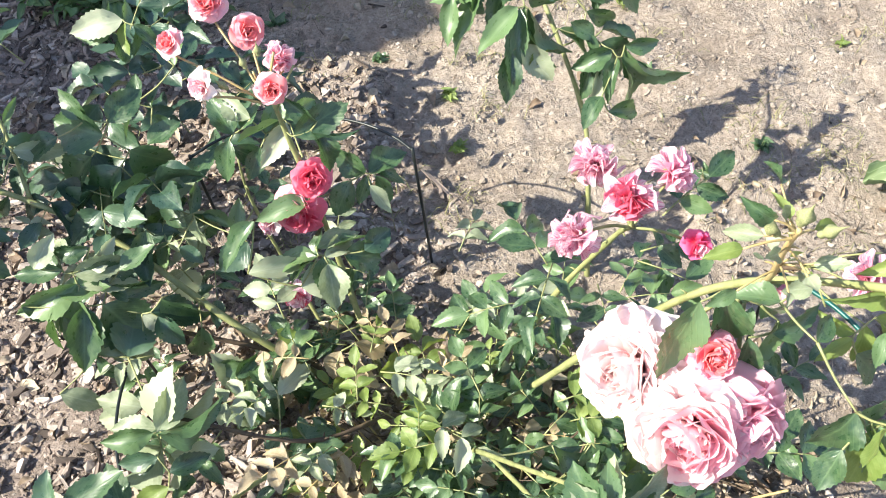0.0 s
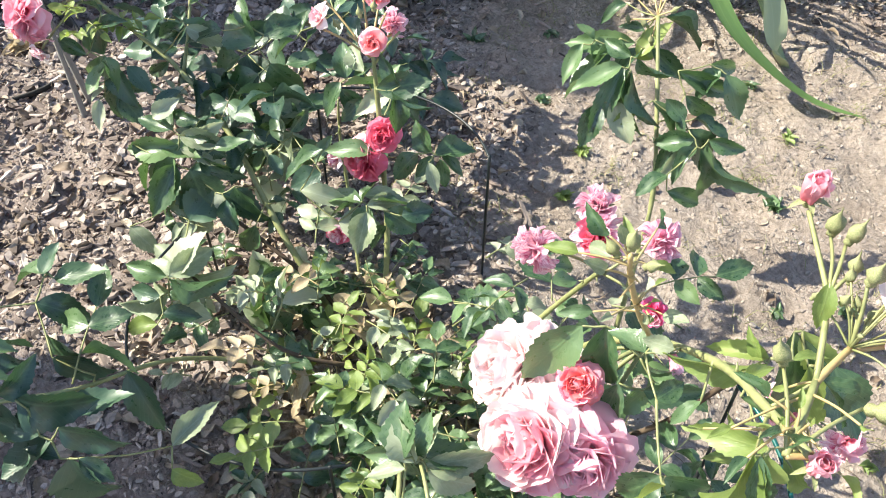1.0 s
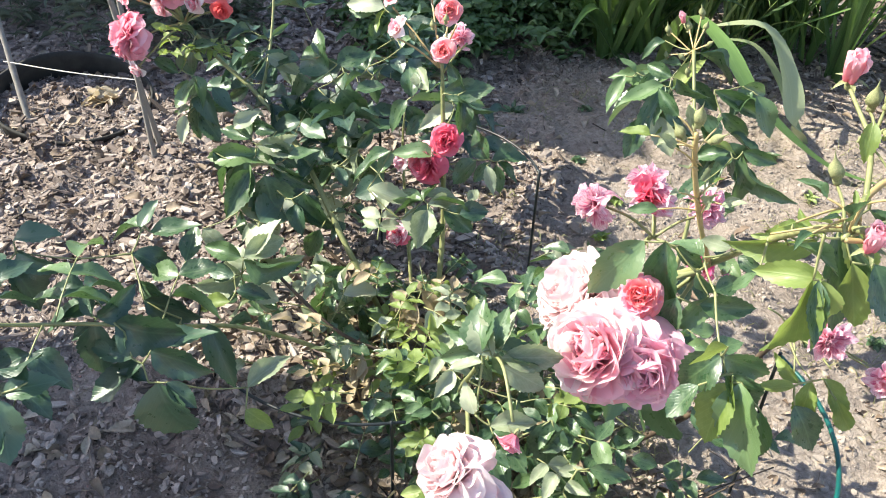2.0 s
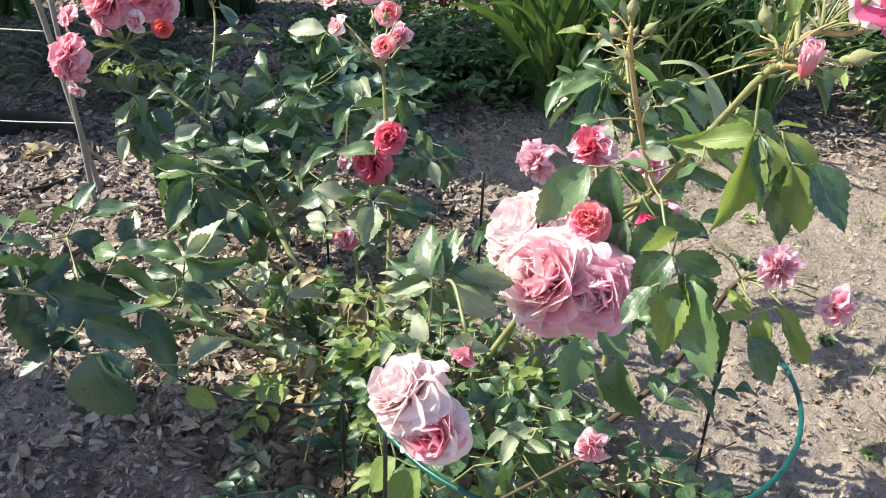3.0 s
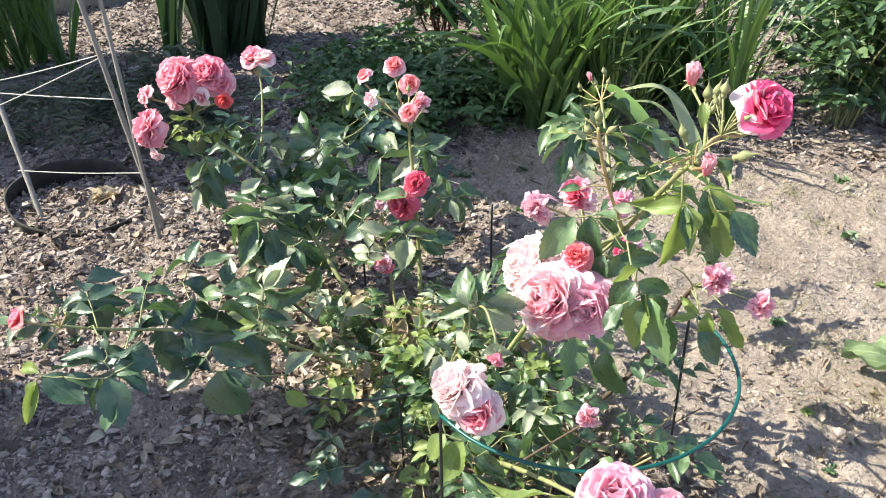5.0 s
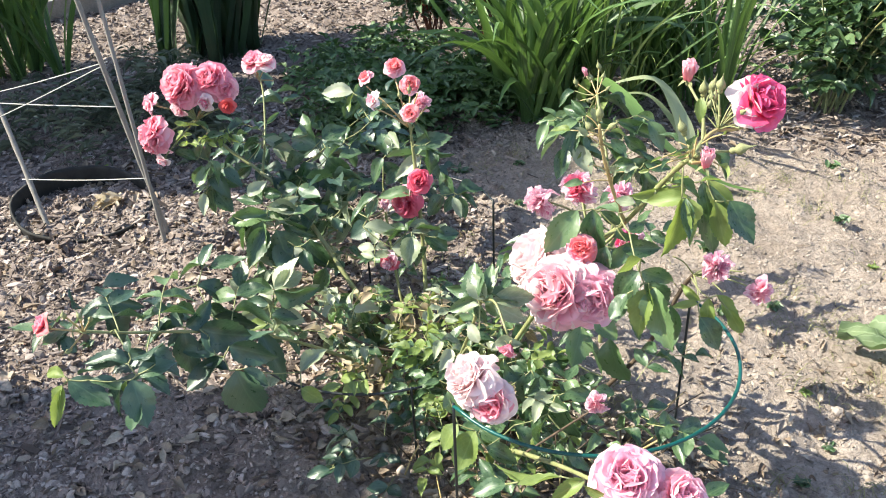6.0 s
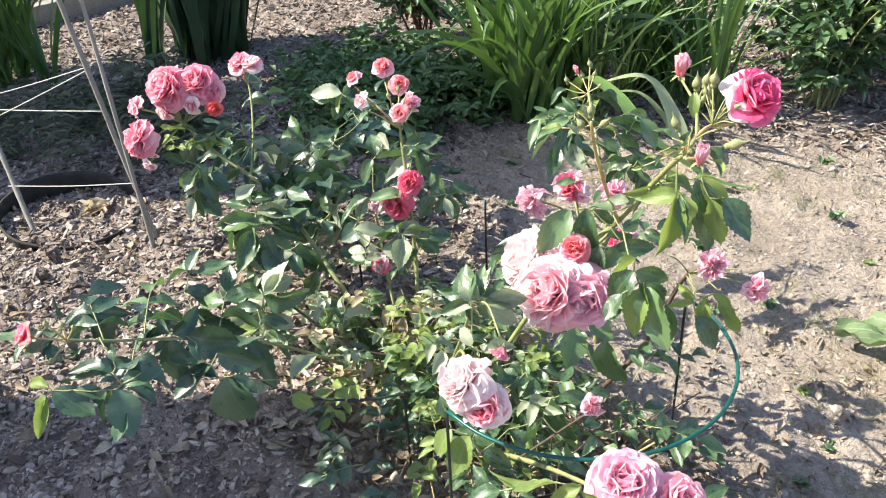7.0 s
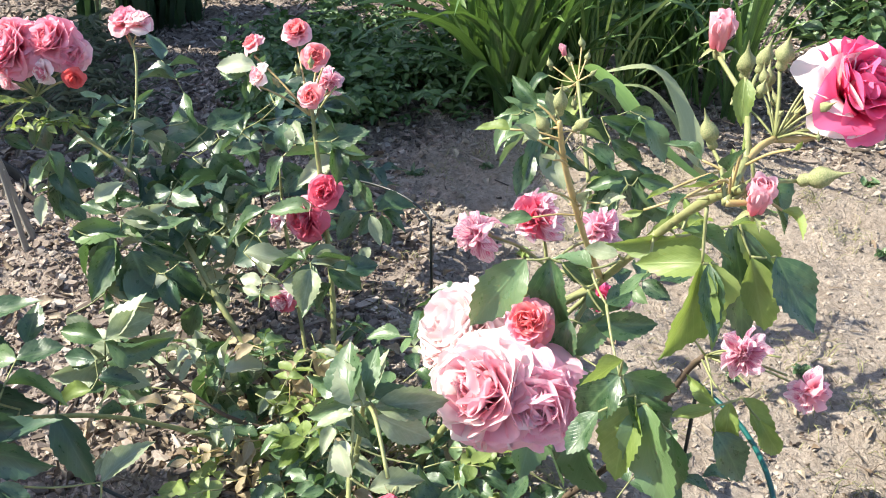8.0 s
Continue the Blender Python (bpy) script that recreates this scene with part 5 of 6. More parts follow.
# leaves of the long cane that bears the opened rose
leaflet(cane_a, (0.266, 0.599, 0.501), (0.243, 0.556, 0.463), 0.6, "green")
leaflet(cane_a, (0.282, 0.611, 0.502), (0.302, 0.590, 0.454), 0.55, "green")
leaflet(cane_a, (0.291, 0.615, 0.499), (0.317, 0.624, 0.487), 0.5, "green")
leaflet(cane_a, (0.311, 0.599, 0.458), (0.312, 0.574, 0.422), 0.6, "green")
leaflet(cane_a, (0.334, 0.617, 0.462), (0.324, 0.592, 0.435), 0.6, "green")
leaflet(cane_a, (0.330, 0.609, 0.454), (0.371, 0.636, 0.451), 0.5, "green")
leaflet(cane_a, (0.316, 0.618, 0.480), (0.341, 0.621, 0.460), 0.6, "green")
leaflet(cane_a, (0.410, 0.601, 0.576), (0.368, 0.559, 0.561), 0.4, "young")
leaflet(cane_a, (0.410, 0.603, 0.579), (0.376, 0.584, 0.589), 0.4, "young")
leaflet(cane_a, (0.437, 0.503, 0.608), (0.444, 0.471, 0.554), 0.3, "young")
leaflet(cane_a, (0.440, 0.505, 0.608), (0.454, 0.489, 0.571), 0.38, "green")
leaflet(cane_a, (0.442, 0.507, 0.608), (0.463, 0.499, 0.575), 0.38, "young")
leaflet(cane_a, (0.412, 0.657, 0.558), (0.449, 0.637, 0.490), 0.42, "green")
leaflet(cane_a, (0.416, 0.661, 0.559), (0.454, 0.666, 0.526), 0.42, "young")
leaflet(cane_a, (0.448, 0.667, 0.535), (0.482, 0.660, 0.489), 0.62, "green")
leaflet(cane_a, (0.432, 0.655, 0.535), (0.456, 0.644, 0.493), 0.5, "young")
leaflet(cane_a, (0.423, 0.612, 0.579), (0.440, 0.628, 0.585), 0.42, "young")
leaflet(cane_a, (0.407, 0.599, 0.578), (0.390, 0.598, 0.594), 0.4, "young")
leaflet(cane_a, (0.385, 0.533, 0.477), (0.367, 0.504, 0.452), 0.7, "green")
leaflet(cane_a, (0.387, 0.534, 0.477), (0.420, 0.551, 0.468), 0.6, "green")
leaflet(cane_a, (0.394, 0.530, 0.464), (0.427, 0.536, 0.440), 0.6, "green")
leaflet(cane_a, (0.401, 0.531, 0.458), (0.398, 0.498, 0.415), 0.55, "young")
leaflet(cane_a, (0.407, 0.535, 0.459), (0.435, 0.507, 0.393), 0.6, "green")
leaflet(cane_a, (0.399, 0.534, 0.464), (0.413, 0.524, 0.437), 0.5, "young")
leaflet(cane_a, (0.380, 0.513, 0.453), (0.372, 0.491, 0.430), 0.6, "green")
leaflet(cane_a, (0.430, 0.537, 0.439), (0.443, 0.521, 0.403), 0.5, "green")
leaflet(cane_a, (0.230, 0.719, 0.219), (0.234, 0.683, 0.164), 0.7, "green")
leaflet(cane_a, (0.273, 0.737, 0.201), (0.303, 0.711, 0.136), 0.6, "green")
leaflet(cane_a, (0.234, 0.711, 0.203), (0.279, 0.711, 0.161), 0.6, "green")
leaflet(cane_a, (0.240, 0.738, 0.234), (0.280, 0.742, 0.201), 0.6, "green")
leaflet(cane_a, (0.228, 0.685, 0.172), (0.200, 0.661, 0.165), 0.5, "green")
leaflet(cane_a, (0.281, 0.703, 0.146), (0.248, 0.670, 0.132), 0.5, "green")
leaflet(cane_d, (-0.599, 0.689, 0.336), (-0.644, 0.708, 0.377), 0.6, "green")
leaflet(cane_d, (-0.602, 0.694, 0.314), (-0.556, 0.682, 0.277), 0.5, "deep")
leaflet(cane_d, (-0.582, 0.710, 0.314), (-0.545, 0.708, 0.289), 0.5, "deep")
leaflet(cane_d, (-0.590, 0.656, 0.279), (-0.574, 0.631, 0.251), 0.5, "pale")
leaflet(cane_d, (-0.544, 0.798, 0.355), (-0.493, 0.819, 0.339), 0.4, "pale")
leaflet(cane_d, (-0.546, 0.788, 0.349), (-0.574, 0.778, 0.358), 0.5, "green")
leaflet(cane_d, (-0.449, 0.680, 0.280), (-0.486, 0.686, 0.307), 0.6, "green")
leaflet(cane_d, (-0.430, 0.689, 0.275), (-0.400, 0.726, 0.284), 0.45, "pale")
leaflet(cane_d, (-0.433, 0.674, 0.266), (-0.485, 0.623, 0.260), 0.45, "green")
leaflet(cane_d, (-0.431, 0.673, 0.264), (-0.377, 0.700, 0.252), 0.5, "pale")
leaflet(cane_d, (-0.424, 0.656, 0.247), (-0.411, 0.603, 0.201), 0.6, "green")
leaflet(cane_d, (-0.377, 0.628, 0.185), (-0.375, 0.673, 0.217), 0.9, "deep")
leaflet(cane_d, (-0.359, 0.680, 0.212), (-0.307, 0.699, 0.195), 0.6, "deep")
leaflet(cane_d, (-0.351, 0.679, 0.206), (-0.322, 0.663, 0.177), 0.6, "deep")
leaflet(cane_d, (-0.277, 0.523, 0.227), (-0.262, 0.571, 0.253), 0.5, "pale")
leaflet(cane_d, (-0.280, 0.521, 0.227), (-0.321, 0.498, 0.235), 0.5, "green")
leaflet(cane_d, (-0.276, 0.521, 0.225), (-0.218, 0.557, 0.217), 0.55, "green")
leaflet(cane_d, (-0.273, 0.501, 0.209), (-0.309, 0.480, 0.215), 0.6, "deep")
leaflet(cane_d, (-0.260, 0.492, 0.194), (-0.228, 0.518, 0.193), 0.6, "deep")
leaflet(cane_d, (-0.259, 0.479, 0.184), (-0.293, 0.448, 0.181), 0.5, "young")
leaflet(cane_c2, (-0.336, 0.804, 0.262), (-0.363, 0.777, 0.258), 0.6, "pale")
leaflet(cane_c2, (-0.338, 0.802, 0.262), (-0.338, 0.836, 0.286), 0.5, "green")
leaflet(cane_c2, (-0.334, 0.802, 0.258), (-0.322, 0.775, 0.232), 0.7, "pale")
leaflet(cane_c2, (-0.339, 0.789, 0.252), (-0.374, 0.798, 0.280), 0.6, "green")
leaflet(cane_c2, (-0.346, 0.764, 0.239), (-0.320, 0.761, 0.220), 0.6, "deep")
leaflet(cane_c2, (-0.393, 0.778, 0.249), (-0.398, 0.740, 0.224), 0.6, "green")
leaflet(cane_c2, (-0.258, 0.784, 0.241), (-0.282, 0.747, 0.229), 0.8, "deep")
leaflet(cane_c2, (-0.272, 0.786, 0.251), (-0.273, 0.818, 0.275), 0.5, "green")
leaflet(cane_c2, (-0.453, 0.985, 0.411), (-0.452, 0.956, 0.389), 0.6, "young")
leaflet(cane_c2, (-0.442, 0.985, 0.408), (-0.414, 0.974, 0.395), 0.5, "green")
leaflet(cane_c2, (-0.456, 0.987, 0.413), (-0.513, 0.964, 0.407), 0.5, "pale")
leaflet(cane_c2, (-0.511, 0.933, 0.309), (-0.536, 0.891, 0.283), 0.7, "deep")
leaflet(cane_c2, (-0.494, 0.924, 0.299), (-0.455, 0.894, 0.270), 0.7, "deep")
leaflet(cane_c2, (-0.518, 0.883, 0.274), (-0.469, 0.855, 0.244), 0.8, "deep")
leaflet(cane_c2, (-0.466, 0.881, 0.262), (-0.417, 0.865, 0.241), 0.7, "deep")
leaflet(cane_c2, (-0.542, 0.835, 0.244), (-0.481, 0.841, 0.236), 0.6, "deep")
leaflet(cane_c2, (-0.573, 0.850, 0.311), (-0.524, 0.842, 0.296), 0.5, "pale")
leaflet(cane_c2, (-0.384, 0.953, 0.373), (-0.381, 0.982, 0.394), 0.5, "green")
leaflet(cane_c, (-0.251, 0.874, 0.371), (-0.289, 0.881, 0.400), 0.6, "pale")
leaflet(cane_c, (-0.219, 0.885, 0.361), (-0.256, 0.853, 0.360), 0.5, "green")
leaflet(cane_c, (-0.212, 0.887, 0.357), (-0.226, 0.841, 0.333), 0.5, "pale")
leaflet(cane_c, (-0.215, 0.889, 0.361), (-0.181, 0.925, 0.366), 0.45, "green")
leaflet(cane_c, (-0.208, 0.887, 0.355), (-0.164, 0.892, 0.332), 0.45, "green")
leaflet(cane_c, (-0.148, 0.752, 0.275), (-0.179, 0.722, 0.272), 0.5, "green")
leaflet(cane_c, (-0.147, 0.753, 0.276), (-0.155, 0.775, 0.297), 0.6, "green")
leaflet(cane_c, (-0.140, 0.754, 0.272), (-0.113, 0.789, 0.281), 0.5, "pale")
leaflet(cane_c, (-0.136, 0.750, 0.266), (-0.120, 0.716, 0.232), 0.7, "pale")
leaflet(cane_c, (-0.098, 0.777, 0.263), (-0.074, 0.807, 0.270), 0.7, "deep")
leaflet(cane_c, (-0.186, 0.625, 0.150), (-0.161, 0.665, 0.164), 0.5, "pale")
leaflet(cane_c, (-0.189, 0.629, 0.155), (-0.218, 0.645, 0.184), 0.5, "pale")
leaflet(cane_c, (-0.178, 0.586, 0.117), (-0.195, 0.565, 0.112), 0.9, "deep")
leaflet(cane_c, (-0.165, 0.569, 0.096), (-0.128, 0.575, 0.079), 0.6, "pale")
leaflet(cane_e, (-0.270, 0.389, 0.345), (-0.228, 0.430, 0.350), 0.5, "green")
leaflet(cane_e, (-0.277, 0.388, 0.349), (-0.318, 0.362, 0.354), 0.5, "green")
leaflet(cane_e, (-0.279, 0.382, 0.345), (-0.285, 0.410, 0.370), 0.6, "deep")
leaflet(cane_e, (-0.272, 0.361, 0.326), (-0.231, 0.384, 0.318), 0.6, "deep")
leaflet(cane_e, (-0.215, 0.336, 0.301), (-0.164, 0.364, 0.291), 0.6, "deep")
leaflet(cane_e, (-0.158, 0.307, 0.287), (-0.118, 0.354, 0.297), 0.5, "deep")
leaflet(cane_e, (-0.178, 0.392, 0.251), (-0.122, 0.375, 0.205), 0.45, "deep")
leaflet(cane_e, (-0.059, 0.352, 0.218), (-0.030, 0.358, 0.205), 0.7, "young")
leaflet(cane_e, (-0.071, 0.366, 0.235), (-0.067, 0.412, 0.267), 0.4, "pale")
leaflet(cane_a, (0.411, 0.537, 0.607), (0.443, 0.548, 0.596), 0.3, "green")
leaflet(cane_a, (0.441, 0.523, 0.579), (0.451, 0.501, 0.557), 0.5, "young")
leaflet(cane_a, (0.395, 0.507, 0.512), (0.382, 0.481, 0.501), 0.7, "young")
leaflet(cane_a, (0.442, 0.517, 0.602), (0.402, 0.494, 0.609), 0.42, "young")
leaflet(cane_a, (0.352, 0.573, 0.504), (0.362, 0.593, 0.512), 0.7, "green")
leaflet(cane_a, (0.446, 0.548, 0.650), (0.474, 0.547, 0.632), 0.6, "green")
leaflet(cane_a, (0.424, 0.567, 0.704), (0.431, 0.550, 0.687), 0.5, "young")
leaflet(cane_a, (0.386, 0.557, 0.554), (0.379, 0.536, 0.543), 0.5, "green")
leaflet(cane_a, (0.344, 0.604, 0.531), (0.323, 0.594, 0.536), 0.6, "pale")
leaflet(cane_a, (0.324, 0.600, 0.512), (0.296, 0.598, 0.528), 0.7, "green")
leaflet(cane_a, (0.407, 0.557, 0.597), (0.414, 0.577, 0.607), 0.4, "young")
leaflet(cane_d, (-0.449, 0.646, 0.240), (-0.415, 0.627, 0.180), 0.4, "pale")
leaflet(cane_d, (-0.437, 0.681, 0.278), (-0.386, 0.712, 0.271), 0.5, "pale")
leaflet(cane_d, (-0.475, 0.669, 0.296), (-0.457, 0.697, 0.318), 0.6, "pale")
leaflet(cane_d, (-0.371, 0.657, 0.181), (-0.382, 0.627, 0.148), 0.7, "pale")
leaflet(cane_d, (-0.444, 0.660, 0.254), (-0.469, 0.626, 0.232), 0.5, "pale")
leaflet(cane_d, (-0.371, 0.678, 0.209), (-0.339, 0.679, 0.179), 0.6, "pale")
leaflet(cane_d, (-0.460, 0.578, 0.156), (-0.419, 0.585, 0.126), 0.5, "pale")
leaflet(cane_c2, (-0.388, 0.826, 0.251), (-0.354, 0.864, 0.272), 0.6, "pale")
leaflet(cane_c2, (-0.374, 0.806, 0.209), (-0.346, 0.834, 0.221), 0.8, "pale")
leaflet(cane_c2, (-0.368, 0.843, 0.255), (-0.407, 0.793, 0.224), 0.7, "pale")
leaflet(cane_c2, (-0.344, 0.820, 0.199), (-0.366, 0.783, 0.170), 0.7, "pale")
leaflet(cane_c2, (-0.390, 0.760, 0.161), (-0.342, 0.771, 0.130), 0.6, "pale")
leaflet(cane_c, (-0.167, 0.725, 0.246), (-0.125, 0.752, 0.243), 0.85, "pale")
leaflet(cane_c, (-0.221, 0.712, 0.280), (-0.165, 0.745, 0.271), 0.4, "pale")
leaflet(cane_c, (-0.151, 0.760, 0.280), (-0.112, 0.791, 0.285), 0.4, "pale")
leaflet(cane_c, (-0.096, 0.830, 0.324), (-0.075, 0.821, 0.292), 0.5, "pale")
leaflet(cane_c, (-0.211, 0.695, 0.107), (-0.229, 0.656, 0.069), 0.7, "pale")
leaflet(cane_c, (-0.253, 0.658, 0.095), (-0.287, 0.667, 0.140), 0.6, "pale")
leaflet(cane_c, (-0.376, 0.586, 0.114), (-0.424, 0.558, 0.120), 0.5, "pale")
leaflet(cane_c, (-0.369, 0.574, 0.090), (-0.316, 0.592, 0.065), 0.6, "pale")
leaflet(cane_c, (-0.369, 0.594, 0.118), (-0.412, 0.582, 0.143), 0.6, "pale")
leaflet(cane_c, (-0.282, 0.621, 0.073), (-0.222, 0.648, 0.052), 0.5, "pale")
leaflet(cane_f, (0.215, 0.441, 0.426), (0.188, 0.443, 0.455), 0.6, "pale")
leaflet(cane_f, (0.218, 0.445, 0.429), (0.212, 0.466, 0.463), 0.5, "pale")
leaflet(cane_f, (0.222, 0.446, 0.426), (0.263, 0.478, 0.432), 0.45, "pale")
leaflet(cane_f, (0.226, 0.444, 0.420), (0.260, 0.458, 0.407), 0.5, "pale")
leaflet(cane_f, (0.210, 0.434, 0.420), (0.186, 0.411, 0.412), 0.5, "pale")
leaflet(cane_f, (0.223, 0.412, 0.377), (0.204, 0.415, 0.400), 0.6, "pale")
leaflet(cane_f, (0.238, 0.416, 0.370), (0.266, 0.442, 0.378), 0.5, "pale")
# leaves of the tall shoot behind
leaflet(cane_s, (0.011, 1.153, 0.395), (-0.065, 1.101, 0.397), 0.35, "green")
leaflet(cane_s, (0.022, 1.156, 0.390), (-0.003, 1.110, 0.350), 0.4, "green")
leaflet(cane_s, (-0.010, 1.133, 0.389), (-0.041, 1.072, 0.334), 0.45, "green")
leaflet(cane_s, (0.021, 1.147, 0.378), (0.034, 1.185, 0.418), 0.5, "young")
leaflet(cane_s, (0.032, 1.163, 0.389), (0.080, 1.176, 0.362), 0.4, "green")
leaflet(cane_s, (0.031, 1.190, 0.428), (0.084, 1.214, 0.411), 0.35, "green")
leaflet(cane_s, (-0.019, 1.164, 0.440), (-0.040, 1.139, 0.425), 0.5, "green")
leaflet(cane_s, (0.016, 1.166, 0.409), (-0.015, 1.152, 0.420), 0.4, "green")
leaflet(cane_s, (0.098, 1.051, 0.396), (0.145, 1.056, 0.358), 0.4, "green")
leaflet(cane_s, (0.055, 1.019, 0.393), (0.094, 1.014, 0.349), 0.5, "pale")
leaflet(cane_s, (0.127, 1.060, 0.382), (0.162, 1.047, 0.328), 0.35, "green")
leaflet(cane_s, (0.109, 1.083, 0.430), (0.180, 1.117, 0.410), 0.3, "green")
leaflet(cane_s, (0.045, 1.009, 0.389), (0.047, 0.976, 0.342), 0.5, "green")
leaflet(cane_s, (0.086, 1.035, 0.386), (0.069, 1.011, 0.368), 0.5, "young")
leaflet(cane_s, (0.129, 1.078, 0.404), (0.171, 1.091, 0.383), 0.4, "green")
leaflet(cane_s, (0.155, 1.056, 0.349), (0.149, 1.023, 0.308), 0.4, "pale")
leaflet(cane_s, (-0.049, 1.112, 0.387), (-0.051, 1.077, 0.341), 0.5, "green")
leaflet(cane_s, (-0.039, 1.118, 0.387), (-0.007, 1.123, 0.362), 0.5, "green")
leaflet(cane_s, (-0.037, 1.124, 0.393), (-0.060, 1.119, 0.409), 0.5, "green")
leaflet(cane_s, (0.057, 0.991, 0.351), (0.036, 0.996, 0.379), 0.4, "green")
leaflet(cane_s, (0.143, 1.057, 0.361), (0.138, 1.023, 0.319), 0.35, "green")
leaflet(cane_s, (0.142, 1.066, 0.375), (0.114, 1.061, 0.396), 0.6, "green")
leaflet(cane_s, (0.149, 1.065, 0.367), (0.197, 1.069, 0.326), 0.6, "green")
leaflet(cane_s, (0.150, 1.074, 0.379), (0.193, 1.093, 0.364), 0.6, "green")
leaflet(cane_s, (0.017, 1.145, 0.378), (0.041, 1.171, 0.392), 0.5, "young")
leaflet(cane_s, (-0.008, 1.142, 0.399), (-0.023, 1.112, 0.370), 0.5, "green")
leaflet(cane_s, (0.049, 1.043, 0.430), (0.015, 0.989, 0.411), 0.4, "green")
leaflet(cane_s, (0.052, 1.044, 0.429), (0.051, 0.979, 0.383), 0.35, "green")
leaflet(cane_s, (0.057, 1.048, 0.429), (0.073, 0.998, 0.383), 0.4, "green")
leaflet(cane_s, (0.061, 1.047, 0.426), (0.101, 1.021, 0.382), 0.45, "green")
leaflet(cane_s, (0.052, 1.058, 0.439), (0.015, 1.049, 0.455), 0.5, "green")
leaflet(cane_s, (0.059, 1.061, 0.438), (0.100, 1.069, 0.419), 0.45, "green")
leaflet(cane_s, (0.173, 1.049, 0.360), (0.166, 1.007, 0.334), 0.35, "green")
leaflet(cane_s, (0.178, 1.051, 0.359), (0.219, 1.022, 0.312), 0.5, "green")
leaflet(cane_s, (0.180, 1.060, 0.364), (0.243, 1.041, 0.312), 0.4, "green")
leaflet(cane_s, (0.180, 1.064, 0.367), (0.222, 1.081, 0.354), 0.5, "green")
leaflet(cane_s, (0.166, 1.053, 0.367), (0.127, 1.021, 0.367), 0.5, "green")
leaflet(cane_s, (0.149, 1.124, 0.429), (0.139, 1.088, 0.409), 0.5, "green")
leaflet(cane_s, (0.158, 1.125, 0.425), (0.196, 1.112, 0.392), 0.6, "green")
leaflet(cane_s, (0.135, 1.118, 0.434), (0.167, 1.141, 0.431), 0.5, "green")
leaflet(cane_s, (0.160, 1.004, 0.335), (0.142, 0.969, 0.320), 0.5, "green")
leaflet(cane_s, (0.170, 0.992, 0.320), (0.209, 1.013, 0.312), 0.5, "green")
# yellowed leaves of the spent shoot
leaflet(cane_g, (0.443, 0.697, 0.369), (0.474, 0.698, 0.339), 0.5, "young")
leaflet(cane_g, (0.435, 0.690, 0.365), (0.443, 0.668, 0.327), 0.4, "young")
leaflet(cane_g, (0.426, 0.681, 0.362), (0.396, 0.676, 0.384), 0.4, "young")
leaflet(cane_g, (0.424, 0.677, 0.359), (0.395, 0.654, 0.353), 0.4, "young")
leaflet(cane_g, (0.462, 0.698, 0.351), (0.489, 0.694, 0.319), 0.4, "young")
leaflet(cane_g, (0.432, 0.671, 0.342), (0.466, 0.669, 0.306), 0.6, "green")
leaflet(cane_h, (0.431, 0.241, 0.395), (0.400, 0.214, 0.388), 0.4, "young")
leaflet(cane_h, (0.452, 0.253, 0.392), (0.429, 0.228, 0.377), 0.4, "young")
leaflet(cane_h, (0.404, 0.243, 0.383), (0.371, 0.217, 0.380), 0.4, "young")
leaflet(cane_h, (0.367, 0.237, 0.352), (0.340, 0.214, 0.347), 0.6, "green")
leaflet(cane_h, (0.453, 0.250, 0.386), (0.477, 0.257, 0.373), 0.4, "young")
leaflet(cane_h, (0.343, 0.253, 0.338), (0.323, 0.249, 0.353), 0.6, "green")
leaflet(cane_h, (0.551, 0.351, 0.334), (0.567, 0.373, 0.350), 0.5, "green")

# thin stalks that tie the leaflets to their canes, each to the nearest piece of plant
for owner in (cane_a, cane_c, cane_c2, cane_d, cane_e, cane_f, cane_g, cane_h, cane_s):
    joined = [v.co.copy() for v in owner.data.vertices][::5]
    loose = [ob.matrix_basis.translation.copy() for ob in owner.children if ob.name.startswith("leaflet")]
    near = [min(((q - p).length, k) for k, q in enumerate(joined)) for p in loose]
    twigs = Stuff()
    while loose:
        i = min(range(len(loose)), key=lambda k: near[k][0])
        p, q = loose.pop(i), joined[near.pop(i)[1]]
        sag = Vector((0, 0, -0.06 * (p - q).length))
        if (p - q).length > 0.003:
            twigs.raw(*tube(spline([q, (p + q) / 2 + sag, p], 3), 0.0013, 0.0009, 5))
        joined.append(p)
        for k in range(len(loose)):
            d = (loose[k] - p).length
            if d < near[k][0]:
                near[k] = (d, len(joined) - 1)
    twigs.done("stalk_tangle", STEM, owner)

def compound_leaf(parent, origin, way, size, kind, rnd):
    """A stalk with two pairs of leaflets and one at its end, each a part of the cane."""
    o, d = Vector(origin), Vector(way).normalized()
    up = Vector((0, 0, 1))
    across = d.cross(up).normalized()
    line = [o + d * size * t - up * size * 0.22 * t * t for t in (0, 0.35, 0.7, 1.0)]
    rod("stalk", line, 0.0012, 0.0008, STEM, parent, "", 5, 0.0, 3)
    for k, p in enumerate(line[1:]):
        for e in ((-1, 1) if k < 2 else (0,)):
            w = (d * (0.45 if e else 1) + across * e + up * rnd.uniform(-0.45, 0.1)).normalized()
            ob = new("leaflet", rnd.choice(LEAVES[kind]))
            adopt(ob, parent)
            ob.matrix_basis = leaf_matrix(p, p + w * size * rnd.uniform(0.42, 0.56), rnd.uniform(0.52, 0.68), up, 0.3)


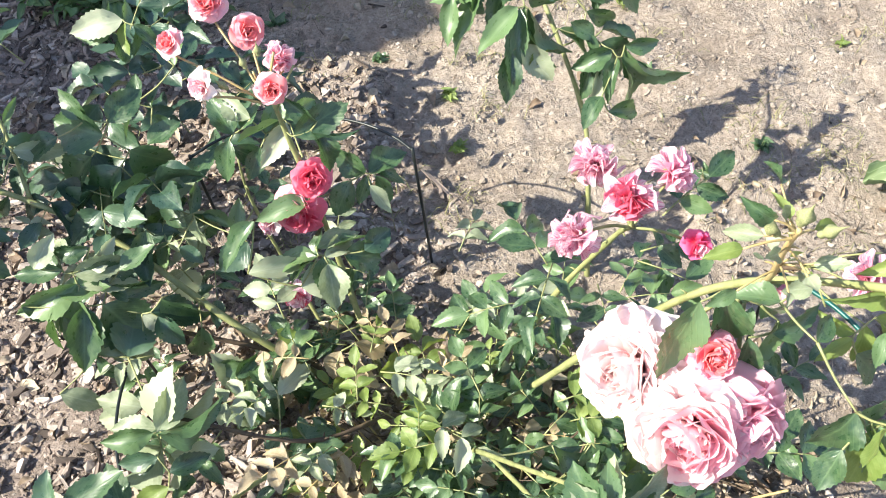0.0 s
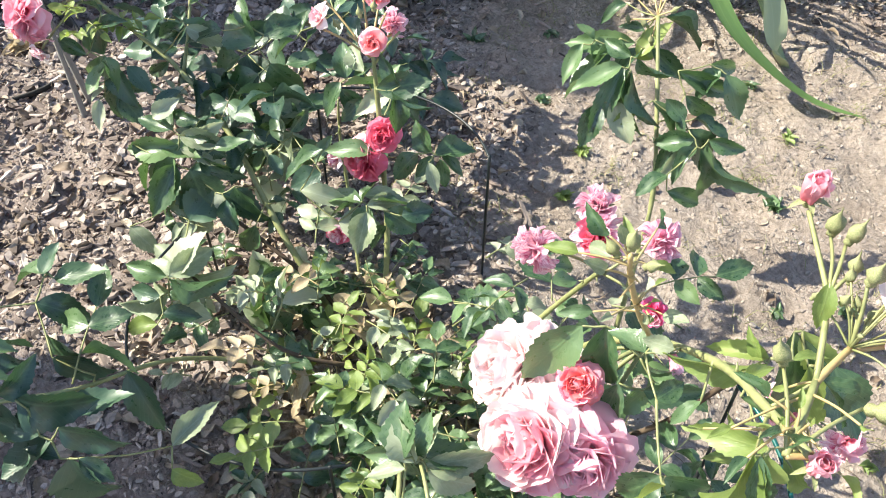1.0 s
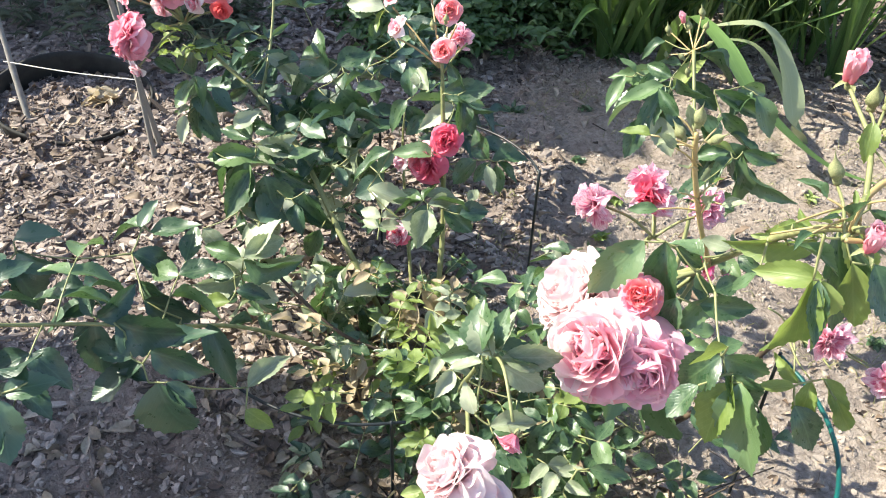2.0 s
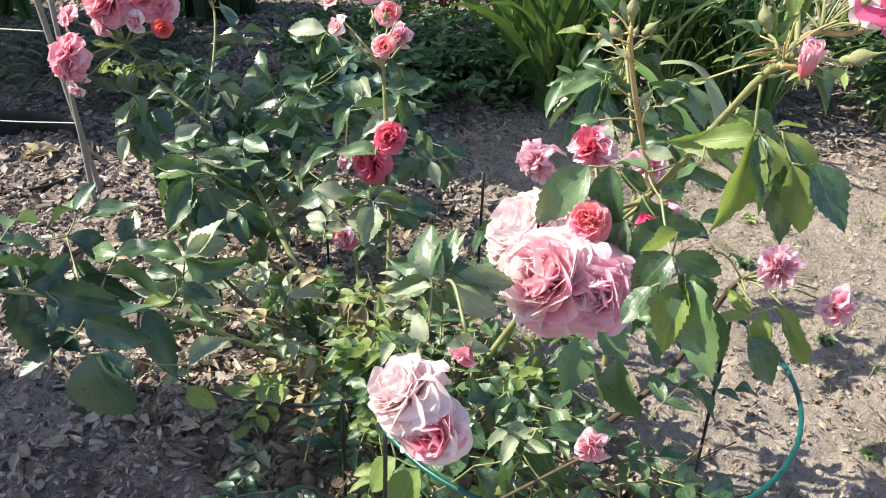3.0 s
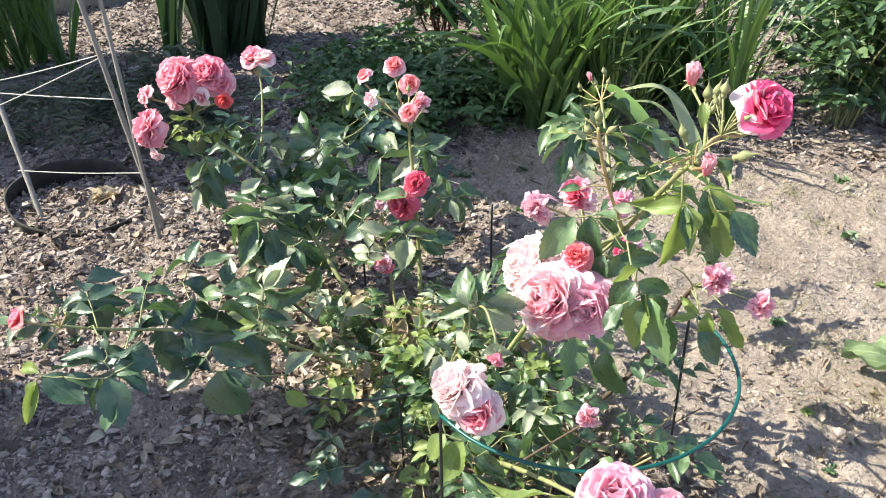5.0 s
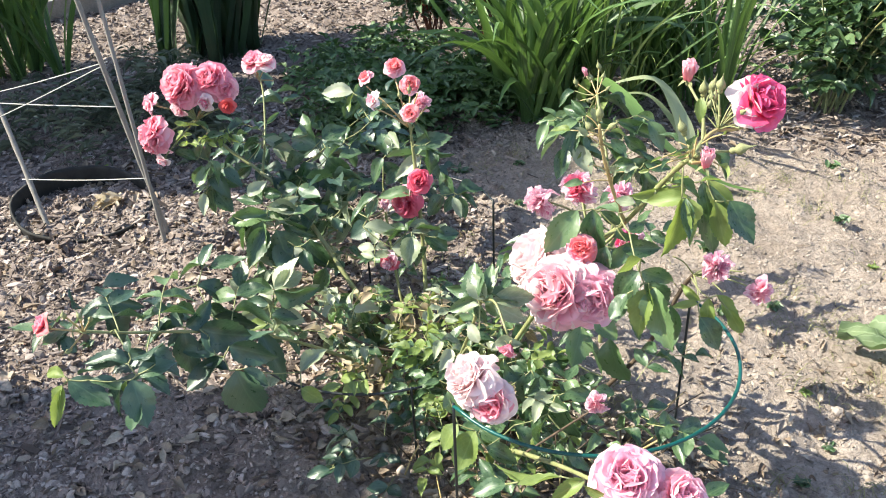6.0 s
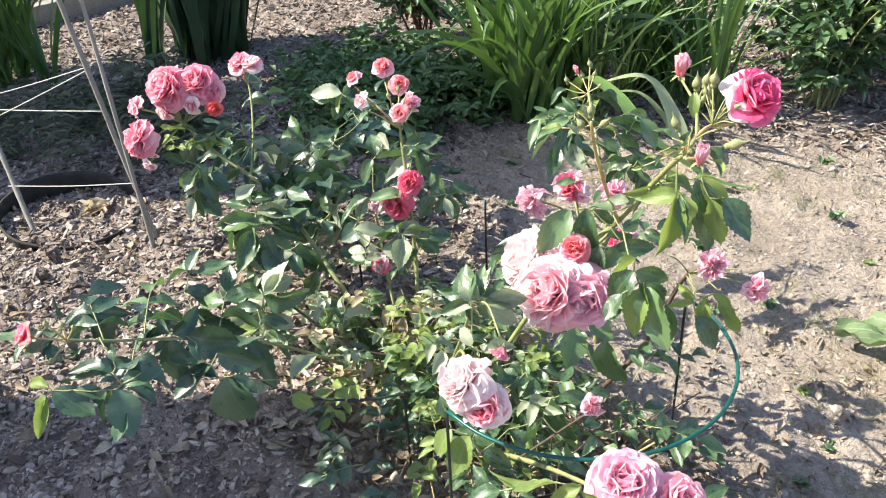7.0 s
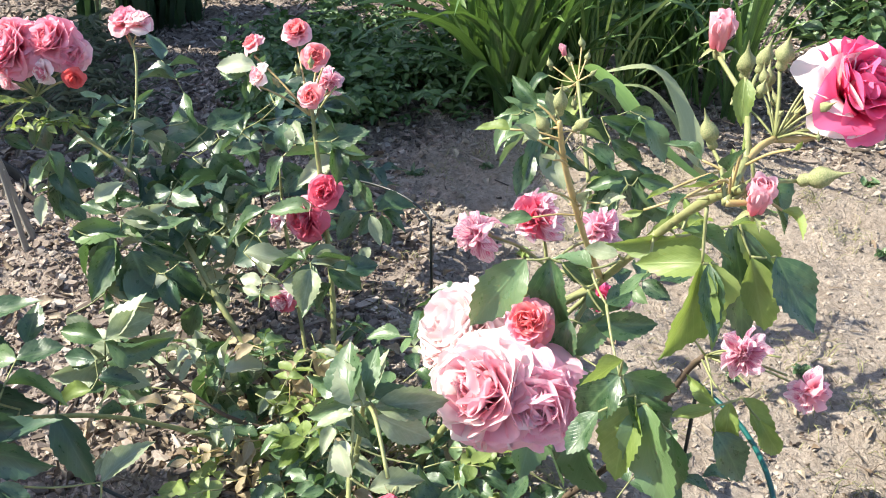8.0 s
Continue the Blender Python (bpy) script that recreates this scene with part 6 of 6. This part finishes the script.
cl = random.Random(71)
for o_, w_, s_, k_ in (((-0.17, 0.33, 0.30), (-0.6, 0.8, 0.4), 0.10, "green"),
                       ((-0.18, 0.28, 0.32), (-1.0, 0.1, 0.3), 0.10, "deep"), ((-0.19, 0.22, 0.35), (-0.6, 0.7, 0.5), 0.10, "green"), ((-0.20, 0.17, 0.38), (-0.8, 0.4, 0.3), 0.09, "deep"),
                       ((-0.19, 0.21, 0.36), (0.4, -0.5, -0.1), 0.10, "deep"), ((-0.21, 0.13, 0.40), (-0.8, -0.3, 0.1), 0.08, "green")):
    compound_leaf(cane_e, o_, w_, s_, k_, cl)

# small leaves crowding the bush's foot
fill, ribs = Stuff(), Stuff()
fr = random.Random(9)
GREENS = LEAVES["green"]
def crowd(count, centre, reach, low, high, size, meshes):
    for _ in range(count):
        a, r = fr.uniform(0, 6.283), fr.random() ** 0.6
        x, y = centre[0] + reach[0] * r * math.cos(a), centre[1] + reach[1] * r * math.sin(a)
        z = fr.uniform(low, high)
        out = Vector((math.cos(a) + fr.gauss(0, 0.5), math.sin(a) + fr.gauss(0, 0.5), fr.uniform(-0.1, 0.7)))
        spray(fill, ribs, (x, y, z), out, fr.uniform(*size), meshes, fr)
crowd(44, (-0.01, 0.67), (0.20, 0.15), 0.02, 0.16, (0.040, 0.072), GREENS)
crowd(34, (0.16, 0.56), (0.15, 0.12), 0.02, 0.19, (0.042, 0.075), GREENS)
crowd(6, (-0.28, 0.64), (0.16, 0.12), 0.03, 0.17, (0.045, 0.080), GREENS)
crowd(8, (-0.32, 0.86), (0.16, 0.14), 0.05, 0.22, (0.05, 0.085), GREENS)
crowd(16, (0.17, 0.78), (0.10, 0.08), 0.10, 0.36, (0.055, 0.095), GREENS)
crowd(10, (0.30, 0.62), (0.10, 0.10), 0.05, 0.25, (0.055, 0.095), GREENS)
fill.done("small_leaves", LEAF["green"], bush, "dense small leaves low in the bush")
ribs.done("stalk_tangle", STEM, bush, "thin green leaf stalks")
fill, ribs = Stuff(), Stuff()
# leaves whose shade is painted in by the darker leaf colour
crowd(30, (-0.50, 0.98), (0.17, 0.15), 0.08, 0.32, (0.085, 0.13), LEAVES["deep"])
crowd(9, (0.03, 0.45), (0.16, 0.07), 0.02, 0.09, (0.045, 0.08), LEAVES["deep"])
fill.done("deep_leaves", LEAF["deep"], bush, "bush leaves with shade painted as darker green")
ribs.done("stalk_tangle", STEM, bush, "thin green leaf stalks")
fill, ribs = Stuff(), Stuff()
crowd(24, (-0.10, 0.66), (0.30, 0.20), 0.05, 0.22, (0.040, 0.070), LEAVES["pale"])
crowd(3, (0.14, 0.56), (0.16, 0.10), 0.06, 0.26, (0.055, 0.085), LEAVES["pale"])
crowd(4, (-0.45, 0.72), (0.20, 0.12), 0.12, 0.28, (0.055, 0.085), LEAVES["pale"])
fill.done("pale_leaves", LEAF["pale"], bush, "pale bush leaves, undersides and painted sheen")
ribs.done("stalk_tangle", STEM, bush, "thin pale leaf stalks")
fill, ribs = Stuff(), Stuff()
crowd(26, (-0.04, 0.66), (0.20, 0.13), 0.03, 0.18, (0.035, 0.065), LEAVES["dry"])
fill.done("yellowed_leaves", LEAF["dry"], bush, "yellowed leaves inside the bush")
ribs.done("stalk_tangle", STEM_TAN, bush, "thin tan leaf stalks")
fill, ribs = Stuff(), Stuff()
crowd(30, (0.06, 0.60), (0.20, 0.16), 0.04, 0.19, (0.035, 0.065), LEAVES["young"])
crowd(7, (-0.63, 0.69), (0.05, 0.04), 0.36, 0.42, (0.025, 0.045), LEAVES["young"])
fill.done("light_leaves", LEAF["young"], bush, "fresh light green leaves low in the bush")
ribs.done("stalk_tangle", STEM, bush, "thin green leaf stalks")


for _ in range(46):
    a, q = fr.uniform(0, 6.283), fr.random() ** 0.7
    o = Vector((-0.02 + 0.16 * q * math.cos(a), 0.67 + 0.11 * q * math.sin(a), -0.01))
    way = Vector((fr.gauss(0, 0.07), fr.gauss(0, 0.05), fr.uniform(0.05, 0.17)))
    rod("twig", [o, o + way * 0.5 + Vector((fr.gauss(0, 0.018), fr.gauss(0, 0.018), 0.01)), o + way], 0.0015, 0.0007, fr.choice((STEM_TAN, STEM_BROWN, STEM)), bush, "", 5, 0.2, 4)


# ---- strap-leaved plants ----
def strap(parent, foot, heading, lean, length, width, droop, mat, twist=0.0, rnd=random):
    """A sword-shaped blade with a keel, rising from foot and arching over."""
    d = Vector((math.cos(heading), math.sin(heading), 0))
    side = Vector((-d.y, d.x, 0))
    n = 9
    p, a = Vector(foot), lean
    verts, uvs, faces = [], [], []
    for i in range(n + 1):
        v = i / n
        w = width * 0.5 * (0.75 + 0.5 * v if v < 0.4 else (0.95 * (1 - ((v - 0.4) / 0.6) ** 2.2) + 0.0)) 
        way = d * math.sin(a) + Vector((0, 0, math.cos(a)))
        nrm = d * math.cos(a) - Vector((0, 0, math.sin(a)))
        s = side * math.cos(twist * v) + nrm * math.sin(twist * v)
        for e in (-1, 0, 1):
            verts.append(p + s * w * e - nrm * abs(e) * w * 0.35)
            uvs.append((0.5 + 0.5 * e, v))
        p = p + way * (length / n)
        a += droop * (0.4 + 1.2 * v) / n * 2
    for i in range(n):
        for k in (0, 1):
            b = i * 3 + k
            faces.append((b, b + 1, b + 4, b + 3))
    ob = new("blade", mesh("blade", verts, faces, mat, uvs))
    adopt(ob, parent)
    return ob


def clump(label, at, fans, per, length, width, lean, droop, mat, seed, spread=0.12, name="iris_clump"):
    r = random.Random(seed)
    c = thing(name, label, "garden plant", (at[0], at[1], 0), "strap-leaved plants")
    for _ in range(fans):
        fx, fy = at[0] + r.gauss(0, spread), at[1] + r.gauss(0, spread)
        for _ in range(per):
            strap(c, (fx + r.gauss(0, 0.012), fy + r.gauss(0, 0.012), -0.02), r.uniform(0, 6.283), abs(r.gauss(lean, lean * 0.6)),
                  r.uniform(*length), r.uniform(*width), max(0.0, r.gauss(droop, droop * 0.7)), mat, r.gauss(0, 0.6))
    return c


front = clump("large clump of arching green strap leaves on the mulch", (-0.55, 1.96), 8, 15, (0.40, 0.80), (0.018, 0.036), 0.26, 0.50, BLADE, 3, 0.055)
clump("dense green strap-leaved clump behind another", (-0.36, 2.30), 11, 20, (0.45, 0.85), (0.008, 0.020), 0.22, 0.40, BLADE, 4, 0.13)
clump("strap-leaved clump at the back of the bed", (-0.78, 2.50), 6, 14, (0.45, 0.75), (0.014, 0.026), 0.25, 0.5, BLADE, 14, 0.10)
clump("strap-leaved clump at the end of the mulch", (-0.17, 2.42), 6, 13, (0.28, 0.48), (0.008, 0.020), 0.24, 0.5, BLADE, 15, 0.09)
clump("tuft of thin light green blades among the strap leaves", (-0.40, 2.12), 6, 14, (0.35, 0.70), (0.005, 0.011), 0.22, 0.35, BLADE_LIGHT, 16, 0.11)
clump("dark clump of upright broad sword leaves", (-1.96, 1.91), 18, 10, (0.60, 0.95), (0.028, 0.048), 0.17, 0.08, BLADE_DARK, 6, 0.065)
clump("clump of narrow yellow-green strap leaves", (-2.45, 1.40), 9, 16, (0.50, 0.85), (0.012, 0.022), 0.20, 0.30, BLADE, 7, 0.09)
# long blades that arch over the path
def long_blade(parent, points, width, mat):
    """A keeled blade that follows a line and tapers to its tip."""
    line = spline(points, 5)
    n = len(line)
    v, uv, f = [], [], []
    for i, p in enumerate(line):
        d = (line[min(i + 1, n - 1)] - line[max(i - 1, 0)]).normalized()
        s = d.cross(Vector((0, 0, 1)))
        s = s.normalized() if s.length > 0.1 else Vector((0.5, 0.85, 0))
        k = i / (n - 1)
        w = width * 0.5 * min(1.0, 0.6 + k) * (1 - k ** 3.5)
        nrm = s.cross(d)
        for e in (-1, 0, 1):
            v.append(p + s * w * e + nrm * abs(e) * w * 0.3)
            uv.append((0.5 + 0.5 * e, k))
    for i in range(n - 1):
        for k in (0, 1):
            b = i * 3 + k
            f.append((b, b + 1, b + 4, b + 3))
    adopt(new("blade", mesh("blade", v, f, mat, uv)), parent)


long_blade(front, [(-0.40, 1.97, 0.0), (-0.30, 1.85, 0.20), (-0.15, 1.73, 0.22), (-0.03, 1.675, 0.151), (0.07, 1.689, 0.085), (0.16, 1.735, 0.03), (0.26, 1.79, 0.008)], 0.048, BLADE)
side_iris = thing("strap_leaf_seedling", "few arching strap leaves at the path's edge", "garden plant", (0.043, 1.865, 0), "strap-leaved plants")
long_blade(side_iris, [(0.043, 1.865, -0.01), (0.025, 1.822, 0.055), (-0.027, 1.849, 0.143), (-0.112, 1.854, 0.233), (-0.225, 1.770, 0.224)], 0.060, BLADE_PALE)
long_blade(side_iris, [(0.053, 1.865, -0.01), (0.011, 1.867, 0.034), (-0.052, 1.879, 0.111), (-0.131, 1.872, 0.178), (-0.212, 1.821, 0.185)], 0.036, BLADE_PALE)
strap(front, (-0.36, 2.02, 0.0), 0.55, 0.85, 0.78, 0.022, 0.10, BLADE, 0.2)
strap(front, (-0.34, 2.05, 0.0), 0.45, 1.00, 0.66, 0.018, 0.10, BLADE, 0.2)
strap(front, (-0.50, 1.93, 0.0), 2.9, 0.60, 0.50, 0.024, 0.9, BLADE, 0.5)
strap(front, (-0.48, 1.90, 0.0), -2.4, 0.55, 0.45, 0.022, 0.8, BLADE, 0.5)


# ---- leafy shrubs at the back ----
def shrub(name, label, at, stems, tall, reach, size, kind, stem_mat, seed, sprays=9, pairs=2):
    r = random.Random(seed)
    s = thing(name, label, "shrub", (at[0], at[1], 0))
    for _ in range(stems):
        a = r.uniform(0, 6.283)
        h = tall * r.uniform(0.65, 1.1)
        o = Vector((at[0] + r.gauss(0, 0.03), at[1] + r.gauss(0, 0.03), -0.03))
        tip = o + Vector((math.cos(a) * reach * r.random(), math.sin(a) * reach * r.random(), h))
        mid = (o + tip) / 2 + Vector((r.gauss(0, 0.03), r.gauss(0, 0.03), 0.04))
        rod("stem", [o, mid, tip], 0.0042, 0.0018, stem_mat, s)
        line = spline([o, mid, tip], 8)
        rb = Stuff()
        lv = Stuff()
        for _ in range(sprays):
            p = line[r.randrange(4, len(line))]
            b = r.uniform(0, 6.283)
            spray(lv, rb, p, (math.cos(b), math.sin(b), r.uniform(-0.1, 0.7)), size * r.uniform(0.7, 1.2), LEAVES[kind], r, pairs)
        lv.done("foliage", LEAF[kind], s)
        rb.done("stalk_tangle", stem_mat, s)
    return s


shrub("rose_shrub", "leafy rose shrub on thin green stems over mulch", (0.25, 2.50), 16, 0.56, 0.32, 0.100, "green", STEM, 31, 16)
shrub("rose_shrub", "dark leafy shrub behind the mulch", (0.46, 2.80), 12, 0.66, 0.32, 0.11, "green", STEM, 32, 14)
shrub("red_stemmed_shrub", "sparse shrub with dark red stems", (-1.30, 2.50), 12, 0.60, 0.26, 0.09, "green", STEM_RED, 33, 14)


def low_cover(label, spots, count, size, mat, seed, meshes, name="low_plants", wide=(0.46, 0.66)):
    r = random.Random(seed)
    st, rb = Stuff(), Stuff()
    for _ in range(count):
        cx, cy, rad = r.choice(spots)
        a, q = r.uniform(0, 6.283), rad * r.random() ** 0.5
        x, y = cx + q * math.cos(a), cy + q * math.sin(a)
        b = r.uniform(0, 6.283)
        spray(st, rb, (x, y, height(x, y) + r.uniform(0.0, 0.12)), (math.cos(b), math.sin(b), r.uniform(0.1, 0.9)), r.uniform(*size), meshes, r, 2, wide)
    k = len(st.verts)
    st.verts += rb.verts
    st.uvs += rb.uvs
    st.faces += [tuple(i + k for i in f) for f in rb.faces]
    return st.done(name, mat, None, label, "ground cover")


shrub("red_stemmed_shrub", "twiggy shrub with red-brown stems and few leaves", (-1.02, 2.48), 14, 0.55, 0.24, 0.08, "green", STEM_RED, 34, 12)
shrub("red_stemmed_shrub", "dark twiggy shrub at the back of the bed", (-1.55, 2.80), 14, 0.75, 0.30, 0.09, "deep", STEM_RED, 35, 12)
shrub("rose_shrub", "dark leafy rose shrub at the end of the bed", (0.10, 2.80), 12, 0.70, 0.34, 0.11, "deep", STEM, 36, 14)
low_cover("low green plants spreading between the roses", ((-1.25, 2.00, 0.26), (-1.05, 1.75, 0.26), (-0.90, 1.60, 0.18), (-0.80, 1.90, 0.25), (-0.75, 2.1, 0.25)), 1000, (0.045, 0.080), FERN, 41, LEAVES["green"])
low_cover("feathery grey-green weeds in the mulch", ((-1.55, 1.15, 0.25), (-1.80, 1.05, 0.22), (-1.75, 1.45, 0.2), (-1.35, 1.25, 0.16)), 300, (0.06, 0.11), GREY, 42, LEAVES["green"], "feathery_weeds", (0.06, 0.16))


def weed(label, x, y, n, size, seed, kind="young"):
    r = random.Random(seed)
    s = thing("weed", label, "weed", (x, y, 0), "weeds on the path")
    for k in range(2 * n):
        a = k * 2.4 + r.uniform(-0.3, 0.3)
        z = height(x, y)
        foot = Vector((x, y, z + 0.002))
        tip = foot + Vector((math.cos(a), math.sin(a), r.uniform(0.15, 0.9))) * size * r.uniform(0.35, 0.85)
        ob = new("leaf", r.choice(LEAVES[kind]))
        adopt(ob, s)
        foot = foot + Vector((r.gauss(0, 0.3), r.gauss(0, 0.3), 0)) * size
        ob.matrix_basis = leaf_matrix(foot, tip, 0.45, Vector((0, 0, 1)), 0.2)


wr = random.Random(17)
for k, (wx, wy, n_, s_, kd) in enumerate(((0.42, 1.27, 8, 0.035, "green"), (-0.02, 1.45, 9, 0.045, "green"), (-0.12, 1.32, 8, 0.04, "young"), (0.22, 1.42, 10, 0.05, "young"), (0.16, 1.62, 7, 0.035, "young"), (-0.28, 1.42, 8, 0.04, "green"),
                                          (-0.08, 1.20, 9, 0.04, "young"), (0.45, 1.72, 8, 0.04, "young"), (0.56, 1.55, 7, 0.03, "young"), (0.33, 1.20, 7, 0.03, "young"), (0.55, 1.02, 6, 0.025, "young"), (0.62, 0.92, 7, 0.03, "green"), (-0.40, 1.62, 8, 0.045, "green"),
                                          (0.36, 2.05, 9, 0.045, "dry"), (-0.72, 0.40, 7, 0.03, "green"), (0.60, 0.80, 7, 0.03, "young"), (-0.52, 1.50, 9, 0.05, "green"), (0.02, 1.75, 7, 0.035, "green"))):
    weed("small green weed seedling on bare soil", wx, wy, n_, s_ * 0.62, 100 + k, "green" if k % 2 else kd)

# broad pale leaf plant at the path's edge
dock = thing("broad_leaf_plant", "low plant with a large pale green crinkled leaf", "garden plant", (0.68, 1.20, 0))


def broad_leaf(foot, heading, length, width, rise, seed):
    r = random.Random(seed)
    nu, nv = 10, 16
    v, uv, f = [], [], []
    d = Vector((math.cos(heading), math.sin(heading), 0))
    s = Vector((-d.y, d.x, 0))
    for i in range(nv + 1):
        t = i / nv
        w = width * 0.5 * math.sin(math.pi * (0.08 + 0.90 * t) ** 0.8) ** 0.7
        for j in range(nu + 1):
            u = 2 * j / nu - 1
            e = 1 + (0.20 * math.sin(26 * t + seed) + 0.14 * r.uniform(-1, 1)) * max(0.0, abs(u) - 0.5) * 2
            p = Vector(foot) + d * length * t + s * w * u * e
            p.z += rise * math.sin(math.pi * t * 0.8) + 0.012 * abs(u) + 0.010 * math.sin(19 * t - 5 * abs(u)) + 0.008 * r.uniform(-1, 1)
            v.append(p)
            uv.append((0.5 + 0.5 * u, t))
    for i in range(nv):
        for j in range(nu):
            a = i * (nu + 1) + j
            f.append((a, a + 1, a + nu + 2, a + nu + 1))
    ob = new("leaf", mesh("leaf", v, f, BROAD, uv))
    adopt(ob, dock)


broad_leaf((0.80, 1.20, 0.02), 3.25, 0.24, 0.13, 0.045, 1)
broad_leaf((0.80, 1.20, 0.02), 4.1, 0.20, 0.11, 0.05, 2)
broad_leaf((0.80, 1.20, 0.02), 1.6, 0.22, 0.12, 0.06, 3)
broad_leaf((0.80, 1.20, 0.02), 0.3, 0.20, 0.11, 0.05, 4)

# ---- stakes, twine and the sunken pot at the left ----
def stake(label, foot, top, r):
    s = thing("stake", label, "garden stake", foot, "wooden stakes")
    f, t = Vector(foot), Vector(top)
    w = (t - f)
    rod("post", [f - w * 0.12, f + w * 0.33, f + w * 0.66, t], r, r * 0.85, WOOD, s, "", 6, 0.3)


stake("thin weathered grey stake leaning in the bed", (-0.960, 0.812, 0.0), (-1.024, 0.748, 0.64), 0.0068)
stake("thin weathered stake crossing another", (-0.925, 0.775, 0.0), (-0.983, 0.778, 0.64), 0.0055)
stake("short weathered stake inside the pot", (-1.260, 0.672, 0.0), (-1.46, 0.74, 0.28), 0.007)


def twine(a, c, sag):
    t = thing("twine", "pale twine tied between the stakes", "twine", a, "twine on the stakes")
    a, c = Vector(a), Vector(c)
    rod("strand", [a, (a + c) / 2 - Vector((0, 0, sag)), c], 0.0013, 0.0013, STRING, t, "", 5)


twine((-0.981, 0.764, 0.351), (-1.514, 0.701, 0.282), 0.002)
twine((-1.000, 0.779, 0.451), (-1.417, 0.657, 0.324), 0.004)
twine((-1.001, 0.775, 0.446), (-1.445, 0.644, 0.236), 0.002)
twine((-0.955, 0.790, 0.165), (-1.352, 0.690, 0.104), 0.004)

pot = thing("sunken_pot", "black plastic pot rim sunk in the soil", "plant pot", (-1.245, 0.775, 0))
pv, pf = [], []
prof = [(0.160, -0.05), (0.165, 0.046), (0.166, 0.056), (0.171, 0.057), (0.172, 0.050), (0.1685, 0.046), (0.164, -0.05)]
for k in range(40):
    a = 2 * math.pi * k / 40
    for r_, z_ in prof:
        wob = 1 + 0.04 * math.sin(2 * a + 0.6) + 0.012 * math.sin(7 * a)
        pv.append(Vector((-1.245 + r_ * wob * 1.05 * math.cos(a), 0.775 + r_ * wob * math.sin(a), z_ + 0.014 * math.sin(a - 0.6) - 0.018 * math.cos(a) - 0.024)))
for k in range(40):
    for j in range(len(prof)):
        a, b = k * len(prof) + j, k * len(prof) + (j + 1) % len(prof)
        c, d = ((k + 1) % 40) * len(prof) + j, ((k + 1) % 40) * len(prof) + (j + 1) % len(prof)
        pf.append((a, b, d, c))
rim = new("rim", mesh("rim", pv, pf, POT))
adopt(rim, pot)
weed("small yellow-green seedling beside the sunken pot", -1.37, 0.93, 8, 0.05, 300)
weed("dry seedling inside the sunken pot", -1.22, 0.84, 9, 0.06, 301, "dry")

# weathered edging board at the far side of the bed
beam = thing("edging_board", "weathered wooden edging board of the bed", "garden edging", (-3.0, 1.85, 0))
bb = bmesh.new()
bmesh.ops.create_cube(bb, size=1.0)
bmesh.ops.bevel(bb, geom=bb.edges[:], offset=0.04, segments=1, affect="EDGES")
board = part("board", bb, WOOD, beam)
board.matrix_basis = Matrix.Translation((-3.0, 1.95, 0.03)) @ Matrix.Rotation(radians(-8), 4, "Z") @ Matrix.Diagonal((0.07, 2.4, 0.12, 1))
gl = Stuff()
gr = random.Random(77)
for _ in range(900):
    x, y = gr.uniform(-3.9, -3.12), gr.uniform(1.0, 3.4)
    h = gr.uniform(0.03, 0.09)
    a = gr.uniform(0, 6.283)
    s = Vector((math.cos(a), math.sin(a), 0)) * 0.003
    lean = Vector((gr.gauss(0, 0.02), gr.gauss(0, 0.02), h))
    o = Vector((x, y, 0))
    gl.raw([o - s, o + s, o + lean * 0.6 + s * 0.7, o + lean * 0.6 - s * 0.7, o + lean], [(0, 1, 2, 3), (3, 2, 4)])
gl.done("grass", WEED, None, "short bright grass beyond the edging board", "grass")
